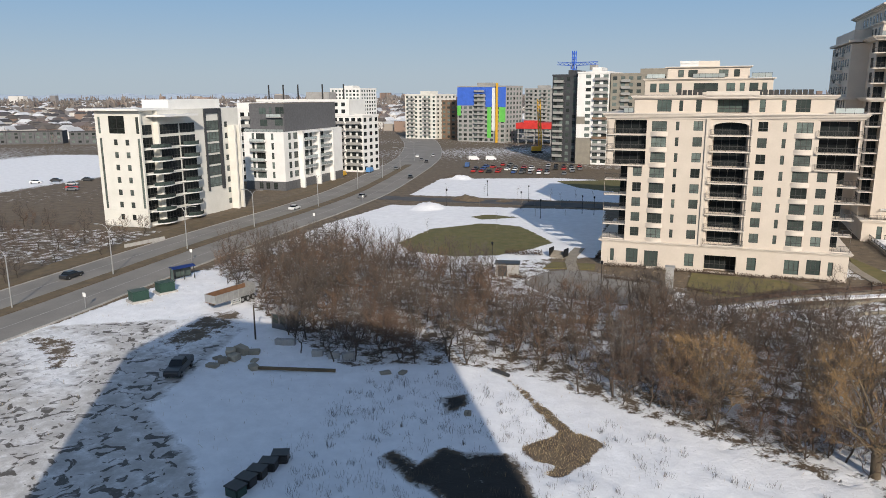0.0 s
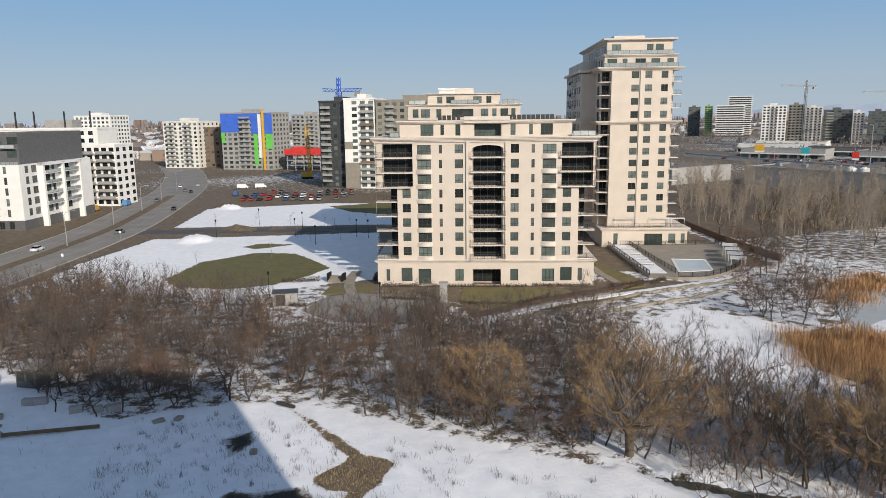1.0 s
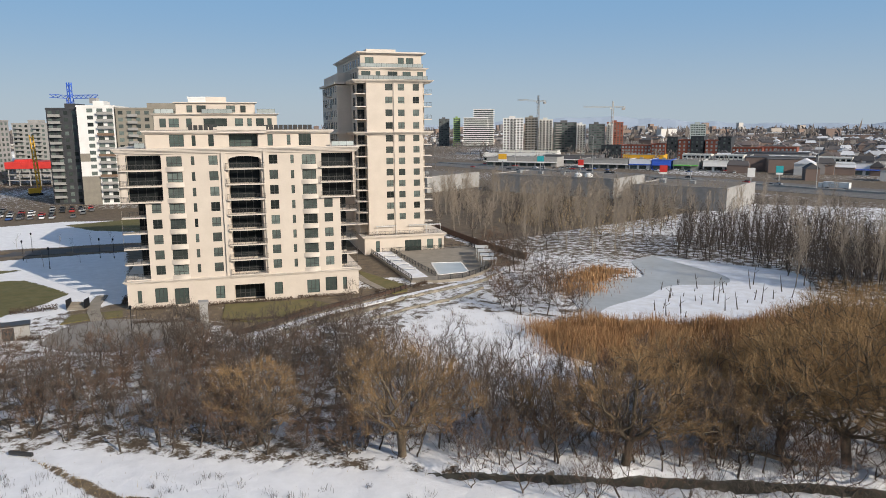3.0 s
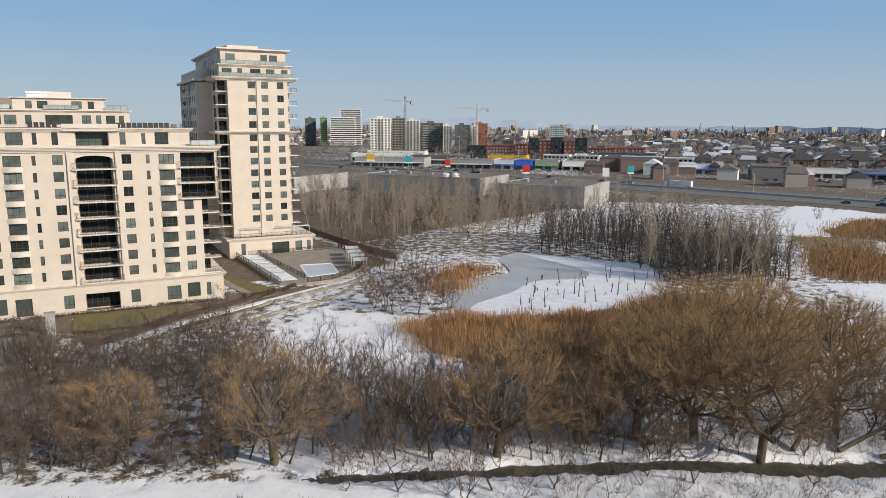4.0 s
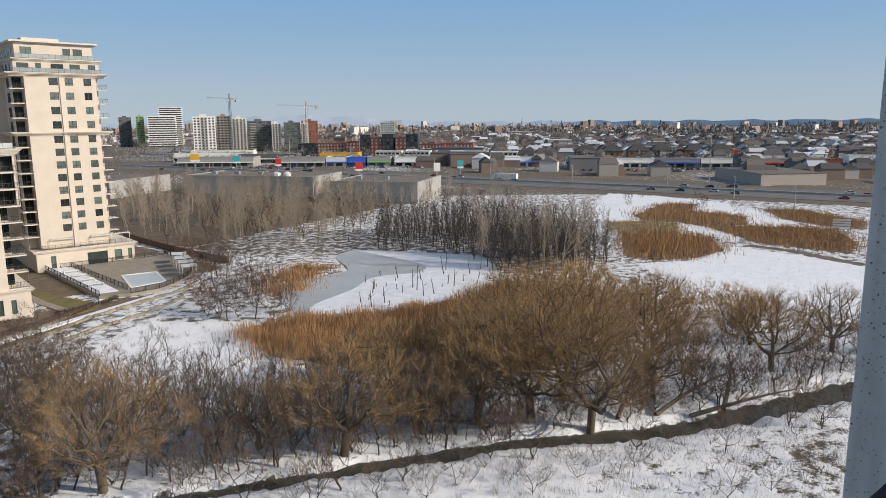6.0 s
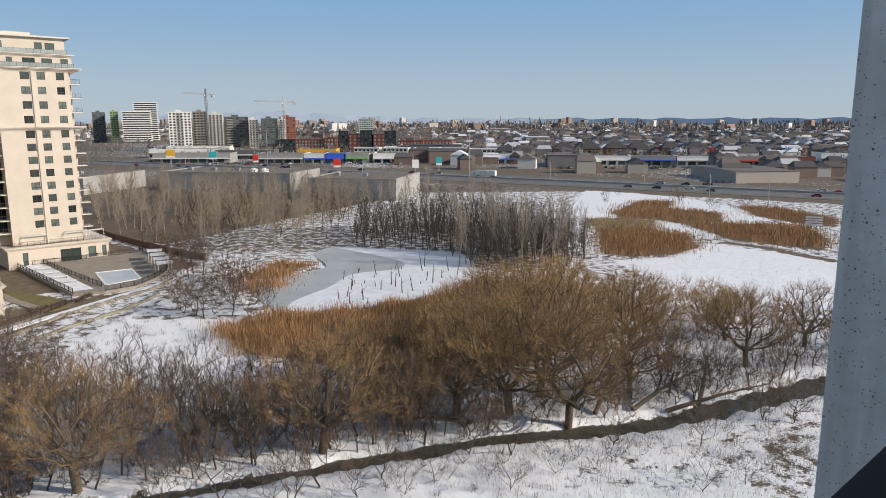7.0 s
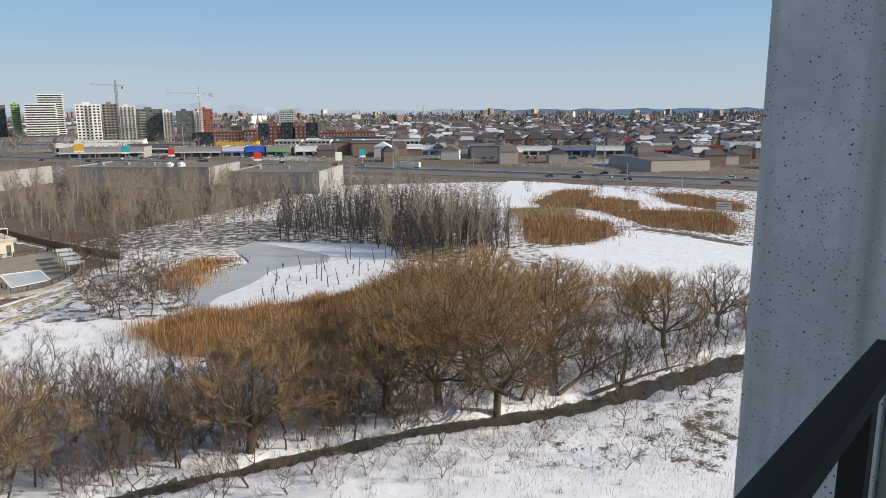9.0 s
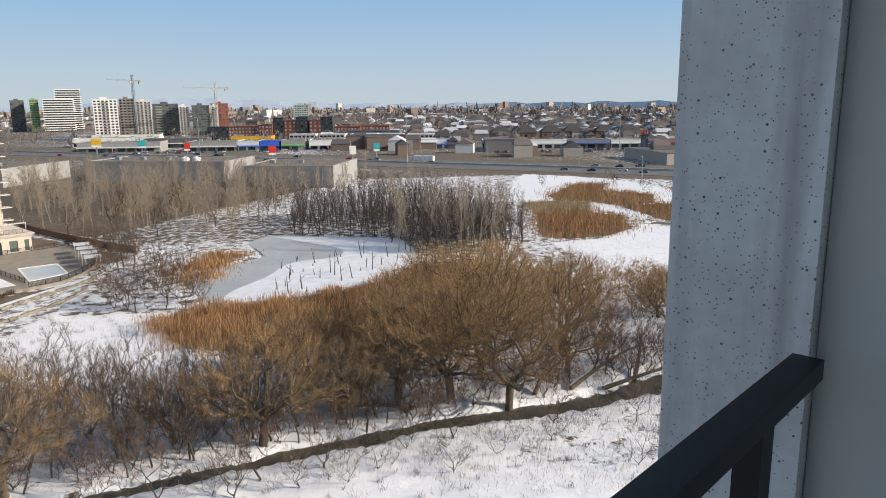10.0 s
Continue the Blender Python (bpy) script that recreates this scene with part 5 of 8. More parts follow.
# ---- town, woods and hills in the distance ----
def town():
    rng = np.random.default_rng(41)
    V, F, RV, RF = [], [], [], []
    for _ in range(5200):
        az = radians(rng.uniform(-88, 62))
        D = 430 * math.exp(rng.uniform(0, 1.9))
        x, y = -math.sin(az) * D, math.cos(az) * D
        if az > 0 and D < 640:
            continue
        if radians(-40) < az < radians(-8) and D < 1250:
            continue
        if near_line(np.array([x]), np.array([y]), [(210, 620), (330, 200), (420, -200)])[0] < 60 or (az < radians(-40) and D < 640 and rng.random() < 0.75):
            continue
        w, d, h = rng.uniform(7, 13), rng.uniform(9, 18), rng.uniform(5, 8)
        if rng.random() < 0.03:
            w, d, h = rng.uniform(25, 60), rng.uniform(20, 40), rng.uniform(6, 11)
        a = (0.75 if az < 0 else -0.1) + rng.choice([0, math.pi / 2]) + rng.normal(0, 0.08)
        ca, sa = math.cos(a), math.sin(a)
        c = [(x + ca * u - sa * v, y + sa * u + ca * v) for u, v in ((-w / 2, -d / 2), (w / 2, -d / 2), (w / 2, d / 2), (-w / 2, d / 2))]
        b = len(V)
        V += [(*p, -0.3) for p in c] + [(*p, h) for p in c]
        F += [(b, b + 1, b + 5, b + 4), (b + 1, b + 2, b + 6, b + 5), (b + 2, b + 3, b + 7, b + 6), (b + 3, b, b + 4, b + 7)]
        rh = 3.2 if w < 20 else 0.4
        b = len(RV)
        e = 0.4
        c = [(x + ca * u - sa * v, y + sa * u + ca * v) for u, v in ((-w / 2 - e, -d / 2 - e), (w / 2 + e, -d / 2 - e), (w / 2 + e, d / 2 + e), (-w / 2 - e, d / 2 + e), (0, -d / 2 + 1), (0, d / 2 - 1))]
        RV += [(*p, h) for p in c[:4]] + [(*p, h + rh) for p in c[4:]]
        RF += [(b, b + 1, b + 4), (b + 1, b + 2, b + 5, b + 4), (b + 2, b + 3, b + 5), (b + 3, b, b + 4, b + 5), (b + 3, b + 2, b + 1, b)]
    for _ in range(110):
        az = radians(rng.uniform(-85, 60))
        D = rng.uniform(1700, 4300)
        x, y, w, h = -math.sin(az) * D, math.cos(az) * D, rng.uniform(18, 50), rng.uniform(8, 22) * D / 3000 + 9
        b = len(V)
        V += [(x + u * w, y + v * 18, zz) for zz in (-0.3, h) for u, v in ((-0.5, -0.5), (0.5, -0.5), (0.5, 0.5), (-0.5, 0.5))]
        F += [(b, b + 1, b + 5, b + 4), (b + 1, b + 2, b + 6, b + 5), (b + 2, b + 3, b + 7, b + 6), (b + 3, b, b + 4, b + 7), (b + 4, b + 5, b + 6, b + 7)]
    walls = island_mat("town_walls", [(0.27, 0.19, 0.15), (0.38, 0.34, 0.30), (0.52, 0.50, 0.47), (0.18, 0.13, 0.11), (0.62, 0.60, 0.57), (0.28, 0.20, 0.16), (0.20, 0.19, 0.19)])
    roofs = island_mat("town_roofs", [(0.08, 0.075, 0.075), (0.11, 0.095, 0.085), (0.06, 0.058, 0.06), (0.16, 0.13, 0.12), (0.62, 0.63, 0.65), (0.10, 0.09, 0.09), (0.45, 0.46, 0.48)])
    t = empty("houses", T(0, 0, 0), "close rows of brick houses with dark pitched roofs reaching the horizon", "houses", kind="stuff")
    part("walls", raw_mesh("walls", V, F, walls), None, t)
    part("roofs", raw_mesh("roofs", RV, RF, roofs), None, t)


town()


def far_woods():
    rng = np.random.default_rng(43)
    V, F = [], []
    for _ in range(4200):
        az = radians(rng.uniform(-90, 64))
        D = 560 * math.exp(rng.uniform(0, 2.05))
        x, y = -math.sin(az) * D, math.cos(az) * D
        if near_line(np.array([x]), np.array([y]), [(210, 620), (330, 200), (420, -200)])[0] < 45 or near_line(np.array([x]), np.array([y]), ROAD)[0] < 30:
            continue
        if radians(-40) < az < radians(26) and D < (620 if az > 0 else 420):
            continue
        if az < radians(-40) and D < 520 and rng.random() < 0.85:
            continue
        if az > radians(26) and D < 420:
            continue
        h = rng.uniform(6, 12) * (1.0 if D < 1500 else 1.4)
        r = h * rng.uniform(0.35, 0.6) * (1 if D < 1500 else 2.5)
        for k in range(34 if D < 1500 else 14):
            u = rng.normal(0, 1, 3)
            u /= np.linalg.norm(u)
            c = np.array((x, y, h * 0.55)) + u * np.array((r, r, h * 0.42)) * rng.uniform(0.3, 1.0)
            s = r * (0.15 if D < 1500 else 0.25)
            b = len(V)
            for q in rng.normal(0, s, (3, 3)) * np.array((0.6, 0.6, 1.6)):
                V.append(tuple(c + q))
            F.append((b, b + 1, b + 2))
        b = len(V)
        V += [(x - 0.25, y, -0.2), (x + 0.25, y, -0.2), (x + 0.1, y, h * 0.6), (x - 0.1, y, h * 0.6)]
        F.append((b, b + 1, b + 2, b + 3))
    # twig tones greyed a little to put distance haze into the colour
    m = island_mat("far_twigs", [(0.19, 0.165, 0.15), (0.22, 0.19, 0.17), (0.16, 0.142, 0.135), (0.20, 0.17, 0.145)], 1.0)
    tagged(new("far_woods", raw_mesh("far_woods", V, F, m)), "bare grey-brown trees between the far houses", "trees", kind="stuff")


far_woods()


def hills():
    """The low wooded rise on the horizon and the flat rim of the plain."""
    pts, n = [], 220
    V, F = [], []
    for i in range(n + 1):
        az = radians(95 - 200 * i / n)
        D = 4700
        a = math.degrees(az)
        h = 30 + 5 * math.sin(a * 1.7) + 3 * math.sin(a * 4.1 + 1)
        h += 48 * math.exp(-((a + 31.5) / 6.5) ** 2) + 14 * math.exp(-((a + 24) / 3) ** 2)
        for z, dd in ((-5, -150), (h * 0.6, -60), (h, 0), (-5, 130)):
            V.append((-math.sin(az) * (D + dd), math.cos(az) * (D + dd), z))
        if i:
            b = 4 * i
            for k in range(3):
                F.append((b - 4 + k, b + k, b + k + 1, b - 3 + k))
    # distance haze is painted into the woods' base colour as pale blue
    m = mat("haze_tinted_hill", (0.36, 0.42, 0.50), (0.32, 0.38, 0.46), 0.01, 1.0)
    tagged(new("backdrop_hills", raw_mesh("hills", V, F, m)), "low hills on the horizon with blue haze painted into their colour", "hills", kind="structure")


hills()


def haze():
    """A glowing ring painted as bright haze low over the plain, thinning out upwards into the clear sky."""
    m = bpy.data.materials.new("glowing_haze_backdrop")
    m.use_nodes = True
    nt = m.node_tree
    L = nt.links.new
    out = nt.nodes["Material Output"]
    nt.nodes.remove(nt.nodes["Principled BSDF"])
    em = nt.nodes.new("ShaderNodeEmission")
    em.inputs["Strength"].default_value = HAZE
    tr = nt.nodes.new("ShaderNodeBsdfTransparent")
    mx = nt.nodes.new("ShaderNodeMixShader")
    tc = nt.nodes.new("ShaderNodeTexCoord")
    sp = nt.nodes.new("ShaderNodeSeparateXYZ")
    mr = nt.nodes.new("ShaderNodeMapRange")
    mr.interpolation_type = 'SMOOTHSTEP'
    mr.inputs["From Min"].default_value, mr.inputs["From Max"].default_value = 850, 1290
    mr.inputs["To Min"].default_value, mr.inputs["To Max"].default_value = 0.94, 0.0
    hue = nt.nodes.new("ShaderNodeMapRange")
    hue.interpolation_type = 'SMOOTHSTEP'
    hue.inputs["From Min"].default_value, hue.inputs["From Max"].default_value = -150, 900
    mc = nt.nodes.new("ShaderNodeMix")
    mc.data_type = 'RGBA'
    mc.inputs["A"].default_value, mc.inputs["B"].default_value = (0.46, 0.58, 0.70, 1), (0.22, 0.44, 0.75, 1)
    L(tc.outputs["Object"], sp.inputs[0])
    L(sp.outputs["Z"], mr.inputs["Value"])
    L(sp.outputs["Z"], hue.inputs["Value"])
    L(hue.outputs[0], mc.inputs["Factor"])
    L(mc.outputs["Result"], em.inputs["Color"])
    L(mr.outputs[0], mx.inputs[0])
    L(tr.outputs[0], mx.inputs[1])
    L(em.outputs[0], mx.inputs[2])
    L(mx.outputs[0], out.inputs["Surface"])
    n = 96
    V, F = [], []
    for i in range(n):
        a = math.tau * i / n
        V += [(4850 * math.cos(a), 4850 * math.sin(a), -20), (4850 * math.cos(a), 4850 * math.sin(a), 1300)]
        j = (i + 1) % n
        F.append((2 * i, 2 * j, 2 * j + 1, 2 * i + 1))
    tagged(new("backdrop_haze", raw_mesh("haze", V, F, m)), "glowing backdrop ring painted as pale haze and low sky", "sky", kind="structure")


# glow of the painted haze ring, which also adds fill light to the scene
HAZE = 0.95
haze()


# ---- trees, shrubs and reeds ----
def tube_arrays(segs, sides=3):
    """Corners and faces of tapered twigs from (p, q, r0, r1) rows."""
    P = np.array([s[0] for s in segs])
    Q = np.array([s[1] for s in segs])
    r0 = np.array([s[2] for s in segs])[:, None, None]
    r1 = np.array([s[3] for s in segs])[:, None, None]
    d = Q - P
    d /= np.linalg.norm(d, axis=1)[:, None] + 1e-9
    ref = np.where(np.abs(d[:, 2:3]) > 0.9, np.array([[1.0, 0, 0]]), np.array([[0, 0, 1.0]]))
    a = np.cross(d, ref)
    a /= np.linalg.norm(a, axis=1)[:, None]
    c = np.cross(d, a)
    ang = np.arange(sides) * math.tau / sides
    ring = a[:, None] * np.cos(ang)[None, :, None] + c[:, None] * np.sin(ang)[None, :, None]
    V = np.concatenate([P[:, None] + ring * r0, Q[:, None] + ring * r1], 1).reshape(-1, 3)
    base = np.arange(len(segs))[:, None] * 2 * sides
    k = np.arange(sides)
    j = (k + 1) % sides
    F = np.stack([base + k, base + j, base + sides + j, base + sides + k], -1).reshape(-1, 4)
    return V, F


def ribbon_arrays(segs, rng):
    """The finest twigs, each one slim face turned its own way."""
    P, Q = np.array([s[0] for s in segs]), np.array([s[1] for s in segs])
    r0, r1 = np.array([s[2] for s in segs])[:, None], np.array([s[3] for s in segs])[:, None]
    d = Q - P
    a = np.cross(d, rng.normal(0, 1, P.shape))
    a /= np.linalg.norm(a, axis=1)[:, None] + 1e-9
    V = np.stack([P - a * r0, P + a * r0, Q + a * r1, Q - a * r1], 1).reshape(-1, 3)
    return V, np.arange(len(V)).reshape(-1, 4)


def quad_mesh(name, V, F, materials, index=None):
    me = bpy.data.meshes.new(name)
    me.vertices.add(len(V))
    me.vertices.foreach_set("co", V.reshape(-1))
    me.loops.add(F.size)
    me.loops.foreach_set("vertex_index", F.reshape(-1))
    me.polygons.add(len(F))
    me.polygons.foreach_set("loop_start", np.arange(len(F)) * 4)
    me.polygons.foreach_set("use_smooth", np.ones(len(F), bool))
    for m in materials:
        me.materials.append(m)
    if index is not None:
        me.polygons.foreach_set("material_index", index)
    me.update(calc_edges=True)
    return me


def grow(rng, stems, height, spec, up=0.25, start=0.25, lean=0.2, r0=0.18, thin=0.012):
    """Branch rows by level. spec: for each level after the stem (children, length ratio, angle)."""
    rows = [[] for _ in range(len(spec) + 1)]

    def branch(p, d, length, r, lev):
        n = 4 if lev == 0 else (1 if lev == len(spec) and lev > 1 else (3 if lev == 1 else (2 if lev == 2 else 1)))
        pts = [p]
        for i in range(n):
            d = d + rng.normal(0, 0.16 if lev else 0.09, 3) + np.array([0, 0, up * (0.35 if lev else 0.15)])
            d = d / np.linalg.norm(d)
            q = pts[-1] + d * length / n
            ra, rb = r * (1 - 0.75 * i / n), r * (1 - 0.75 * (i + 1) / n)
            rows[lev].append((pts[-1], q, max(ra, thin), max(rb, thin * 0.6)))
            pts.append(q)
        if lev < len(spec):
            kids, ratio, ang = spec[lev]
            for k in range(kids):
                f = start + (1 - start) * (k + rng.random()) / kids if lev == 0 else 0.2 + 0.8 * (k + rng.random()) / kids
                f = min(f, 0.999)
                i = int(f * n)
                o = pts[i] + (pts[i + 1] - pts[i]) * (f * n - i)
                ax = rng.normal(0, 1, 3)
                ax -= d * (ax @ d)
                ax /= np.linalg.norm(ax) + 1e-9
                a = radians(ang) * rng.uniform(0.7, 1.25)
                nd = d * math.cos(a) + ax * math.sin(a)
                branch(o, nd, length * ratio * rng.uniform(0.7, 1.15) * (1.15 - 0.45 * f), r * (1 - 0.7 * f) * 0.55, lev + 1)
    for s in range(stems):
        az = rng.uniform(0, math.tau)
        l = lean * rng.uniform(0.4, 1.3) if stems > 1 else lean * 0.3
        d = np.array([math.cos(az) * l, math.sin(az) * l, 1.0])
        branch(np.array([math.cos(az) * 0.12, math.sin(az) * 0.12, -0.3]), d / np.linalg.norm(d), height * rng.uniform(0.75, 1.0), r0 * rng.uniform(0.75, 1.0), 0)
    return rows


def crown_point(rng, W, H, z0, zc, lobes):
    """A point in a broad crown, more of them towards its skin."""
    while True:
        z = rng.uniform(z0, H)
        a = rng.uniform(0, math.tau)
        if z > zc:
            r = W * math.sqrt(max(0.0, 1 - ((z - zc) / (H - zc)) ** 2))
        else:
            r = W * (0.25 + 0.75 * ((z - z0) / (zc - z0)) ** 0.7)
        r *= 1 + 0.22 * math.sin(2 * a + lobes[0]) + 0.14 * math.sin(3 * a + lobes[1])
        if rng.random() < (r / W) ** 1.5 + 0.05:
            return np.array((r * rng.uniform(0, 1) ** 0.42 * math.cos(a), r * rng.uniform(0, 1) ** 0.42 * math.sin(a), z + rng.normal(0, H * 0.02)))


def grow_crown(rng, W, H, z0, zc, nodes, twigs, twig_len, r0, thin, trunk, factor=0.35, up=0.35):
    """Boughs that reach every part of a crown by short ways, and sheaves of fine twigs at their ends."""
    lobes = rng.uniform(0, math.tau, 2)
    pts = np.zeros((nodes + 4, 3))
    lean = rng.normal(0, 0.12, 2)
    for k in range(4):
        pts[k] = (lean[0] * trunk * k / 3, lean[1] * trunk * k / 3, -0.3 + (trunk + 0.3) * k / 3)
    cloud = np.array([crown_point(rng, W, H, z0, zc, lobes) for _ in range(nodes)])
    cloud = cloud[np.argsort(np.linalg.norm(cloud - pts[3], axis=1))]
    parent, way = [-1, 0, 1, 2], np.zeros(nodes + 4)
    for k in range(1, 4):
        way[k] = way[k - 1] + np.linalg.norm(pts[k] - pts[k - 1])
    for k, c in enumerate(cloud, 4):
        lo = 0 if trunk < 0.6 else 3
        d = np.linalg.norm(pts[lo:k] - c, axis=1)
        steep = np.maximum(0, pts[lo:k, 2] - c[2]) * 0.8
        q = lo + int(np.argmin(d + factor * way[lo:k] + steep))
        pts[k], way[k] = c, way[q] + d[q - lo]
        parent.append(q)
    ends = np.zeros(len(pts))
    kids = np.zeros(len(pts), int)
    for k in range(len(pts) - 1, 0, -1):
        ends[k] = max(ends[k], 1)
        ends[parent[k]] += ends[k]
        kids[parent[k]] += 1
    rad = np.maximum(r0 * (ends / ends[1]) ** 0.56, thin)
    wood, fine = [], []
    for k in range(1, len(pts)):
        a, b = pts[parent[k]], pts[k]
        if k >= 4:
            mid = (a + b) / 2 + rng.normal(0, 0.05, 3) * np.linalg.norm(b - a) + np.array((0, 0, -0.04)) * np.linalg.norm(b - a)
            ra = min(rad[parent[k]], rad[k] * 1.5)
            row = [(a, mid, ra, (ra + rad[k]) / 2), (mid, b, (ra + rad[k]) / 2, rad[k])]
        else:
            row = [(a, b, rad[parent[k]], rad[k])]
        (wood if rad[k] > thin * 1.7 else fine).extend(row)
        if ends[k] <= 3 and k >= 4:
            d = (b - a) / (np.linalg.norm(b - a) + 1e-6)
            out = np.array((b[0], b[1], max(b[2] - zc, 0.0)))
            out /= np.linalg.norm(out) + 1e-6
            for _ in range(twigs):
                o = a + (b - a) * rng.uniform(0.15, 1.0)
                e = d * 0.6 + out * 0.6 + np.array((0, 0, up)) + rng.normal(0, 0.42, 3)
                e /= np.linalg.norm(e)
                l = twig_len * rng.uniform(0.5, 1.2)
                m = o + e * l * 0.5
                e2 = e + rng.normal(0, 0.25, 3) + np.array((0, 0, 0.12))
                t = m + e2 / np.linalg.norm(e2) * l * 0.5
                fine += [(o, m, thin * 0.75, thin * 0.6), (m, t, thin * 0.6, thin * 0.35)]
                for _ in range(2):
                    o2 = o + (t - o) * rng.uniform(0.2, 0.8)
                    e3 = e + rng.normal(0, 0.5, 3)
                    fine.append((o2, o2 + e3 / np.linalg.norm(e3) * l * rng.uniform(0.3, 0.55), thin * 0.55, thin * 0.3))
    return wood, fine


# spread, height, lowest twigs, widest level, boughs, twigs an end, twig length, trunk and twig radius, clear trunk, directness, upward pull
CROWNS = {
    "willow": (6.8, 10.8, 3.0, 5.6, 300, 10, 1.45, 0.40, 0.0115, 2.3, 0.50, 0.40, WILLOWBARK, WILLOWTWIG),
    "slim": (2.4, 8.2, 1.8, 5.0, 90, 5, 0.95, 0.12, 0.0125, 0.3, 0.42, 0.5, BARK, TWIG),
    "rust": (2.2, 5.6, 0.8, 3.4, 80, 6, 0.85, 0.08, 0.012, 0.2, 0.40, 0.5, BARK, RUSTTWIG),
    "bush": (3.2, 4.8, 0.6, 2.6, 120, 8, 1.0, 0.09, 0.012, 0.2, 0.42, 0.5, WILLOWBARK, WILLOWTWIG),
    "shrub": (1.7, 2.9, 0.4, 2.0, 55, 4, 0.7, 0.035, 0.008, 0.1, 0.45, 0.5, BARK, TWIG),
}
TREE_KINDS = {
    # stems, height, levels, up, start, lean, r0, bark, twig, wood levels, thinnest twig
    "poplar": (1, 14.0, [(18, 0.34, 30), (6, 0.45, 34), (4, 0.58, 30)], 0.5, 0.22, 0.1, 0.16, PALEBARK, PALEBARK, 2, 0.017),
    "pole": (1, 12.0, [(18, 0.22, 36), (7, 0.50, 36)], 0.5, 0.2, 0.1, 0.10, SWAMPBARK, SWAMPTWIG, 1, 0.019),
    "young": (1, 4.5, [(8, 0.34, 40), (4, 0.45, 36)], 0.4, 0.35, 0.05, 0.05, PALEBARK, TWIG, 1, 0.012),
}
TREE_LABEL = {
    "willow": ("broad bare willow with ochre twigs", "willow tree"), "slim": ("bare grey-brown multi-stemmed tree in the thicket", "bare tree"),
    "rust": ("bare bushy tree with reddish-brown twigs", "bare tree"), "bush": ("bushy bare willow scrub with ochre twigs", "willow bush"), "shrub": ("low bare grey shrub in the snow", "shrub"),
    "poplar": ("tall pale bare poplar in the grove", "poplar tree"), "pole": ("slender dark bare tree of the swamp grove", "bare tree"),
    "young": ("young planted bare tree on the lawn", "young tree")}
TREE_VARIANTS = {}


def tree_variant(kind, n):
    if (kind, n) not in TREE_VARIANTS:
        rng = np.random.default_rng(100 * n + len(kind) * 7 + ord(kind[0]))
        if kind in CROWNS:
            W, H, z0, zc, nodes, twigs, tl, r0, thin, clear, factor, up, bark, twig = CROWNS[kind]
            wood, fine = grow_crown(rng, W * (0.9 + 0.07 * n), H, z0, zc, nodes, twigs, tl, r0, thin, clear, factor, up)
            a = tube_arrays(wood, 6 if kind == "willow" else 4)
            c = ribbon_arrays(fine, rng)
        else:
            stems, h, spec, up, start, lean, r0, bark, twig, levels, thin = TREE_KINDS[kind]
            rows = grow(rng, stems, h, spec, up, start, lean, r0, thin)
            a = tube_arrays(sum(rows[:levels], []), 4)
            c = ribbon_arrays([(p, q, ra * 1.2, rb * 1.2) for p, q, ra, rb in sum(rows[levels:-1], [])] + rows[-1], rng)
        TREE_VARIANTS[kind, n] = quad_mesh("trunk", *a, [bark]), quad_mesh("crown", *c, [twig]), a, c, bark, twig
    return TREE_VARIANTS[kind, n]


def tree(kind, n, x, y, size, turn, group):
    label, cat = TREE_LABEL[kind]
    z = height_at(x, y)
    ob = empty(cat.replace(" ", "_"), T(x, y, z, turn) @ Matrix.Diagonal((size, size, size, 1)), label, cat, group)
    trunk, crown = tree_variant(kind, n)[:2]
    part("trunk", trunk, None, ob)
    part("crown", crown, None, ob)
    return ob


def scatter(poly, count, gap, seed, avoid=()):
    """Points strewn in a polygon, at least gap apart."""
    rng = np.random.default_rng(seed)
    xs, ys = [p[0] for p in poly], [p[1] for p in poly]
    out = []
    for _ in range(count * 30):
        p = (rng.uniform(min(xs), max(xs)), rng.uniform(min(ys), max(ys)))
        if not inside(np.array([p[0]]), np.array([p[1]]), poly)[0]:
            continue
        if any((p[0] - q[0]) ** 2 + (p[1] - q[1]) ** 2 < gap * gap for q in out):
            continue
        if near_line(np.array([p[0]]), np.array([p[1]]), CREEK)[0] < 0.5 + float(creek_half(p[0])):
            continue
        if any(inside(np.array([p[0]]), np.array([p[1]]), a)[0] for a in avoid):
            continue
        out.append(p)
        if len(out) == count:
            break
    return out, rng


def plant(kinds, poly, count, gap, seed, lo, hi, group, avoid=()):
    pts, rng = scatter(poly, count, gap, seed, avoid)
    for x, y in pts:
        kind = kinds[int(rng.integers(len(kinds)))]
        tree(kind, int(rng.integers(4)), x, y, rng.uniform(lo, hi), rng.uniform(0, 360), group)


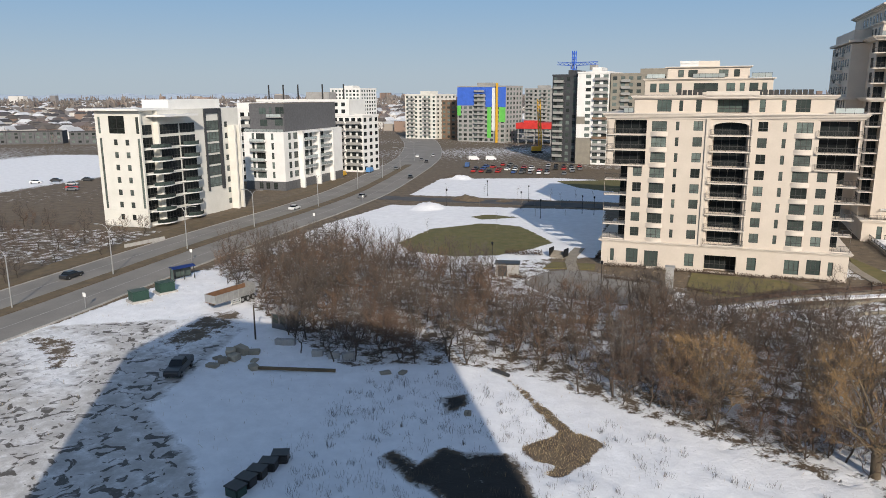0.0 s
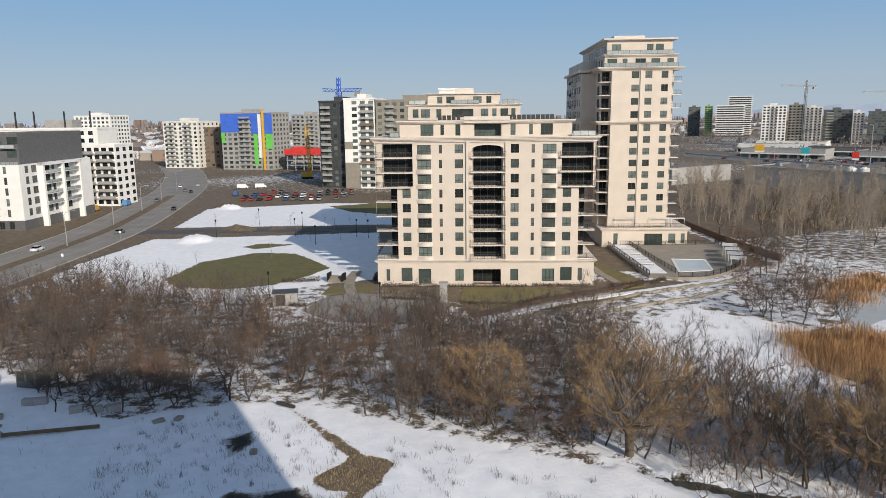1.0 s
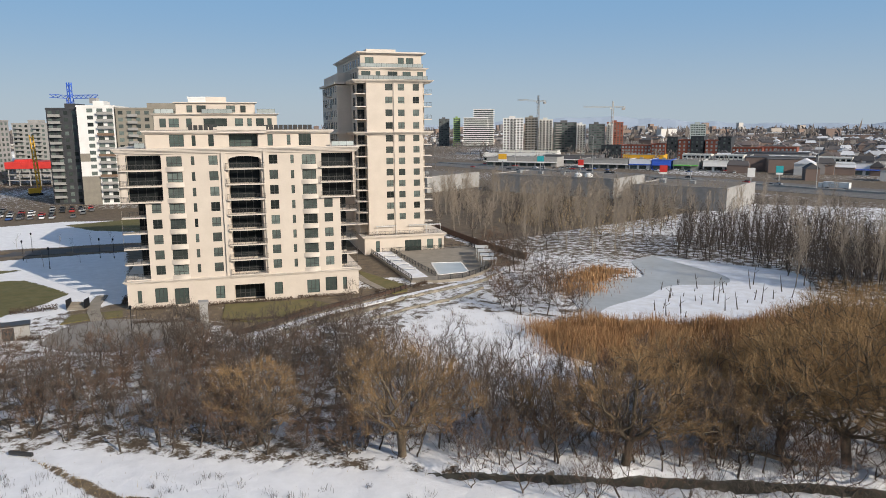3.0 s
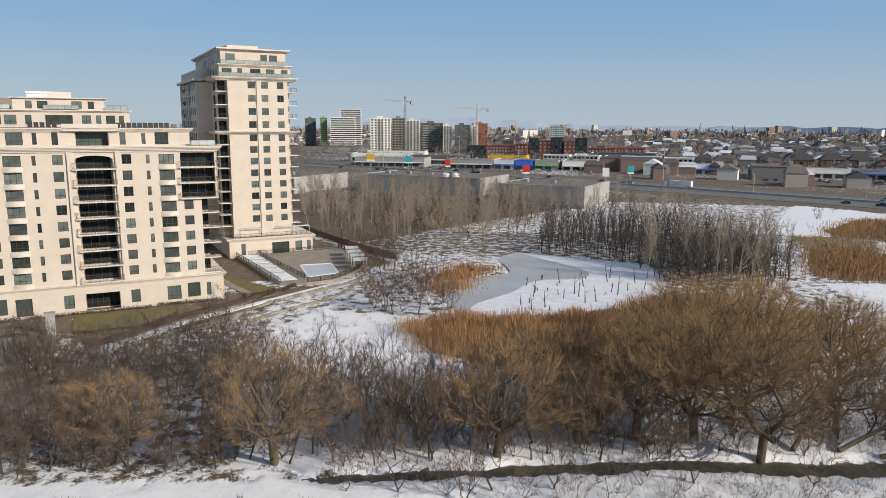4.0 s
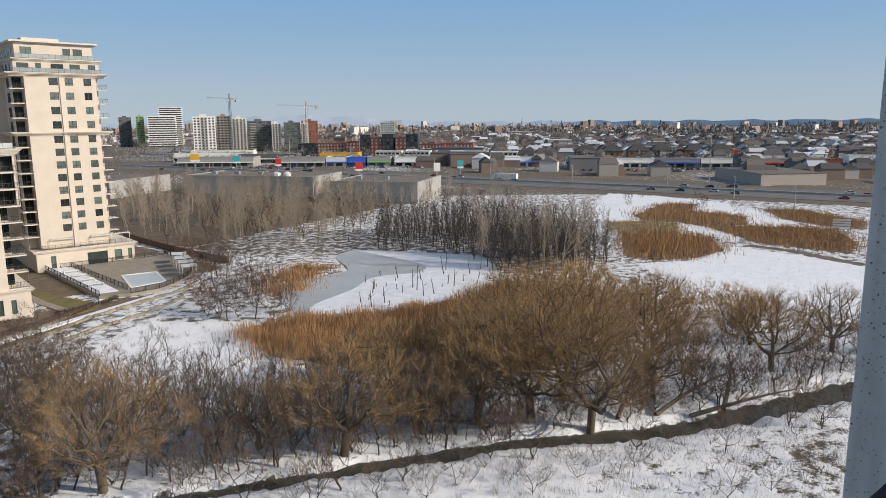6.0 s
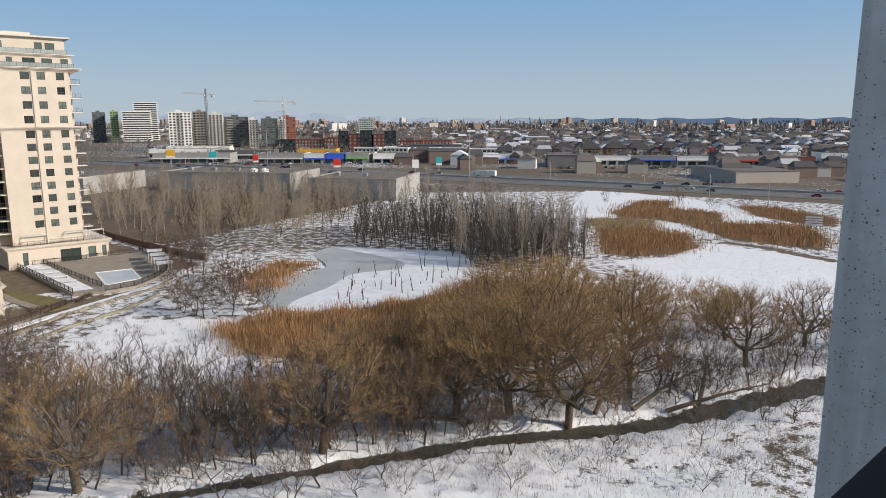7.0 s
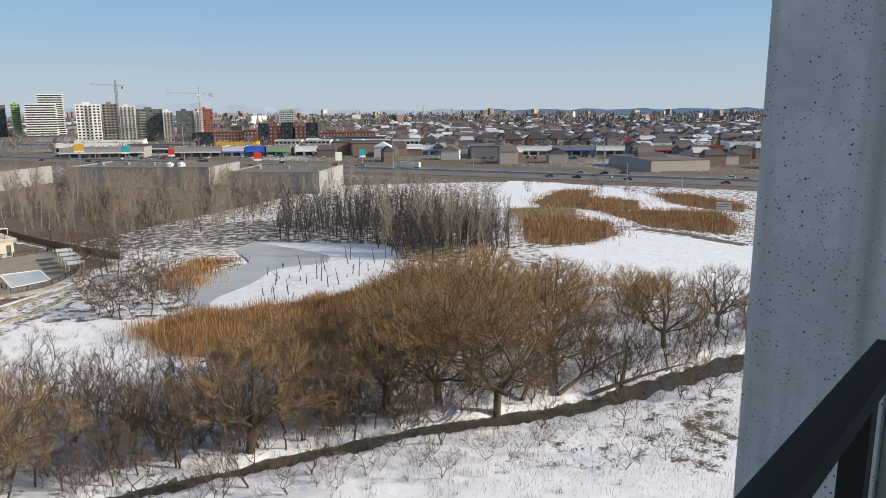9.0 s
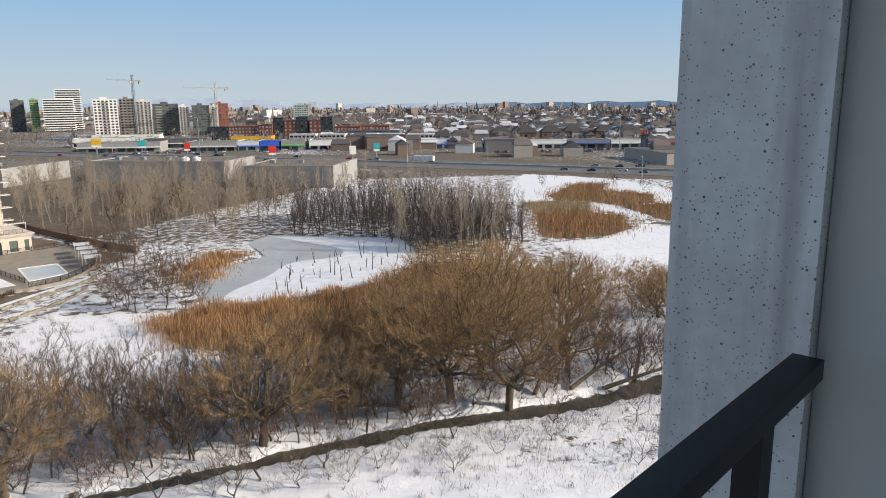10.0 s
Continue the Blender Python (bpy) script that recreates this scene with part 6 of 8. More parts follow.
def grove(kinds, poly, count, gap, seed, lo, hi, name, label):
    """A wood too thick to tell its trees apart, as one sheet of stems and twigs."""
    pts, rng = scatter(poly, count, gap, seed)
    Vs, Fs, Is, mats, base = [], [], [], [], 0
    for x, y in pts:
        kind = kinds[int(rng.integers(len(kinds)))]
        v = tree_variant(kind, int(rng.integers(3)))
        s, a, z = rng.uniform(lo, hi), rng.uniform(0, math.tau), height_at(x, y)
        rot = np.array([[math.cos(a), -math.sin(a), 0], [math.sin(a), math.cos(a), 0], [0, 0, 1]])
        for (V, F), m in ((v[2], v[4]), (v[3], v[5])):
            if m not in mats:
                mats.append(m)
            Vs.append(V @ rot.T * s + np.array([x, y, z]))
            Fs.append(F + base)
            Is.append(np.full(len(F), mats.index(m)))
            base += len(V)
    me = quad_mesh(name, np.concatenate(Vs), np.concatenate(Fs), mats, np.concatenate(Is))
    tagged(new(name, me), label, "trees", kind="stuff")


WILLOWS = [(39.6, 58.4, 1.0), (63.6, 44.6, 1.12), (18.8, 67.9, 0.98), (61.0, 51.0, 1.15), (56.5, 55.5, 1.0), (68, 52, 1.2), (75, 56, 1.15), (84, 50, 1.0), (97, 38.5, 0.92), (94, 55, 0.9), (72, 64, 1.1), (82, 62, 1.12),
           (92, 66, 1.0), (64, 62, 0.95), (84, 74, 1.0), (96, 76, 0.9), (106, 62, 0.75), (52, 66, 0.85), (77, 45, 0.8), (107, 46, 0.7), (34, 66, 0.62), (5, 76, 0.75), (49, 56.5, 0.7), (112, 36, 0.8)]
for k, (x, y, size) in enumerate(WILLOWS):
    tree("willow", k % 4, x, y, size * 1.12, 67 * k, "willows along the creek")
plant(["slim", "slim", "rust", "slim"], THICKET, 170, 2.9, 5, 0.7, 1.25, "trees of the thicket")
grove(["slim", "rust", "slim"], THICKET, 260, 1.7, 35, 0.6, 1.1, "thicket_trees", "slender bare trees crowded in the thicket")
grove(["shrub", "rust"], THICKET, 330, 1.5, 6, 0.6, 1.25, "thicket_undergrowth", "bare tangled shrubs under the thicket trees")
grove(["pole"], [(114, 150), (131, 130), (126, 112), (136, 94), (152, 102), (178, 159), (134, 176)], 430, 1.4, 7, 0.7, 1.1, "swamp_grove", "dense grove of slender dark bare trees beside the pond")
grove(["slim", "poplar"], [(116, 114), (130, 94), (152, 100), (150, 118), (128, 128)], 60, 2.2, 17, 0.9, 1.25, "alder_grove", "bare greyish trees at the end of the pond")
grove(["poplar", "poplar", "slim"], [(74, 227), (81, 192), (86, 176), (102, 157), (132, 176), (175, 230), (150, 300), (101, 305)], 195, 2.9, 8, 0.75, 1.2, "poplar_grove", "open grove of tall pale bare poplars")
grove(["poplar", "slim"], [(178, 160), (235, 200), (222, 222), (180, 258), (150, 300), (140, 190)], 105, 3.3, 9, 0.65, 1.05, "poplar_grove", "open grove of pale bare poplars before the warehouses")
grove(["bush"], [(58, 70), (68, 60), (86, 54), (112, 46), (126, 52), (120, 66), (108, 84), (98, 90), (84, 84), (66, 76)], 62, 2.9, 18, 0.7, 1.3, "willow_scrub", "dense ochre willow scrub under the big willows")
plant(["slim", "rust", "rust"], [(53, 130), (52, 112), (61, 109), (66, 112), (77, 137), (74, 150), (84, 172), (78, 195), (73, 180), (64, 150)], 70, 2.0, 10, 0.6, 1.0, "shrubs beside the pond")
grove(["rust", "slim"], [(-190, 95), (-117, 88), (-117, 122), (-123, 147), (-150, 149), (-190, 150)], 90, 2.6, 11, 0.6, 0.95, "boulevard_thicket", "brown bare thicket beyond the boulevard")
plant(["shrub", "shrub", "rust"], [(20, 62), (34, 56), (60, 45), (84, 32), (110, 24), (108, 20), (80, 27), (52, 38), (30, 52)], 70, 1.9, 12, 0.5, 1.25, "shrubs on the creek bank")
plant(["shrub", "rust"], [(64, 48), (86, 37), (110, 29), (130, 40), (118, 56), (96, 48), (74, 54)], 40, 2.4, 13, 0.6, 1.1, "shrubs on the creek bank")
plant(["slim", "shrub"], [(-63, 100), (-50, 85), (-47, 78), (-38, 78), (-30, 83), (-30, 100), (-60, 115)], 34, 2.6, 14, 0.6, 0.95, "trees of the thicket")
grove(["shrub", "rust", "shrub"], [(16, 72), (36, 60), (58, 50), (76, 41), (96, 33), (122, 26), (130, 38), (112, 50), (88, 54), (66, 62), (50, 74), (34, 84), (20, 86)], 100, 1.9, 28, 0.6, 1.15, "bank_scrub", "dense grey-brown scrub along the far creek bank")
FAR_BANK = [(x + 1.0, y + 1.6) for x, y in CREEK[1:]] + [(x + 3.4, y + 5.4) for x, y in CREEK[:0:-1]]
grove(["shrub", "rust", "shrub", "slim"], FAR_BANK, 170, 1.0, 29, 0.6, 1.15, "creek_scrub", "tangled bare scrub hanging over the creek")
plant(["rust", "shrub"], [(230, 150), (285, 190), (300, 130), (280, 95), (262, 110)], 16, 6, 15, 0.6, 1.1, "bushes beside the motorway")
for x, y in ((-58, 165), (-43, 176), (-37, 197), (-56, 208), (-49, 229), (-38, 228), (-30, 229), (-25, 232), (-74, 230), (-61, 232), (-33, 216), (-29, 200), (-42, 204)):
    tree("young", int(abs(x)) % 4, x, y, 1.0, x * 37, "young trees of the park")


def fallen_tree(x, y, rz, length, rise, seed):
    """A trunk leaning low over the creek, with bare limbs."""
    rng = np.random.default_rng(seed)
    ob = empty("fallen_tree", T(x, y, height_at(x, y), rz), "dead willow trunk leaning low over the creek", "fallen tree", "fallen willows")
    pts = [np.array((length * u, 0.5 * math.sin(2.2 * u + seed), 0.15 + rise * math.sin(1.5 * u))) for u in np.linspace(0, 1, 8)]
    part("trunk", quad_mesh("trunk", *tube_arrays([(a, b, 0.30 * (1 - 0.11 * k), 0.30 * (1 - 0.11 * (k + 1))) for k, (a, b) in enumerate(zip(pts, pts[1:]))], 7), [WILLOWBARK]), None, ob)
    segs = []
    for _ in range(26):
        k = int(rng.integers(2, 7))
        p = pts[k]
        d = np.array((rng.uniform(0.2, 1.0), rng.normal(0, 0.7), rng.uniform(-0.1, 0.9)))
        d /= np.linalg.norm(d)
        r, l = 0.075 * rng.uniform(0.5, 1), rng.uniform(1.2, 3.4)
        for _ in range(3):
            q = p + d * l / 3
            segs.append((p, q, r, r * 0.65))
            for _ in range(5):
                e = d + rng.normal(0, 0.5, 3)
                segs.append((q, q + e * rng.uniform(0.4, 1.1), r * 0.3, 0.006))
            p, r = q, r * 0.65
            d = d + rng.normal(0, 0.22, 3)
            d /= np.linalg.norm(d)
    part("crown", quad_mesh("crown", *tube_arrays(segs, 3), [BARK]), None, ob)


for k, (x, y, rz, l, h) in enumerate(((72, 41, -12, 12, 3.2), (75, 38.6, -28, 14, 2.0), (80, 37.5, 20, 11, 2.6), (68, 44.5, 12, 9, 2.8), (56, 52.5, 150, 8, 1.6))):
    fallen_tree(x, y, rz, l, h, 90 + k)
for k, (x, y, size) in enumerate(((47.9, 39.8, 1.5), (60.4, 27.1, 1.35), (41.7, 48.8, 1.0), (33.4, 53.7, 1.1), (72.3, 25.2, 0.9), (62.9, 34.8, 0.6), (43.8, 45.8, 1.2), (31.5, 56.5, 0.9), (61.4, 36.3, 0.7), (64.5, 24.8, 1.0))):
    tree("shrub", k % 4, x, y, size, 50 * k, "tall shrubs on the snowy bank")


def blades(polys, counts, h0, h1, width, seed, material, name, label, bend=0.25, soft=0.0):
    """Dry stems as slim bent blades, each leaning its own way."""
    rng = np.random.default_rng(seed)
    Vs, Fs, base = [], [], 0
    for poly, count in zip(polys, counts):
        xs, ys = [p[0] for p in poly], [p[1] for p in poly]
        X = rng.uniform(min(xs), max(xs), count * 4)
        Y = rng.uniform(min(ys), max(ys), count * 4)
        keep = inside(X, Y, poly)
        X, Y = X[keep][:count], Y[keep][:count]
        X, Y = X + rng.normal(0, soft, len(X)), Y + rng.normal(0, soft, len(X))
        n = len(X)
        Z = ground_height(X, Y)
        clump = 0.75 + 0.35 * np.sin(X * 0.5 + 2 * np.sin(Y * 0.3)) * np.sin(Y * 0.6)
        H = rng.uniform(h0, h1, n) * np.clip(clump, 0.5, 1.2)
        az = rng.uniform(0, math.tau, n)
        w = width * rng.uniform(0.6, 1.3, n)
        lx, ly = rng.normal(0, bend, n) * H, rng.normal(0, bend, n) * H
        cx, cy = np.cos(az) * w, np.sin(az) * w
        V = np.stack([np.stack([X - cx, Y - cy, Z - 0.05], -1), np.stack([X + cx, Y + cy, Z - 0.05], -1),
                      np.stack([X + cx * 0.8 + lx * 0.35, Y + cy * 0.8 + ly * 0.35, Z + H * 0.65], -1), np.stack([X - cx * 0.8 + lx * 0.35, Y - cy * 0.8 + ly * 0.35, Z + H * 0.65], -1),
                      np.stack([X + lx, Y + ly, Z + H], -1)], 1).reshape(-1, 3)
        i = base + np.arange(n) * 5
        Vs.append(V)
        Fs.append(np.stack([i, i + 1, i + 2, i + 3], -1))
        Fs.append(np.stack([i + 3, i + 2, i + 4, i + 4], -1))
        base += n * 5
    V = np.concatenate(Vs)
    faces = [tuple(f) if f[2] != f[3] else tuple(f[:3]) for f in np.concatenate(Fs).tolist()]
    me = bpy.data.meshes.new(name)
    me.from_pydata(V.tolist(), [], faces)
    me.materials.append(material)
    return tagged(new(name, me), label, name.replace("_", " "), kind="stuff")


blades([REEDS], [62000], 1.6, 2.9, 0.026, 21, REED, "reed_bed", "dense bed of dry rust-brown reeds beside the frozen pond", 0.14, 1.6)
blades([*REEDS_FAR, REEDS_POND], [9000, 8000, 9000, 5000, 3000], 1.0, 2.0, 0.05, 22, REED, "far_reeds", "patches of dry brown reeds on the marsh", 0.15, 3.0)
blades([TAN_MARSH], [5000], 0.5, 1.3, 0.05, 26, STRAW, "marsh_grass", "flattened tan grass of the marsh", 0.5, 3.0)
blades([FRONT, OPEN_SNOW, RIGHT_FIELD, [(40, 50), (100, 24), (110, 12), (60, 16)]], [2600, 900, 700, 6000], 0.3, 0.8, 0.012, 23, STRAW, "dry_grass", "thin dry grass stems poking through the snow", 0.4)
blades([MUD_B, [(70, 24), (110, 24), (110, 10), (80, 10)], GARDEN], [2500, 3000, 1500], 0.15, 0.4, 0.02, 24, STRAW, "dead_grass", "flattened dead grass on bare soil", 0.6)
blades([[(100, 232), (150, 300), (190, 262), (165, 215), (120, 190)]], [5000], 0.8, 1.6, 0.06, 25, STRAW, "meadow_grass", "tall tan grass between the poplars", 0.3)


def snag(x, y, h, lean):
    rng = np.random.default_rng(int(x * 91 + y * 13))
    ob = empty("dead_stump", T(x, y, -0.02), "dead broken tree stump standing in the pond ice", "tree stump", "stumps in the pond")
    top = (math.cos(lean) * h * 0.18, math.sin(lean) * h * 0.18, h)
    bm = bmesh.new()
    tube(bm, (0, 0, 0), top, 0.12, 0.04, 5)
    part("trunk", bm, BARK, ob)
    bm = bmesh.new()
    p = Vector(top) * 0.6
    tube(bm, p, p + Vector((math.cos(lean + 2) * h * 0.25, math.sin(lean + 2) * h * 0.25, h * 0.2)), 0.05, 0.02, 4)
    part("limb", bm, BARK, ob)


rng = np.random.default_rng(31)
for x, y in scatter([(76, 104), (84, 118), (100, 130), (112, 122), (113, 108), (97, 100)], 34, 2.0, 32)[0]:
    snag(x, y, float(rng.choice([0.8, 1.2, 2.0, 3.4, 4.2])), float(rng.uniform(0, 6.28)))


def tufts(poly, count, seed, name, label):
    """Clumps of dead weeds standing out of the snow."""
    rng = np.random.default_rng(seed)
    segs = []
    for x, y in scatter(poly, count, 0.9, seed)[0]:
        z = height_at(x, y)
        r = rng.uniform(0.15, 0.5)
        for _ in range(int(rng.integers(6, 22))):
            p = np.array((x + rng.normal(0, r), y + rng.normal(0, r), z - 0.05))
            segs.append((p, p + np.array((rng.normal(0, 0.15), rng.normal(0, 0.15), rng.uniform(0.25, 0.75))), 0.012, 0.008))
    tagged(new(name, quad_mesh(name, *tube_arrays(segs, 3), [TWIG])), label, "weeds", kind="stuff")


tufts([(-34, 50), (-36, 78), (-27, 80), (-14, 75), (-8, 68), (-4, 50), (-20, 44)], 230, 61, "snow_weeds", "clumps of dead weeds standing in the snow")
tufts([(-8, 74), (20, 60), (50, 44), (90, 28), (100, 14), (20, 36), (-6, 50)], 260, 62, "bank_weeds", "dead weeds on the snowy creek bank")
tufts(OPEN_SNOW, 110, 63, "meadow_weeds", "dead weeds on the snowy meadow")


# ---- garden, terrace and walls of the cream blocks ----
def flat(name, pts, z, material, label, category, thick=0.4, kind="structure"):
    bm = bmesh.new()
    prism(bm, pts, z - thick, z)
    bmesh.ops.recalc_face_normals(bm, faces=bm.faces)
    return tagged(new(name, mesh_of(bm, name, material)), label, category, kind=kind)


PAVING = mat("beige_paving", (0.30, 0.265, 0.215), (0.235, 0.205, 0.165), 0.6, 0.9, 0.2)
DRYLAWN = mat("dry_lawn", (0.17, 0.135, 0.052), (0.115, 0.105, 0.035), 0.4, 0.95, 0.4)
HEDGE = mat("brown_hedge", (0.105, 0.07, 0.048), (0.07, 0.048, 0.034), 2.0, 0.95, 0.8)
RUSTWALL = mat("rusty_wall", (0.12, 0.07, 0.05), (0.085, 0.052, 0.038), 0.8, 0.9, 0.2)
flat("driveway", [tuple(p) for p in smooth_line([(-25, 124.5), (-23.5, 133), (-17.7, 137), (-9, 135), (-1.5, 133), (1, 126.5), (-2, 119), (-12, 117), (-20, 119), (-25, 124.5)], 2)[:-1]][::-1], 0.06, ASPHALT, "grey asphalt turning circle before the entrance", "driveway")
flat("garden_lawn", [(4, 141.5), (20, 140), (24, 134), (18, 127.5), (8, 126.5), (3, 131)], 0.07, DRYLAWN, "dry brown and green lawn before the block", "lawn")
flat("garden_lawn_b", [(35.5, 165), (41.5, 146), (40.5, 140.5), (36.8, 139), (34.5, 156)][::-1], 0.07, DRYLAWN, "dry brown lawn beside the block", "lawn")
flat("garden_lawn_c", [(-24, 136.8), (-23, 143), (-14.5, 143.5), (-14, 138.5), (-19, 138.5)][::-1], 0.07, DRYLAWN, "tan dry lawn beside the driveway", "lawn")
structure("garden_path", strip([(-19.5, 158), (-20, 150), (-19.5, 144), (-18, 137)], -1.1, 1.1, 0.09), PAVING, "beige paved garden path", "path")
structure("garden_path_b", strip([(33.5, 164), (34.4, 152), (35, 139), (20, 129.8), (8, 121.5)], -0.9, 0.9, 0.10), PAVING, "beige paved path round the block", "path")
structure("snow_ledge", strip([(4, 116.5), (10, 121), (20.5, 128.2), (36, 136), (52, 143.5), (62, 148.5), (69.5, 157)], 0.2, 1.6, 0.18, 0.6), SNOW, "snow-covered ledge above the stone wall", "ledge")
structure("rusty_wall", strip([(5, 119.6), (10, 122.6), (20.5, 130.3), (34, 138), (41, 143)], -0.15, 0.15, 0.75, 0.9), RUSTWALL, "low dark brown garden wall", "wall")
structure("rusty_wall_b", strip([(75, 225), (75.5, 200), (77, 178), (79, 164)], -0.2, 0.2, 1.6, 1.8), RUSTWALL, "rust-brown garden wall beside the terrace", "wall")
structure("back_path", strip([(77, 225), (77.5, 200), (79.5, 178), (83, 160)], -1.3, 1.3, 0.08), SNOW, "snowy path behind the terrace", "path")
flat("terrace", [(43, 187), (43.6, 147.8), (49, 145.8), (55, 146.2), (61, 150.4), (67.4, 158.3), (71, 172), (72, 186)], 0.55, PAVING, "beige paved pool terrace", "terrace", 1.2)
flat("terrace_snow", [(43.6, 185), (44.0, 150), (48.0, 149.6), (48.6, 184)], 0.62, SNOW, "snow-covered strip of the terrace", "snow", 0.05)
POOLWATER = mat("frozen_pool", (0.42, 0.47, 0.48), (0.52, 0.56, 0.57), 0.2, 0.3)


def pool():
    t = empty("swimming_pool", T(0, 0, 0), "frozen rectangular swimming pool with a pale rim", "swimming pool")
    bm = bmesh.new()
    prism(bm, [(51, 151), (58.6, 152), (61, 163.6), (53.8, 165)], 0.50, 0.58)
    part("ice", bm, POOLWATER, t)
    q = [(51, 151), (58.6, 152), (61, 163.6), (53.8, 165), (51, 151)]
    for a, b in zip(q, q[1:]):
        part("rim", strip([a, b], -0.2, 0.2, 0.66, 0.2, 20), WHITE, t)


pool()
for k in range(4):
    t = empty("pergola", T(64.6 + k * 1.5, 153.5 + k * 5.4, 0.55, -22), "white slatted pergola beside the pool", "pergola", "pool pergolas")
    for x, y in ((-1.4, -1.4), (1.4, -1.4), (1.4, 1.4), (-1.4, 1.4)):
        part("post", boxes((x - 0.07, y - 0.07, 0, x + 0.07, y + 0.07, 2.4)), WFRAME, t)
    part("top", boxes((-1.7, -1.7, 2.4, 1.7, 1.7, 2.55)), WFRAME, t)
for k in range(4):
    t = empty("garden_bench", T(46 + 0.1 * k, 158 + k * 6, 0.6, 0), "white slatted frame half under the snow", "bench", "terrace frames")
    part("seat", boxes((-1.6, -0.5, 0.5, 1.6, 0.5, 0.6)), WFRAME, t)
    part("leg", boxes((-1.5, -0.4, 0, -1.4, 0.4, 0.5)), WFRAME, t)
    part("leg", boxes((1.4, -0.4, 0, 1.5, 0.4, 0.5)), WFRAME, t)


def fence(pts, z, h, label, material=BLACKMETAL, gap=2.2):
    t = empty("fence", T(0, 0, 0), label, "fence", "black garden fences")
    line = smooth_line(pts, gap)
    for p in line:
        part("post", boxes((p[0] - 0.05, p[1] - 0.05, z, p[0] + 0.05, p[1] + 0.05, z + h)), material, t)
    for k, zz in enumerate((z + 0.1, z + h - 0.12)):
        part("rail", strip(pts, -0.025, 0.025, zz + 0.06, 0.06, gap), material, t)
    bm = bmesh.new()
    for a, b in zip(line, line[1:]):
        n = max(2, int(np.linalg.norm(b - a) / 0.22))
        for i in range(1, n):
            p = a + (b - a) * i / n
            box(bm, p[0] - 0.014, p[1] - 0.014, z + 0.16, p[0] + 0.014, p[1] + 0.014, z + h - 0.12)
    tagged(part("picket_infill", bm, material, t), kind="stuff")


fence([(43.2, 186.8), (43.4, 168), (43.7, 148)], 0.55, 1.15, "black metal fence round the terrace")
fence([(48.9, 184.3), (49.2, 166), (49.8, 150)], 0.55, 1.15, "black metal fence across the terrace")
fence([(49.1, 146), (55, 146.4), (61, 150.6), (67.3, 158.5), (70.9, 172), (71.8, 185.8)], 0.55, 1.15, "black metal fence round the pool terrace")
fence([(44, 184.5), (58, 183.4), (71, 184)], 0.55, 1.15, "black metal fence before the podium")
fence([(5.5, 118.6), (10.2, 121.8), (20.7, 129.4), (35, 137.4), (42, 143.2)], 0.1, 1.1, "black metal fence along the stone wall")


def rock_mesh(n):
    rng = np.random.default_rng(70 + n)
    bm = bmesh.new()
    bmesh.ops.create_cube(bm, size=1.0)
    bmesh.ops.bevel(bm, geom=bm.edges[:], offset=0.13, segments=1, affect='EDGES')
    for v in bm.verts:
        v.co += Vector(rng.normal(0, 0.045, 3))
    return mesh_of(bm, "stone", ROCK)


ROCKS = [rock_mesh(n) for n in range(5)]


def stone_wall(pts, courses, z0, label, shift):
    t = empty("retaining_wall", T(0, 0, 0), label, "stone wall", kind="structure")
    rng = np.random.default_rng(int(shift * 10) + 3)
    for c in range(courses):
        line = smooth_line(pts, 1.15)
        for i, (p, q) in enumerate(zip(line, line[1:])):
            d = q - p
            a = math.degrees(math.atan2(d[1], d[0]))
            nrm = np.array((-d[1], d[0])) / np.linalg.norm(d)
            m = p + d * (0.5 + 0.25 * (c % 2)) + nrm * (0.32 * c + rng.normal(0, 0.08))
            s = T(m[0], m[1], z0 + 0.52 * c + rng.normal(0, 0.03), a + rng.normal(0, 5)) @ Matrix.Diagonal((rng.uniform(1.0, 1.3), rng.uniform(0.7, 0.9), rng.uniform(0.5, 0.62), 1))
            part("stone", ROCKS[int(rng.integers(5))], None, t, m=s)


stone_wall([(12, 117.6), (26, 125.2), (37, 133.2), (48.2, 138.8), (58, 143.2), (64, 148.6)], 2, -0.45, "dry wall of rough tan boulders below the garden", 1)
stone_wall([(28, 121.5), (38, 127), (47.2, 131), (56.2, 137.5)], 1, 0.0, "lower row of rough tan boulders", 2)


def hedge(x, y, w, d, h, rz, label="clipped leafless brown hedge beside the lawn"):
    rng = np.random.default_rng(int(abs(x * 7 + y)))
    V, F = [], []
    for _ in range(int(w * d * 110)):
        c = np.array((rng.uniform(0, w), rng.uniform(0, d), abs(rng.normal(0, h * 0.5)) % h))
        b = len(V)
        for q in rng.normal(0, 0.09, (3, 3)):
            V.append(tuple(c + q))
        F.append((b, b + 1, b + 2))
    tagged(new("hedge", raw_mesh("hedge", V, F, HEDGE)), label, "hedge", "garden hedges").matrix_basis = T(x, y, 0.05, rz)


for x, y, w, d, h, rz in ((-12.5, 142.2, 8, 1.0, 0.7, 0), (-3, 142.0, 20, 0.8, 0.6, -3), (18, 141.5, 12, 0.8, 0.6, -3), (14, 127.5, 8, 0.9, 0.6, 38), (3, 128.5, 10, 0.9, 0.5, -8), (-12, 132.5, 9, 1.2, 0.6, -12), (-15, 148, 1, 6, 0.8, 0), (-34, 147, 8, 1.6, 1.1, 8), (-29, 128.0, 4, 1.4, 0.7, -20), (43, 142.6, 5, 1, 0.7, 40), (34, 141, 5, 0.9, 0.7, 10)):
    hedge(x, y, w, d, h, rz)


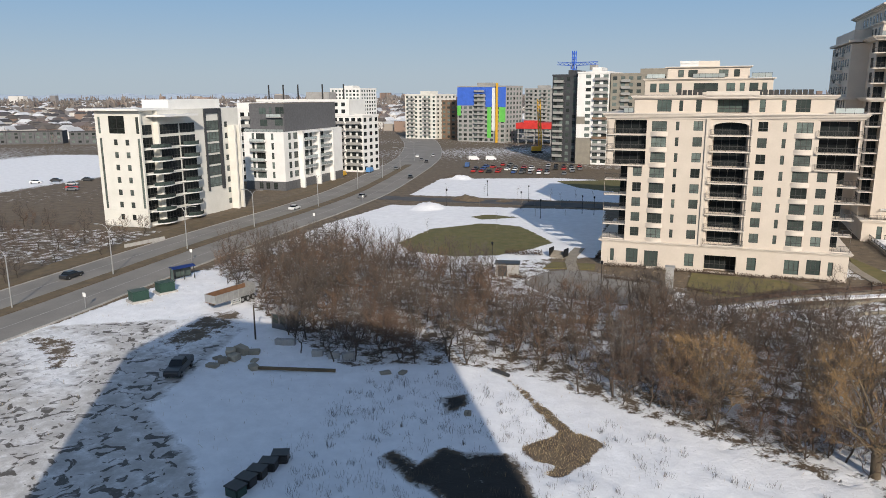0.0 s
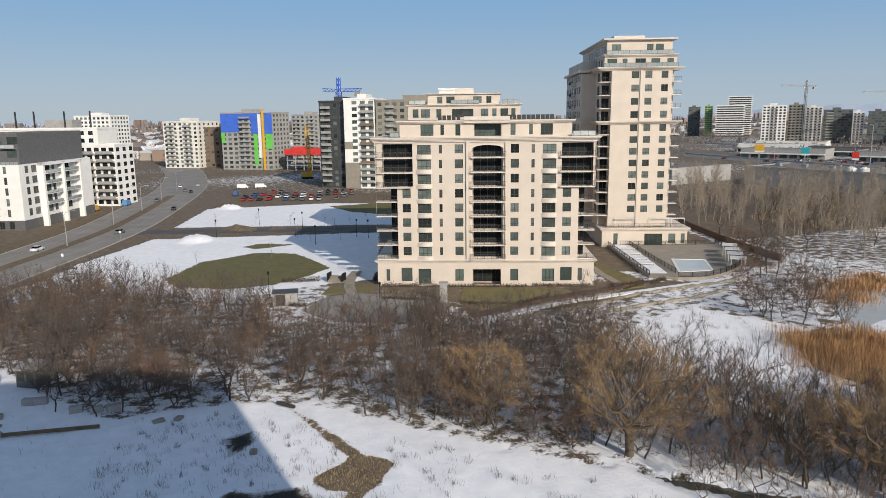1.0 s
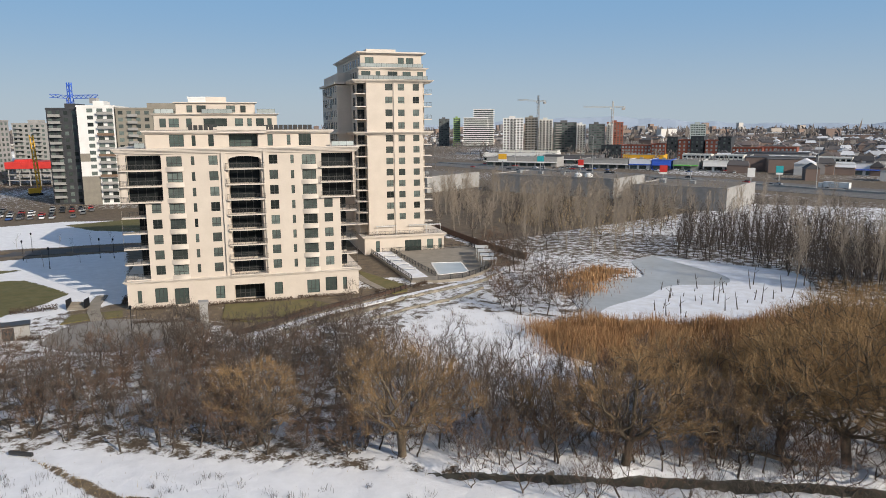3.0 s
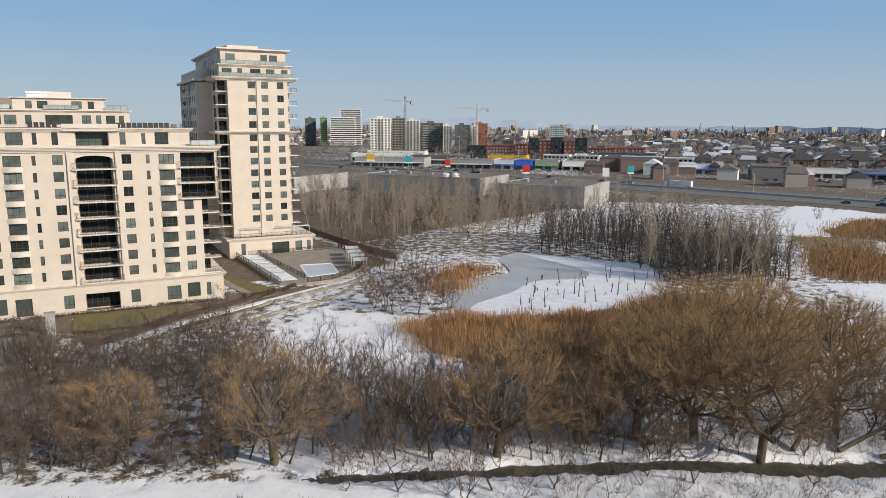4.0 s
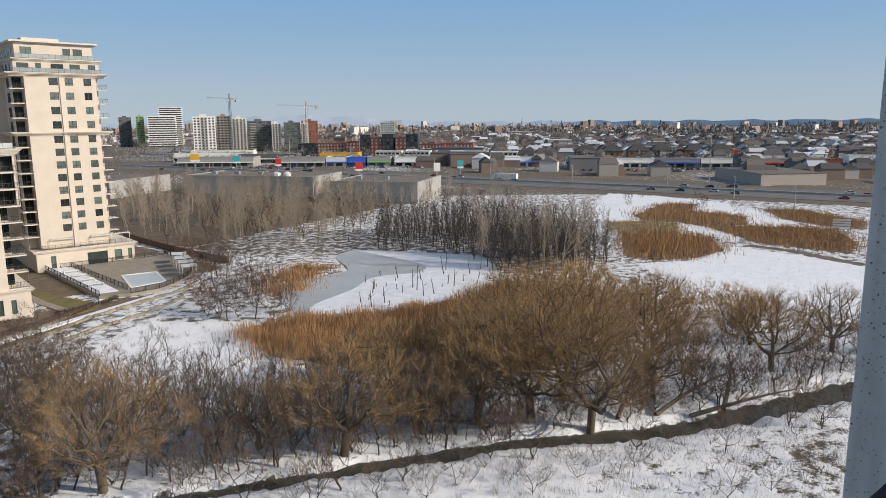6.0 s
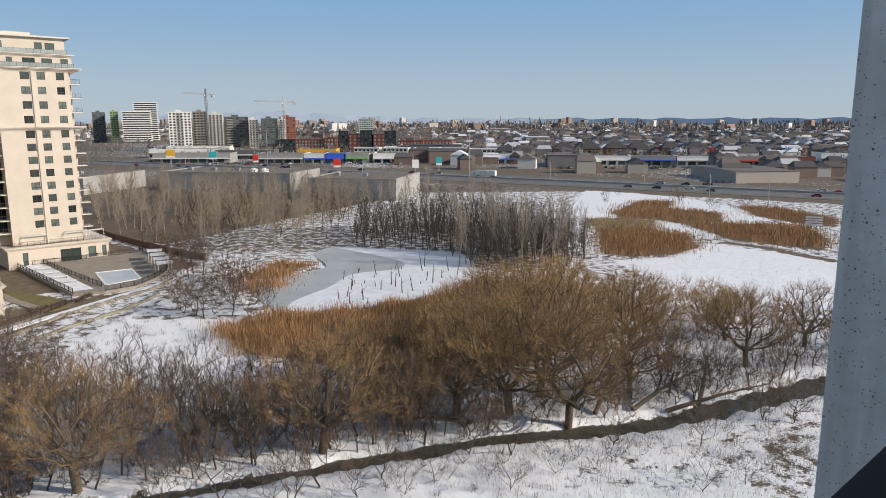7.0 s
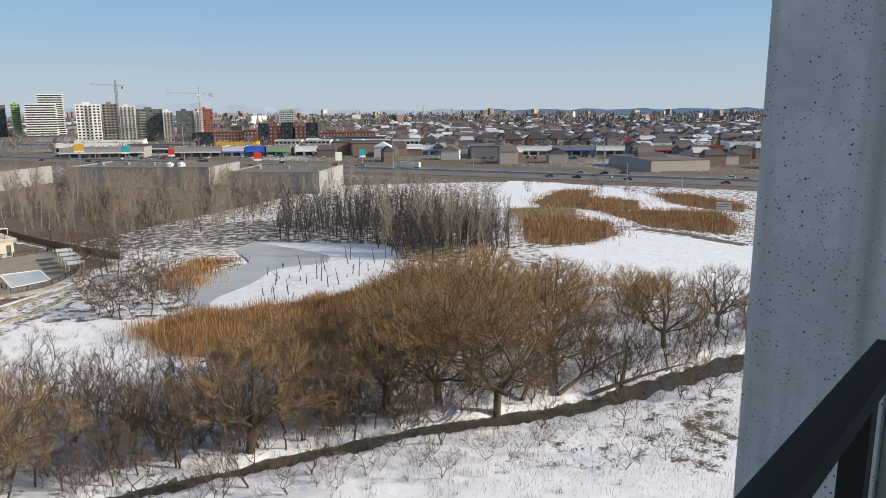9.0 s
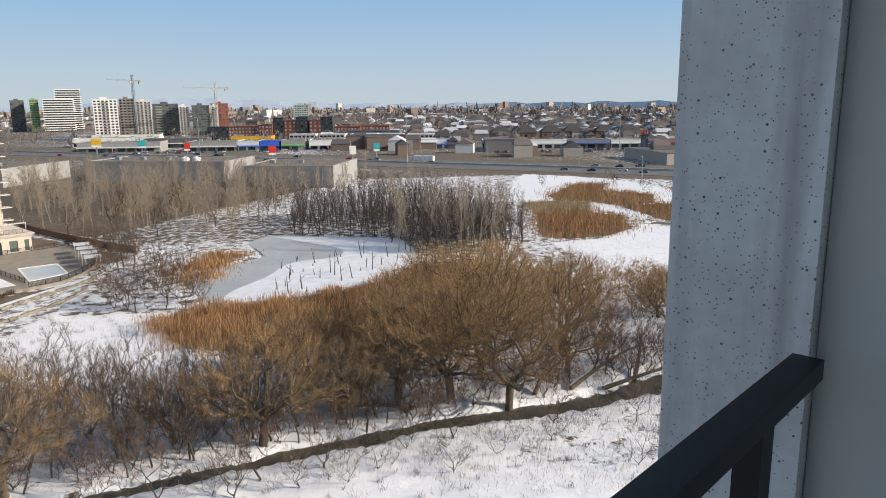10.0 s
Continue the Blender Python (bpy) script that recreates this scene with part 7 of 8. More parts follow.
def gatehouse():
    t = empty("utility_shed", T(-31.5, 128.4, 0, 10), "small grey shed with a dark flat roof", "shed")
    part("wall", boxes((0, 0, -0.1, 4.4, 2.6, 2.3)), CONCRETE, t)
    part("roof", boxes((-0.2, -0.2, 2.3, 4.6, 2.8, 2.5)), FRAME, t)
    part("door", boxes((0.5, -0.05, 0, 2.2, -0.002, 2.1)), FRAME, t)


gatehouse()
t = empty("gate_pillar", T(0, 129.6, 0), "square stone gate pillar with a cap", "pillar")
part("shaft", boxes((-0.7, -0.7, -0.1, 0.7, 0.7, 3.6)), CONCRETE, t)
part("cap", boxes((-0.85, -0.85, 3.6, 0.85, 0.85, 3.85)), CONCRETE, t)
t = empty("garden_steps", T(-24.5, 147.5, 0, -15), "broad stone garden steps with a dark railing", "steps")
for k in range(6):
    part("step", boxes((0, 0.4 * k, -0.1, 3.2, 0.4 * k + 0.4, 0.17 * (k + 1))), PAVING, t)
part("railing", boxes((-0.1, 0, 0.2, -0.04, 2.4, 1.9), (3.24, 0, 0.2, 3.3, 2.4, 1.9)), BLACKMETAL, t)


# ---- lamps ----
def street_lamp(x, y, rz, h=8.6, both=True):
    t = empty("street_lamp", T(x, y, 0.05, rz), "grey steel street lamp with curved arms on the median", "street lamp", "boulevard lamps")
    bm = bmesh.new()
    tube(bm, (0, 0, -0.1), (0, 0, h), 0.14, 0.08, 8)
    part("pole", bm, STEEL, t)
    for s in ((1, -1) if both else (1,)):
        bm = bmesh.new()
        pts = [(0, 0, h - 0.1), (0.5 * s, 0, h + 0.7), (1.4 * s, 0, h + 1.15), (2.5 * s, 0, h + 1.2)]
        for p, q in zip(pts, pts[1:]):
            tube(bm, p, q, 0.06, 0.055, 6)
        part("arm", bm, STEEL, t)
        part("lamp_head", boxes((min(2.4 * s, 3.2 * s), -0.16, h + 1.12, max(2.4 * s, 3.2 * s), 0.16, h + 1.27)), STEEL, t)


for x, y, rz in ((-102.2, 85.2, 0), (-102.5, 108, 0), (-103.5, 131.7, 0), (-103.8, 159.4, 0), (-104, 195.2, 0), (-109, 235, 15), (-114, 270, 20), (-120, 305, 20), (-128, 345, 22)):
    street_lamp(x, y, rz)


def park_lamp(x, y, h=4.6):
    t = empty("park_lamp", T(x, y, 0), "black cast park lamp on a slim post", "park lamp", "park lamps")
    bm = bmesh.new()
    tube(bm, (0, 0, -0.2), (0, 0, 0.6), 0.13, 0.09, 8)
    tube(bm, (0, 0, 0.6), (0, 0, h), 0.07, 0.05, 8)
    part("post", bm, BLACKMETAL, t)
    bm = bmesh.new()
    tube(bm, (0, 0, h), (0, 0, h + 0.5), 0.14, 0.24, 8)
    tube(bm, (0, 0, h + 0.5), (0, 0, h + 0.72), 0.28, 0.05, 8)
    part("lantern", bm, BLACKMETAL, t)


for x, y in ((-66.4, 207.3), (-43.5, 208.3), (-44.1, 222.8), (-25, 205.2), (-21.5, 203.8), (-33.7, 134.6), (-11.4, 124.4), (-60, 232), (-35, 194)):
    park_lamp(x, y)


# ---- vehicles ----
CAR_PAINTS = [mat("car_" + n, c, tuple(v * 0.9 for v in c), 2.0, 0.3, spec=0.6) for n, c in (("white", (0.75, 0.75, 0.74)), ("silver", (0.40, 0.41, 0.42)), ("black", (0.025, 0.026, 0.028)), ("grey", (0.14, 0.145, 0.15)), ("red", (0.40, 0.03, 0.025)), ("blue", (0.04, 0.09, 0.25)))]
CAR_NAMES = ["white", "silver", "black", "grey", "red", "blue"]


def profile_mesh(name, prof, w, top_w, z_top, material):
    """A side outline (x, z) pulled to width w, drawn in towards the top."""
    bm = bmesh.new()
    zs = [p[1] for p in prof]
    lo = min(zs)
    sides = []
    for s in (-1, 1):
        row = []
        for x, z in prof:
            f = (z - lo) / max(z_top - lo, 0.01)
            row.append(bm.verts.new((x, s * (w + (top_w - w) * f) / 2, z)))
        sides.append(row)
    bm.faces.new(sides[0][::-1])
    bm.faces.new(sides[1])
    n = len(prof)
    for i in range(n):
        j = (i + 1) % n
        bm.faces.new((sides[0][i], sides[0][j], sides[1][j], sides[1][i]))
    bmesh.ops.recalc_face_normals(bm, faces=bm.faces)
    bmesh.ops.bevel(bm, geom=bm.edges[:], offset=0.05, segments=1, affect='EDGES')
    return mesh_of(bm, name, material)


def wheel_mesh(r=0.33, w=0.22):
    bm = bmesh.new()
    tube(bm, (0, -w / 2, 0), (0, w / 2, 0), r, r, 14)
    return mesh_of(bm, "wheel", TYRE)


WHEEL = wheel_mesh()
RIM = mesh_of(boxes((-0.12, -0.13, -0.12, 0.12, 0.13, 0.12)), "rim", STEEL)
BODY = [profile_mesh("body", [(-2.2, 0.25), (2.2, 0.25), (2.28, 0.6), (2.1, 0.78), (1.15, 0.92), (-1.6, 0.95), (-2.2, 0.9), (-2.25, 0.5)], 1.8, 1.68, 0.95, p) for p in CAR_PAINTS]
CABIN = profile_mesh("cabin_glass", [(-1.75, 0.93), (1.1, 0.91), (0.35, 1.38), (-1.2, 1.40)], 1.62, 1.32, 1.4, CARGLASS)
CARROOF = [profile_mesh("car_roof", [(-1.22, 1.36), (0.36, 1.35), (0.2, 1.44), (-1.05, 1.45)], 1.36, 1.2, 1.45, p) for p in CAR_PAINTS]


def car(x, y, rz, paint, where, z=0.0, group="cars", far=False):
    t = empty("car", T(x, y, z, rz), CAR_NAMES[paint] + " saloon car with dark windows " + where, "car", group)
    part("body", BODY[paint], None, t)
    part("cabin_glass", CABIN, None, t)
    part("car_roof", CARROOF[paint], None, t)
    for wx in (-1.4, 1.4):
        for wy in (-0.82, 0.82):
            w = part("wheel", WHEEL, None, t, m=T(wx, wy, 0.33))
            if not far:
                part("rim", RIM, None, w)


for k, (x, y, rz, c) in enumerate(((-108.5, 103.8, 92, 2), (-108.5, 188.5, 92, 0), (-99, 216.7, 95, 3), (-103, 273, 105, 2), (-118.5, 337, 108, 2), (-124, 345, 108, 3), (-127, 372, 110, 1), (-134, 366, 110, 0), (-121, 302.5, 107, 3))):
    car(x, y, rz, c, "driving on the boulevard", 0.0, "cars on the boulevard")
rng = np.random.default_rng(51)
for row, y in enumerate((302, 312, 322, 333)):
    for k in range(13):
        if rng.random() < 0.8:
            car(-88 + k * 3.6 + row * 2, y + rng.normal(0, 0.4), 90 + rng.normal(0, 4), int(rng.choice([0, 1, 2, 2, 3, 3, 4, 5])), "in the building site's car park", 0.0, "cars in the site car park", True)
for k, (x, y) in enumerate(((-239, 217), (-236, 224), (-221, 217), (-226, 230), (-213, 209), (-208, 204))):
    car(x, y, 30, (0, 2, 1, 2, 4, 3)[k], "parked beyond the white block", 0.0, "cars beyond the white block", True)
for k in range(46):
    s = rng.uniform(0, 1)
    lane = int(rng.integers(6))
    hx, hy = (210 + (330 - 210) * s, 620 - 420 * s) if rng.random() < 0.4 else (330 + 60 * s, 200 - 270 * s)
    car(hx + (-20, -15, -9, 7, 13, 19)[lane], hy, 106, int(rng.choice([0, 1, 2, 2, 3, 3, 4])), "driving on the motorway", 0.0, "cars on the motorway", True)
for k in range(62):
    s, r = rng.uniform(0, 1), int(rng.integers(3))
    car(404 + 100 * s + 7 * r, 298 - 132 * s + 5 * r, 37 + 180 * int(rng.integers(2)), int(rng.choice([0, 1, 2, 2, 3, 3, 4, 5])), "parked before the shops", 0.0, "cars before the shops", True)
for k in range(42):
    s, r = rng.uniform(0, 1), int(rng.integers(4))
    car(232 + 130 * s + 6 * r, 545 - 125 * s + 6 * r - 20, 40 + 90 * int(rng.integers(2)), int(rng.choice([0, 0, 1, 2, 3, 4, 5])), "at the far car dealer", 0.0, "cars at the dealers", True)


def pickup(x, y, rz):
    t = empty("pickup_truck", T(x, y, 0, rz), "black pickup truck with a covered bed on the snowy lot", "pickup truck")
    p = CAR_PAINTS[2]
    part("body", profile_mesh("body", [(-2.8, 0.45), (2.8, 0.45), (2.85, 0.95), (2.65, 1.15), (1.3, 1.25), (-2.8, 1.22)], 1.95, 1.88, 1.25, p), None, t)
    part("cabin_glass", profile_mesh("cabin_glass", [(-0.95, 1.22), (1.35, 1.22), (0.65, 1.82), (-0.75, 1.84)], 1.75, 1.45, 1.84, CARGLASS), None, t)
    part("cab_roof", profile_mesh("cab_roof", [(-0.8, 1.79), (0.68, 1.78), (0.5, 1.88), (-0.6, 1.9)], 1.48, 1.3, 1.9, p), None, t)
    part("bed_cover", boxes((-2.75, -0.88, 1.23, -0.97, 0.88, 1.30)), FRAME, t)
    for wx in (-1.8, 1.8):
        for wy in (-0.88, 0.88):
            w = part("wheel", WHEEL, None, t, m=T(wx, wy, 0.4) @ Matrix.Diagonal((1.2, 1.1, 1.2, 1)))
            part("rim", RIM, None, w)


pickup(-57.9, 70.2, -72)


def dump_trailer(x, y, rz):
    t = empty("dump_trailer", T(x, y, 0, rz), "silver dump trailer with a rusty open bed", "dump trailer")
    rust = mat("rusty_bed", (0.20, 0.105, 0.055), (0.13, 0.07, 0.04), 1.5, 0.9, 0.3)
    part("bed_floor", boxes((-4.3, -1.2, 1.1, 4.3, 1.2, 1.2)), rust, t)
    for s in (-1, 1):
        part("side_panel", boxes((-4.3, min(1.2 * s, 1.28 * s), 1.1, 4.3, max(1.2 * s, 1.28 * s), 2.55)), STEEL, t)
        for k in range(8):
            part("rib", boxes((-4.1 + k * 1.15, min(1.28 * s, 1.36 * s), 1.1, -3.98 + k * 1.15, max(1.28 * s, 1.36 * s), 2.5)), STEEL, t)
    for s in (-1, 1):
        part("bed_liner", boxes((-4.2, min(1.16 * s, 1.198 * s), 1.2, 4.2, max(1.16 * s, 1.198 * s), 2.5)), rust, t)
    part("front_panel", boxes((4.22, -1.198, 1.2, 4.3, 1.198, 2.9)), STEEL, t)
    part("tailgate", boxes((-4.3, -1.198, 1.2, -4.22, 1.198, 2.5)), STEEL, t)
    part("chassis", boxes((-4.2, -0.5, 0.75, 4.4, 0.5, 1.098)), FRAME, t)
    part("ladder", boxes((-1.2, -1.4, 0.4, 0.8, -1.29, 0.5), (-1.2, -1.4, 0.7, 0.8, -1.29, 0.8), (-1.2, -1.4, 1.0, 0.8, -1.29, 1.1), (-1.2, -1.4, 0.3, -1.1, -1.29, 1.1), (0.7, -1.4, 0.3, 0.8, -1.29, 1.1)), WFRAME, t)
    for wx in (1.4, 2.6, 3.8):
        for wy in (-1.0, 1.0):
            w = part("wheel", WHEEL, None, t, m=T(wx, wy, 0.5) @ Matrix.Diagonal((1.5, 1.5, 1.5, 1)))
            part("rim", RIM, None, w, m=Matrix.Diagonal((1.4, 1.0, 1.4, 1)))


dump_trailer(-69, 97.8, 76)


def van(x, y, rz, paint, label):
    t = empty("van", T(x, y, 0, rz), label, "van", "vans")
    part("body", profile_mesh("body", [(-2.7, 0.35), (2.7, 0.35), (2.75, 1.0), (2.2, 1.3), (1.5, 2.2), (-2.7, 2.3)], 1.95, 1.75, 2.3, paint), None, t)
    part("windscreen", boxes((1.75, -0.75, 1.35, 2.1, 0.75, 1.9)), CARGLASS, t)
    for wx in (-1.7, 1.7):
        for wy in (-0.88, 0.88):
            part("wheel", WHEEL, None, t, m=T(wx, wy, 0.36))


van(-99, 355, 10, CAR_PAINTS[0], "white panel van at the building site")
van(-90.5, 357, 10, CAR_PAINTS[0], "white panel van at the building site")
van(-133, 272, 95, YELLOW, "yellow panel van beside the white block")
van(-128, 289, 95, mat("blue_truck", (0.10, 0.28, 0.55), None, 1.0, 0.4), "blue truck at the scaffolded block")
van(-93, 322, 100, mat("dark_blue_truck", (0.05, 0.11, 0.25), None, 1.0, 0.4), "dark blue truck at the building site")
t = empty("lorry", T(313, 285, 0, 106), "white articulated lorry on the motorway", "lorry")
part("trailer", boxes((-8, -1.25, 1.1, 5, 1.25, 4.0)), WHITE, t)
part("cab", boxes((5.6, -1.2, 0.7, 7.8, 1.2, 3.2)), WHITE, t)
for wx in (-6.5, -5.2, 3.6, 6.8):
    for wy in (-1.0, 1.0):
        part("wheel", WHEEL, None, t, m=T(wx, wy, 0.5) @ Matrix.Diagonal((1.5, 1.5, 1.5, 1)))


# ---- things on the lot ----
GREENPAINT = mat("dark_green_paint", (0.02, 0.055, 0.04), (0.016, 0.045, 0.033), 2.0, 0.45)
for x, y in ((-85.2, 94.9), (-84.6, 100.8)):
    t = empty("transformer_box", T(x, y, 0, 62), "dark green transformer cabinet on a concrete pad", "transformer", "transformer cabinets")
    part("pad", boxes((-1.7, -1.4, -0.3, 1.7, 1.4, 0.22)), KERB, t)
    part("cabinet", boxes((-1.35, -1.05, 0.22, 1.35, 1.05, 1.75)), GREENPAINT, t)
    part("lid", boxes((-1.42, -1.12, 1.75, 1.42, 1.12, 1.86)), GREENPAINT, t)
    part("door", boxes((-1.2, -1.09, 0.35, 1.2, -1.052, 1.65)), GREENPAINT, t)


def bus_shelter(x, y, rz):
    t = empty("bus_shelter", T(x, y, 0, rz), "glass bus shelter with a blue curved roof", "bus shelter")
    blue = mat("blue_roof", (0.035, 0.08, 0.30), None, 1.0, 0.4)
    for px in (-2, 0, 2):
        for py in (-0.7, 0.7):
            part("post", boxes((px - 0.05, py - 0.05, -0.1, px + 0.05, py + 0.05, 2.3)), FRAME, t)
    bm = bmesh.new()
    n = 8
    up_row = [(-1.0 + 2.0 * i / n, 2.3 + 0.35 * math.sin(math.pi * i / n)) for i in range(n + 1)]
    lo = [[bm.verts.new((px, yy, zz)) for yy, zz in up_row] for px in (-2.3, 2.3)]
    for i in range(n):
        bm.faces.new((lo[0][i], lo[1][i], lo[1][i + 1], lo[0][i + 1]))
    bmesh.ops.solidify(bm, geom=bm.faces[:], thickness=0.06)
    part("roof", bm, blue, t)
    part("back_pane", boxes((-1.95, 0.68, 0.2, 1.95, 0.70, 2.2)), GREENGLASS, t)
    part("side_pane", boxes((-2.01, -0.6, 0.2, -1.99, 0.6, 2.2)), GREENGLASS, t)
    part("bench", boxes((-1.5, 0.1, 0.42, 1.5, 0.5, 0.48)), FRAME, t)


bus_shelter(-87.4, 109.2, 64)
for k in range(26):
    s, r = rng.uniform(0, 1), int(rng.integers(3))
    car(330 + 100 * s - 8 * r, 520 - 125 * s - 6 * r, 40 + 90 * int(rng.integers(2)), int(rng.choice([0, 0, 1, 2, 3, 4])), "parked beyond the motorway", 0.0, "cars at the dealers", True)


def rock(x, y, sx, sy, sz, rz, n, label="rough grey boulder on the snow", group="boulders on the lot"):
    ob = tagged(new("boulder", ROCKS[n % 5]), label, "boulder", group)
    ob.matrix_basis = T(x, y, height_at(x, y) + sz * 0.3, rz) @ Matrix.Diagonal((sx, sy, sz, 1))


for k, (x, y, a, b, c) in enumerate(((-55, 73, 1.6, 1.2, 0.5), (-54.6, 74.6, 1.2, 1.0, 0.9), (-53.8, 76, 1.5, 1.3, 1.0), (-55.4, 77.6, 1.8, 1.2, 1.0), (-54.2, 78.4, 2.2, 1.1, 1.3), (-52.6, 78.8, 1.6, 1.0, 0.7), (-56, 75.6, 1.2, 0.9, 0.4), (-51, 76.4, 1.2, 0.9, 0.3), (-49.6, 74, 1.4, 1.1, 0.7), (-20, 69.5, 0.7, 0.6, 0.6), (-33, 77.6, 1.4, 0.9, 0.4), (-31, 78.4, 1.2, 0.8, 0.4))):
    rock(x, y, a, b, c, 40 * k, k)
for k, (x, y) in enumerate(((-51, 83), (-49.6, 83.2), (-44, 80.6), (-41.5, 80.4), (-39.6, 80.8))):
    t = empty("concrete_block", T(x, y, height_at(x, y), 10 * k), "grey concrete block beside the thicket", "concrete block", "concrete blocks")
    bm = boxes((-0.75, -0.4, -0.1, 0.75, 0.4, 0.8))
    bmesh.ops.bevel(bm, geom=bm.edges[:], offset=0.05, segments=1, affect='EDGES')
    part("block", bm, CONCRETE, t)
    part("lifting_loop", boxes((-0.15, -0.02, 0.8, 0.15, 0.02, 0.9)), STEEL, t)
t = empty("timber_beam", T(-44, 75, 0.1, 12), "long grey timber beam lying in the snow", "beam")
part("beam", boxes((-5, -0.15, -0.1, 5, 0.15, 0.25)), MEDIAN, t)
t = empty("timber_beam", T(-19.2, 81.6, 0.1, -30), "dark weathered plank lying on the slope", "beam")
part("beam", boxes((-1.4, -0.15, -0.1, 1.4, 0.15, 0.25)), FRAME, t)


def site_cabin(x, y, rz):
    t = empty("site_booth", T(x, y, 0, rz), "small grey booth with a sloped roof and dark windows", "booth")
    part("wall", boxes((-1.5, -1.3, -0.1, 1.5, 1.3, 2.3)), GREYBRICK, t)
    bm = bmesh.new()
    box(bm, -1.7, -1.5, 2.3, 1.7, 1.5, 2.42)
    for v in bm.verts:
        if v.co.y > 0:
            v.co.z += 0.5
    part("roof", bm, CONCRETE, t)
    window(t, 1.1, 1.3, T(-1.25, -1.32, 0.8), 0)
    window(t, 1.1, 1.3, T(0.15, -1.32, 0.8), 0)


site_cabin(-54.3, 90, -12)
t = empty("utility_pole", T(-55.6, 83.9, 0), "short wooden utility pole on the lot", "pole")
bm = bmesh.new()
tube(bm, (0, 0, -0.3), (0, 0, 5.0), 0.13, 0.10, 8)
part("pole", bm, BARK, t)
part("crossbar", boxes((-0.1, -0.05, 4.6, 1.2, 0.05, 4.72)), BARK, t)
for k in range(5):
    t = empty("dark_crate", T(-34.9 + 0.12 * k * k * 0.4, 48.2 + 1.55 * k, height_at(-34.6, 49 + 1.5 * k), 8 * k - 12), "dark weathered crate in a row on the snow", "crate", "row of crates")
    bm = boxes((-0.75, -0.65, -0.1, 0.75, 0.65, 0.85))
    bmesh.ops.bevel(bm, geom=bm.edges[:], offset=0.12, segments=2, affect='EDGES')
    part("box", bm, GREENPAINT if k == 0 else FRAME, t)
    part("lid", boxes((-0.8, -0.7, 0.85, 0.8, 0.7, 0.93)), FRAME, t)
for k in range(7):
    t = empty("concrete_barrier", T(-118 + 0.36 * k, 129.5 + 1.5 * k, 0, 76), "pale concrete road barrier beside the boulevard", "barrier", "road barriers")
    bm = bmesh.new()
    prism(bm, [(-0.7, -0.3), (0.7, -0.3), (0.7, 0.3), (-0.7, 0.3)], -0.2, 0.8)
    for v in bm.verts:
        if v.co.z > 0.5:
            v.co.y *= 0.35
    part("barrier_body", bm, KERB, t)
    t = empty("concrete_barrier", T(-88.8 + 0.4 * k, 130 + 2.1 * k, 0, 76), "pale concrete road barrier beside the snow", "barrier", "road barriers")
    bm = bmesh.new()
    prism(bm, [(-0.8, -0.3), (0.8, -0.3), (0.8, 0.3), (-0.8, 0.3)], -0.2, 0.8)
    for v in bm.verts:
        if v.co.z > 0.5:
            v.co.y *= 0.35
    part("barrier_body", bm, KERB, t)
for x, y in ((-90.6, 88.8), (-95, 122), (-92, 170), (-93.5, 205)):
    t = empty("road_sign", T(x, y, 0), "small white road sign on a thin post", "road sign", "road signs")
    part("post", boxes((-0.04, -0.04, -0.2, 0.04, 0.04, 2.6)), STEEL, t)
    part("plate", boxes((-0.3, -0.07, 1.9, 0.3, -0.042, 2.6)), WHITE, t)

# kerbs of the boulevard
structure("kerb", strip(ROAD, 11.5, 11.8, 0.10, 0.3), KERB, "pale concrete kerb of the boulevard", "kerb")
structure("kerb_b", strip(ROAD, -11.8, -11.5, 0.10, 0.3), KERB, "pale concrete kerb of the boulevard", "kerb")
LINE = mat("road_paint", (0.40, 0.385, 0.36), (0.26, 0.245, 0.225), 0.8, 0.8)
for w in (-6.8, 6.4):
    structure("lane_line", strip(ROAD[:10], w - 0.08, w + 0.08, -0.012, 0.02), LINE, "worn white lane line", "road marking")
structure("boulevard_verge", strip(ROAD[1:8], -19, -12.6, 0.03, 0.3), MEDIAN, "brown grass verge beside the boulevard", "verge")

# motorway furniture
for w in (-16, -11.5, 10, 16):
    structure("motorway_line", strip([(210, 620), (330, 200), (420, -200)], w - 0.15, w + 0.15, 0.012, 0.02, 60), LINE, "white lane line of the motorway", "road marking")
structure("motorway_median", strip([(210, 620), (330, 200), (420, -200)], -0.6, 0.6, 0.9, 1.0, 60), KERB, "concrete dividing wall of the motorway", "barrier")
for x, y, h in ((359, 182, 26), (297, 139, 10), (286.5, 110, 10), (303, 287, 26), (345, 198, 10), (262, 440, 26), (318, 240, 10), (330, 60, 10), (240, 520, 26), (274, 350, 10)):
    t = empty("motorway_lamp", T(x, y, 0, 15), "tall grey motorway lamp mast", "lamp mast", "motorway lamps")
    bm = bmesh.new()
    tube(bm, (0, 0, -0.2), (0, 0, h), 0.22, 0.12, 8)
    part("mast", bm, STEEL, t)
    bm = bmesh.new()
    tube(bm, (0, 0, h), (-2.0, 0, h + 0.5), 0.10, 0.08, 6)
    part("arm", bm, STEEL, t)
    part("lamp_head", boxes((-2.9, -0.25, h + 0.35, -2.0, 0.25, h + 0.6)), STEEL, t)
TEAL = mat("teal_sign", (0.02, 0.38, 0.42), None, 1.0, 0.5)
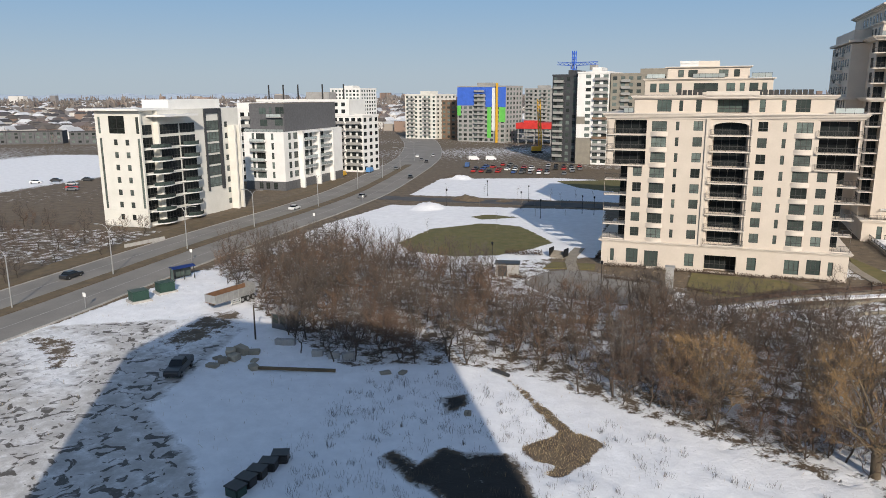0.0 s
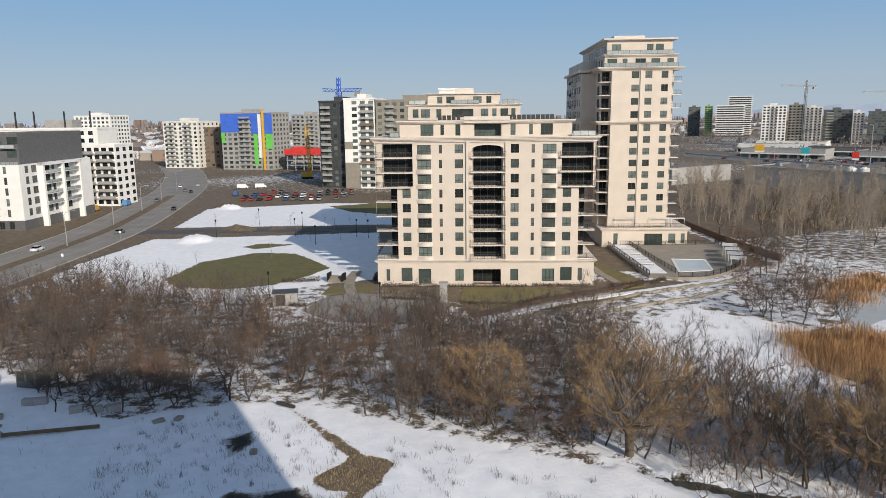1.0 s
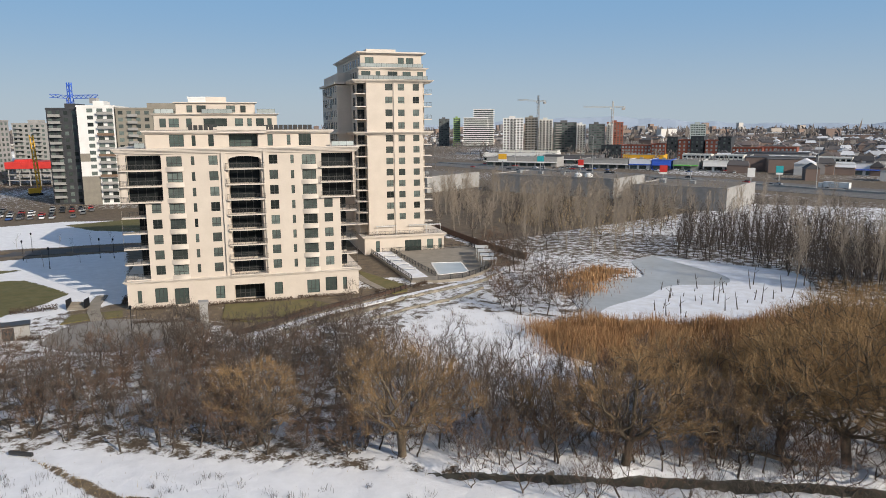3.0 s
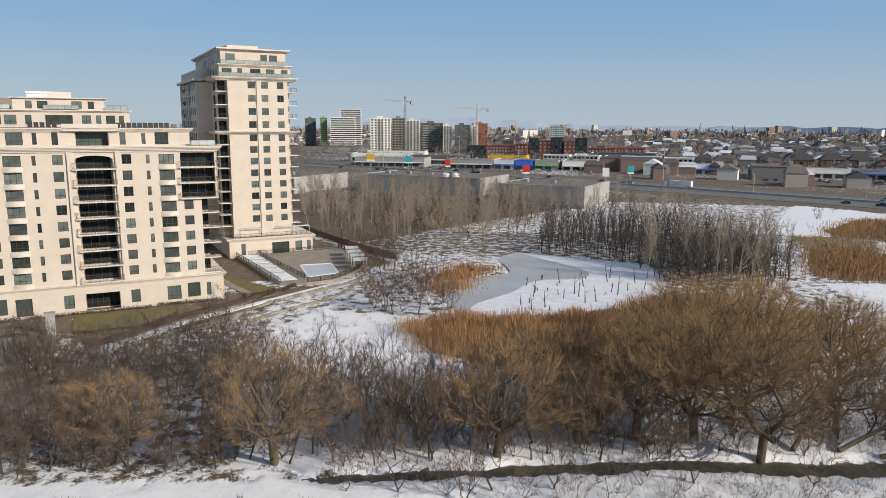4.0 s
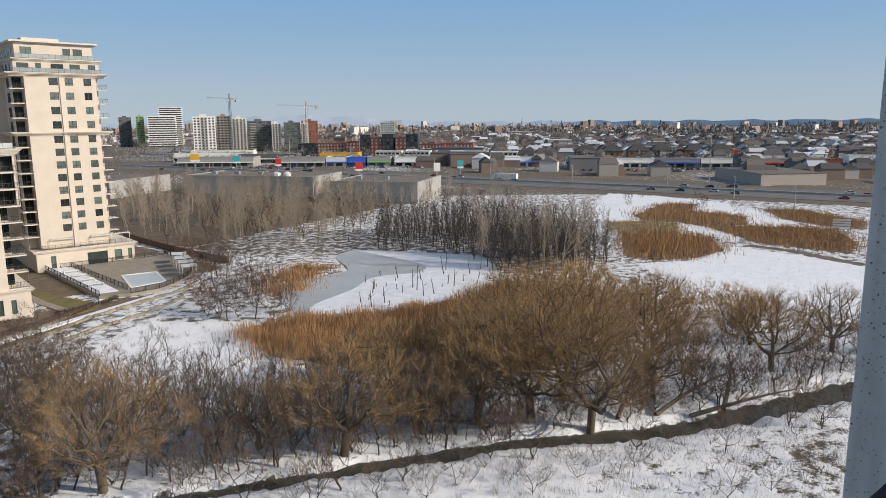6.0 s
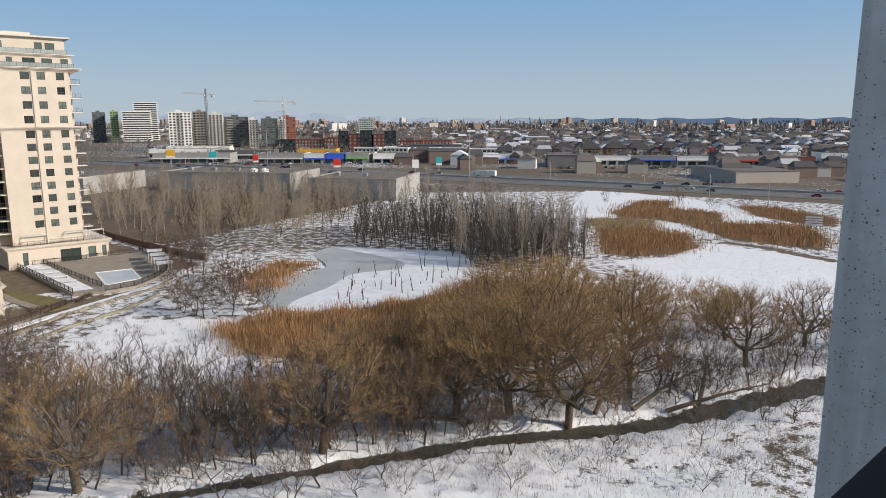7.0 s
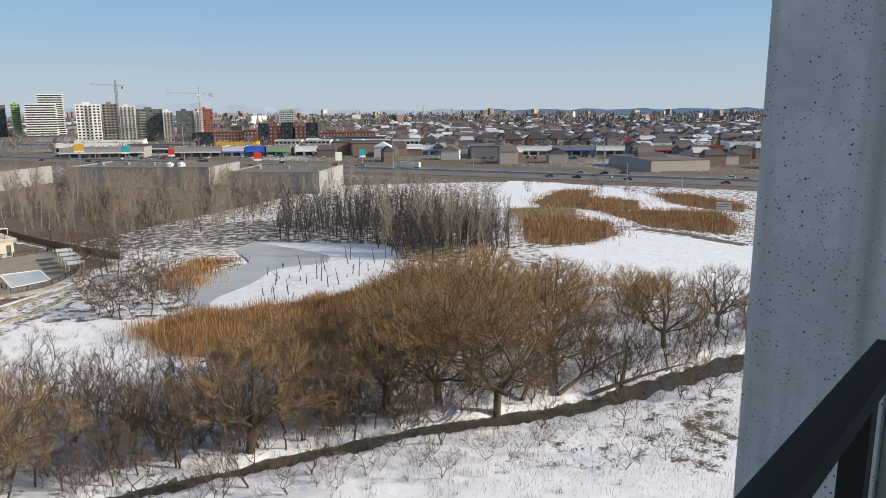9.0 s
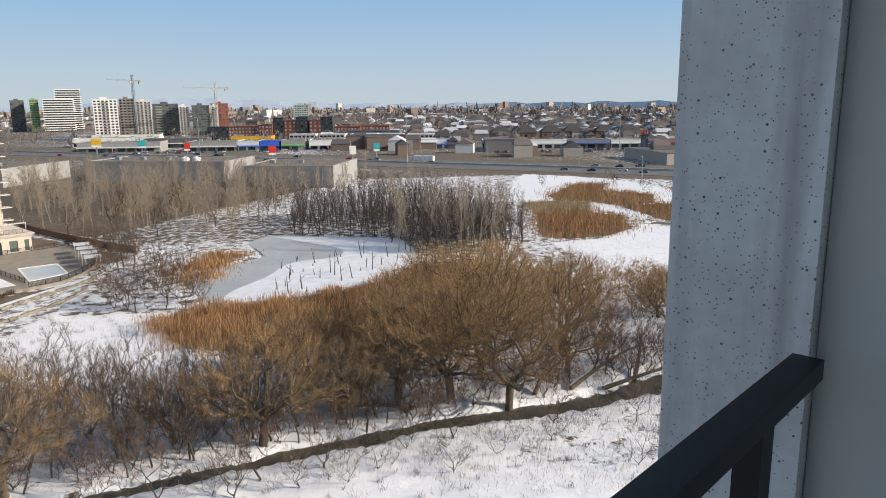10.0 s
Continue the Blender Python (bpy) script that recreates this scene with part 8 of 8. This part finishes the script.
for x, y, h, w, m, lab in ((214, 486, 13, 6, YELLOW, "yellow"), (242, 480, 11, 5, TEAL, "teal"), (262, 456, 9, 4, REDPAINT, "red"), (261, 358, 10, 4.4, REDPAINT, "red"), (300, 330, 9, 4, WHITE, "white"), (330, 340, 9, 4, TEAL, "green")):
    t = empty("roadside_sign", T(x, y, 0, -35), lab + " roadside advertising sign on a post", "advertising sign", "roadside signs")
    part("post", boxes((-0.3, -0.2, -0.2, 0.3, 0.2, h - 4)), STEEL, t)
    part("panel", boxes((-w / 2, -0.3, h - 4, w / 2, 0.3, h)), m, t)
    part("lower_panel", boxes((-w / 2, -0.28, h - 5.2, w / 2, 0.28, h - 4.1)), WHITE, t)
t = empty("billboard", T(235, 76, 0, -70), "small slatted white billboard on the marsh", "billboard")
for k in range(4):
    part("slat", boxes((-2.4, -0.05, 1.4 + 0.75 * k, 2.4, 0.05, 1.9 + 0.75 * k)), WHITE, t)
part("post", boxes((-2.0, 0.06, -0.2, -1.8, 0.2, 4.2)), STEEL, t)
part("post", boxes((1.8, 0.06, -0.2, 2.0, 0.2, 4.2)), STEEL, t)


def town_house_row(x, y, rz, n):
    for k in range(n):
        px, py = x + math.cos(radians(rz)) * 9.2 * k, y + math.sin(radians(rz)) * 9.2 * k
        t = empty("town_house", T(px, py, 0, rz), "dark brick town house with a flat dark roof", "town house", "dark town houses")
        part("wall", boxes((0, 0, -0.3, 9, 11, 8.5)), GREYBRICK, t)
        part("roof", boxes((-0.2, -0.2, 8.5, 9.2, 11.2, 8.9)), SHINGLE, t)
        for z in (1.2, 4.0, 6.4):
            for wx in (1.2, 5.6):
                far_window(t, 2.0, 1.5, T(wx, 0, z), GLASS)


town_house_row(-470, 372, 28, 7)
town_house_row(-400, 395, 28, 6)
town_house_row(-560, 470, 25, 8)
town_house_row(-440, 500, 25, 6)
for x, y, rz in ((502.7, 376.0, -48), (521.2, 361.9, -48), (547.0, 352.7, -48), (563.7, 339.9, -48), (579.8, 317.0, -48), (598.1, 303.0, -48)):
    t = empty("house", T(x, y, 0, rz), "brick house with a dark hipped roof", "house", "hipped roof houses")
    part("wall", boxes((0, 0, -0.3, 18, 14, 8)), BROWNBRICK, t)
    bm = bmesh.new()
    lo = [bm.verts.new(c) for c in ((-0.6, -0.6, 8), (18.6, -0.6, 8), (18.6, 14.6, 8), (-0.6, 14.6, 8))]
    hi = [bm.verts.new(c) for c in ((5.5, 7, 13.5), (12.5, 7, 13.5))]
    for f in ((lo[0], lo[1], hi[1], hi[0]), (lo[1], lo[2], hi[1]), (lo[2], lo[3], hi[0], hi[1]), (lo[3], lo[0], hi[0]), lo[::-1]):
        bm.faces.new(f)
    part("roof", bm, SHINGLE, t)
    for wx in (2, 7, 12):
        far_window(t, 2.2, 1.8, T(wx, 0, 4.6), GLASS)


# ---- the balcony the camera stands on ----
def column_mat():
    """Pale cast concrete with stains and small dark air holes."""
    m = mat("cast_concrete", (0.86, 0.85, 0.83), (0.66, 0.65, 0.62), 2.2, 0.85, 0.15, fine=12)
    nt = m.node_tree
    L = nt.links.new
    b = nt.nodes["Principled BSDF"]
    src = b.inputs["Base Color"].links[0].from_socket
    tc = nt.nodes.new("ShaderNodeTexCoord")
    col = src
    for scale, lo, hi, tone in ((40.0, 0.09, 0.16, (0.12, 0.11, 0.10)), (85.0, 0.13, 0.20, (0.12, 0.115, 0.11))):
        v = nt.nodes.new("ShaderNodeTexVoronoi")
        v.inputs["Scale"].default_value = scale
        n = nt.nodes.new("ShaderNodeTexNoise")
        n.inputs["Scale"].default_value = scale * 0.16
        mr = nt.nodes.new("ShaderNodeMapRange")
        mr.inputs["From Min"].default_value, mr.inputs["From Max"].default_value = lo, hi
        mr.inputs["To Min"].default_value, mr.inputs["To Max"].default_value = 1, 0
        g = nt.nodes.new("ShaderNodeMapRange")
        g.inputs["From Min"].default_value, g.inputs["From Max"].default_value = 0.40, 0.50
        k = nt.nodes.new("ShaderNodeMath")
        k.operation = 'MULTIPLY'
        x = nt.nodes.new("ShaderNodeMix")
        x.data_type = 'RGBA'
        x.inputs["B"].default_value = (*tone, 1)
        L(tc.outputs["Object"], v.inputs["Vector"])
        L(tc.outputs["Object"], n.inputs["Vector"])
        L(v.outputs["Distance"], mr.inputs["Value"])
        L(n.outputs["Fac"], g.inputs["Value"])
        L(mr.outputs[0], k.inputs[0])
        L(g.outputs[0], k.inputs[1])
        L(k.outputs[0], x.inputs["Factor"])
        L(col, x.inputs["A"])
        col = x.outputs["Result"]
    mp = nt.nodes.new("ShaderNodeMapping")
    mp.inputs["Scale"].default_value = (5.0, 9.0, 0.55)
    st = nt.nodes.new("ShaderNodeTexNoise")
    st.inputs["Scale"].default_value, st.inputs["Detail"].default_value = 1.0, 8
    sr = nt.nodes.new("ShaderNodeMapRange")
    sr.inputs["From Min"].default_value, sr.inputs["From Max"].default_value = 0.50, 0.75
    sr.inputs["To Max"].default_value = 0.8
    sx = nt.nodes.new("ShaderNodeMix")
    sx.data_type = 'RGBA'
    sx.inputs["B"].default_value = (0.36, 0.345, 0.31, 1)
    L(tc.outputs["Object"], mp.inputs["Vector"])
    L(mp.outputs[0], st.inputs["Vector"])
    L(st.outputs["Fac"], sr.inputs["Value"])
    L(sr.outputs[0], sx.inputs["Factor"])
    L(col, sx.inputs["A"])
    L(sx.outputs["Result"], b.inputs["Base Color"])
    return m


COLUMN = column_mat()

def own_balcony():
    rail_z = 33.66
    t = empty("balcony_railing", T(0, 0.288, 0, -2.0), "black metal balcony railing with a flat handrail and glass panels", "railing")
    part("handrail", boxes((-6, -0.042, rail_z - 0.045, 1.90, 0.022, rail_z)), BLACKMETAL, t)
    for x in (-5.2, -3.6, -2.0, -0.4, 1.55):
        part("post", boxes((x, -0.04, 32.6, x + 0.06, 0.01, rail_z - 0.045)), BLACKMETAL, t)
    b = tagged(new("own_building", mesh_of(boxes((-19.3, -18, -0.5, 20.4, -1.7, 49)), "own_building", CONCRETE)), "concrete apartment block that carries the balcony", "building", kind="structure")
    tagged(new("balcony_floor", mesh_of(boxes((-6.2, -1.698, 32.35, 2.2, 0.5, 32.59)), "balcony_floor", CONCRETE)), "grey concrete balcony slab", "balcony", kind="structure")
    tagged(new("concrete_column", mesh_of(boxes((1.956, 0.224, 20, 2.5, 0.557, 49)), "concrete_column", COLUMN)), "raw grey concrete column with small air holes", "column", kind="structure")
    tagged(new("side_wall", mesh_of(boxes((2.02, -1.698, 20, 2.45, 0.222, 49)), "side_wall", CREAM)), "beige rendered end wall of the balcony", "wall", kind="structure")


own_balcony()
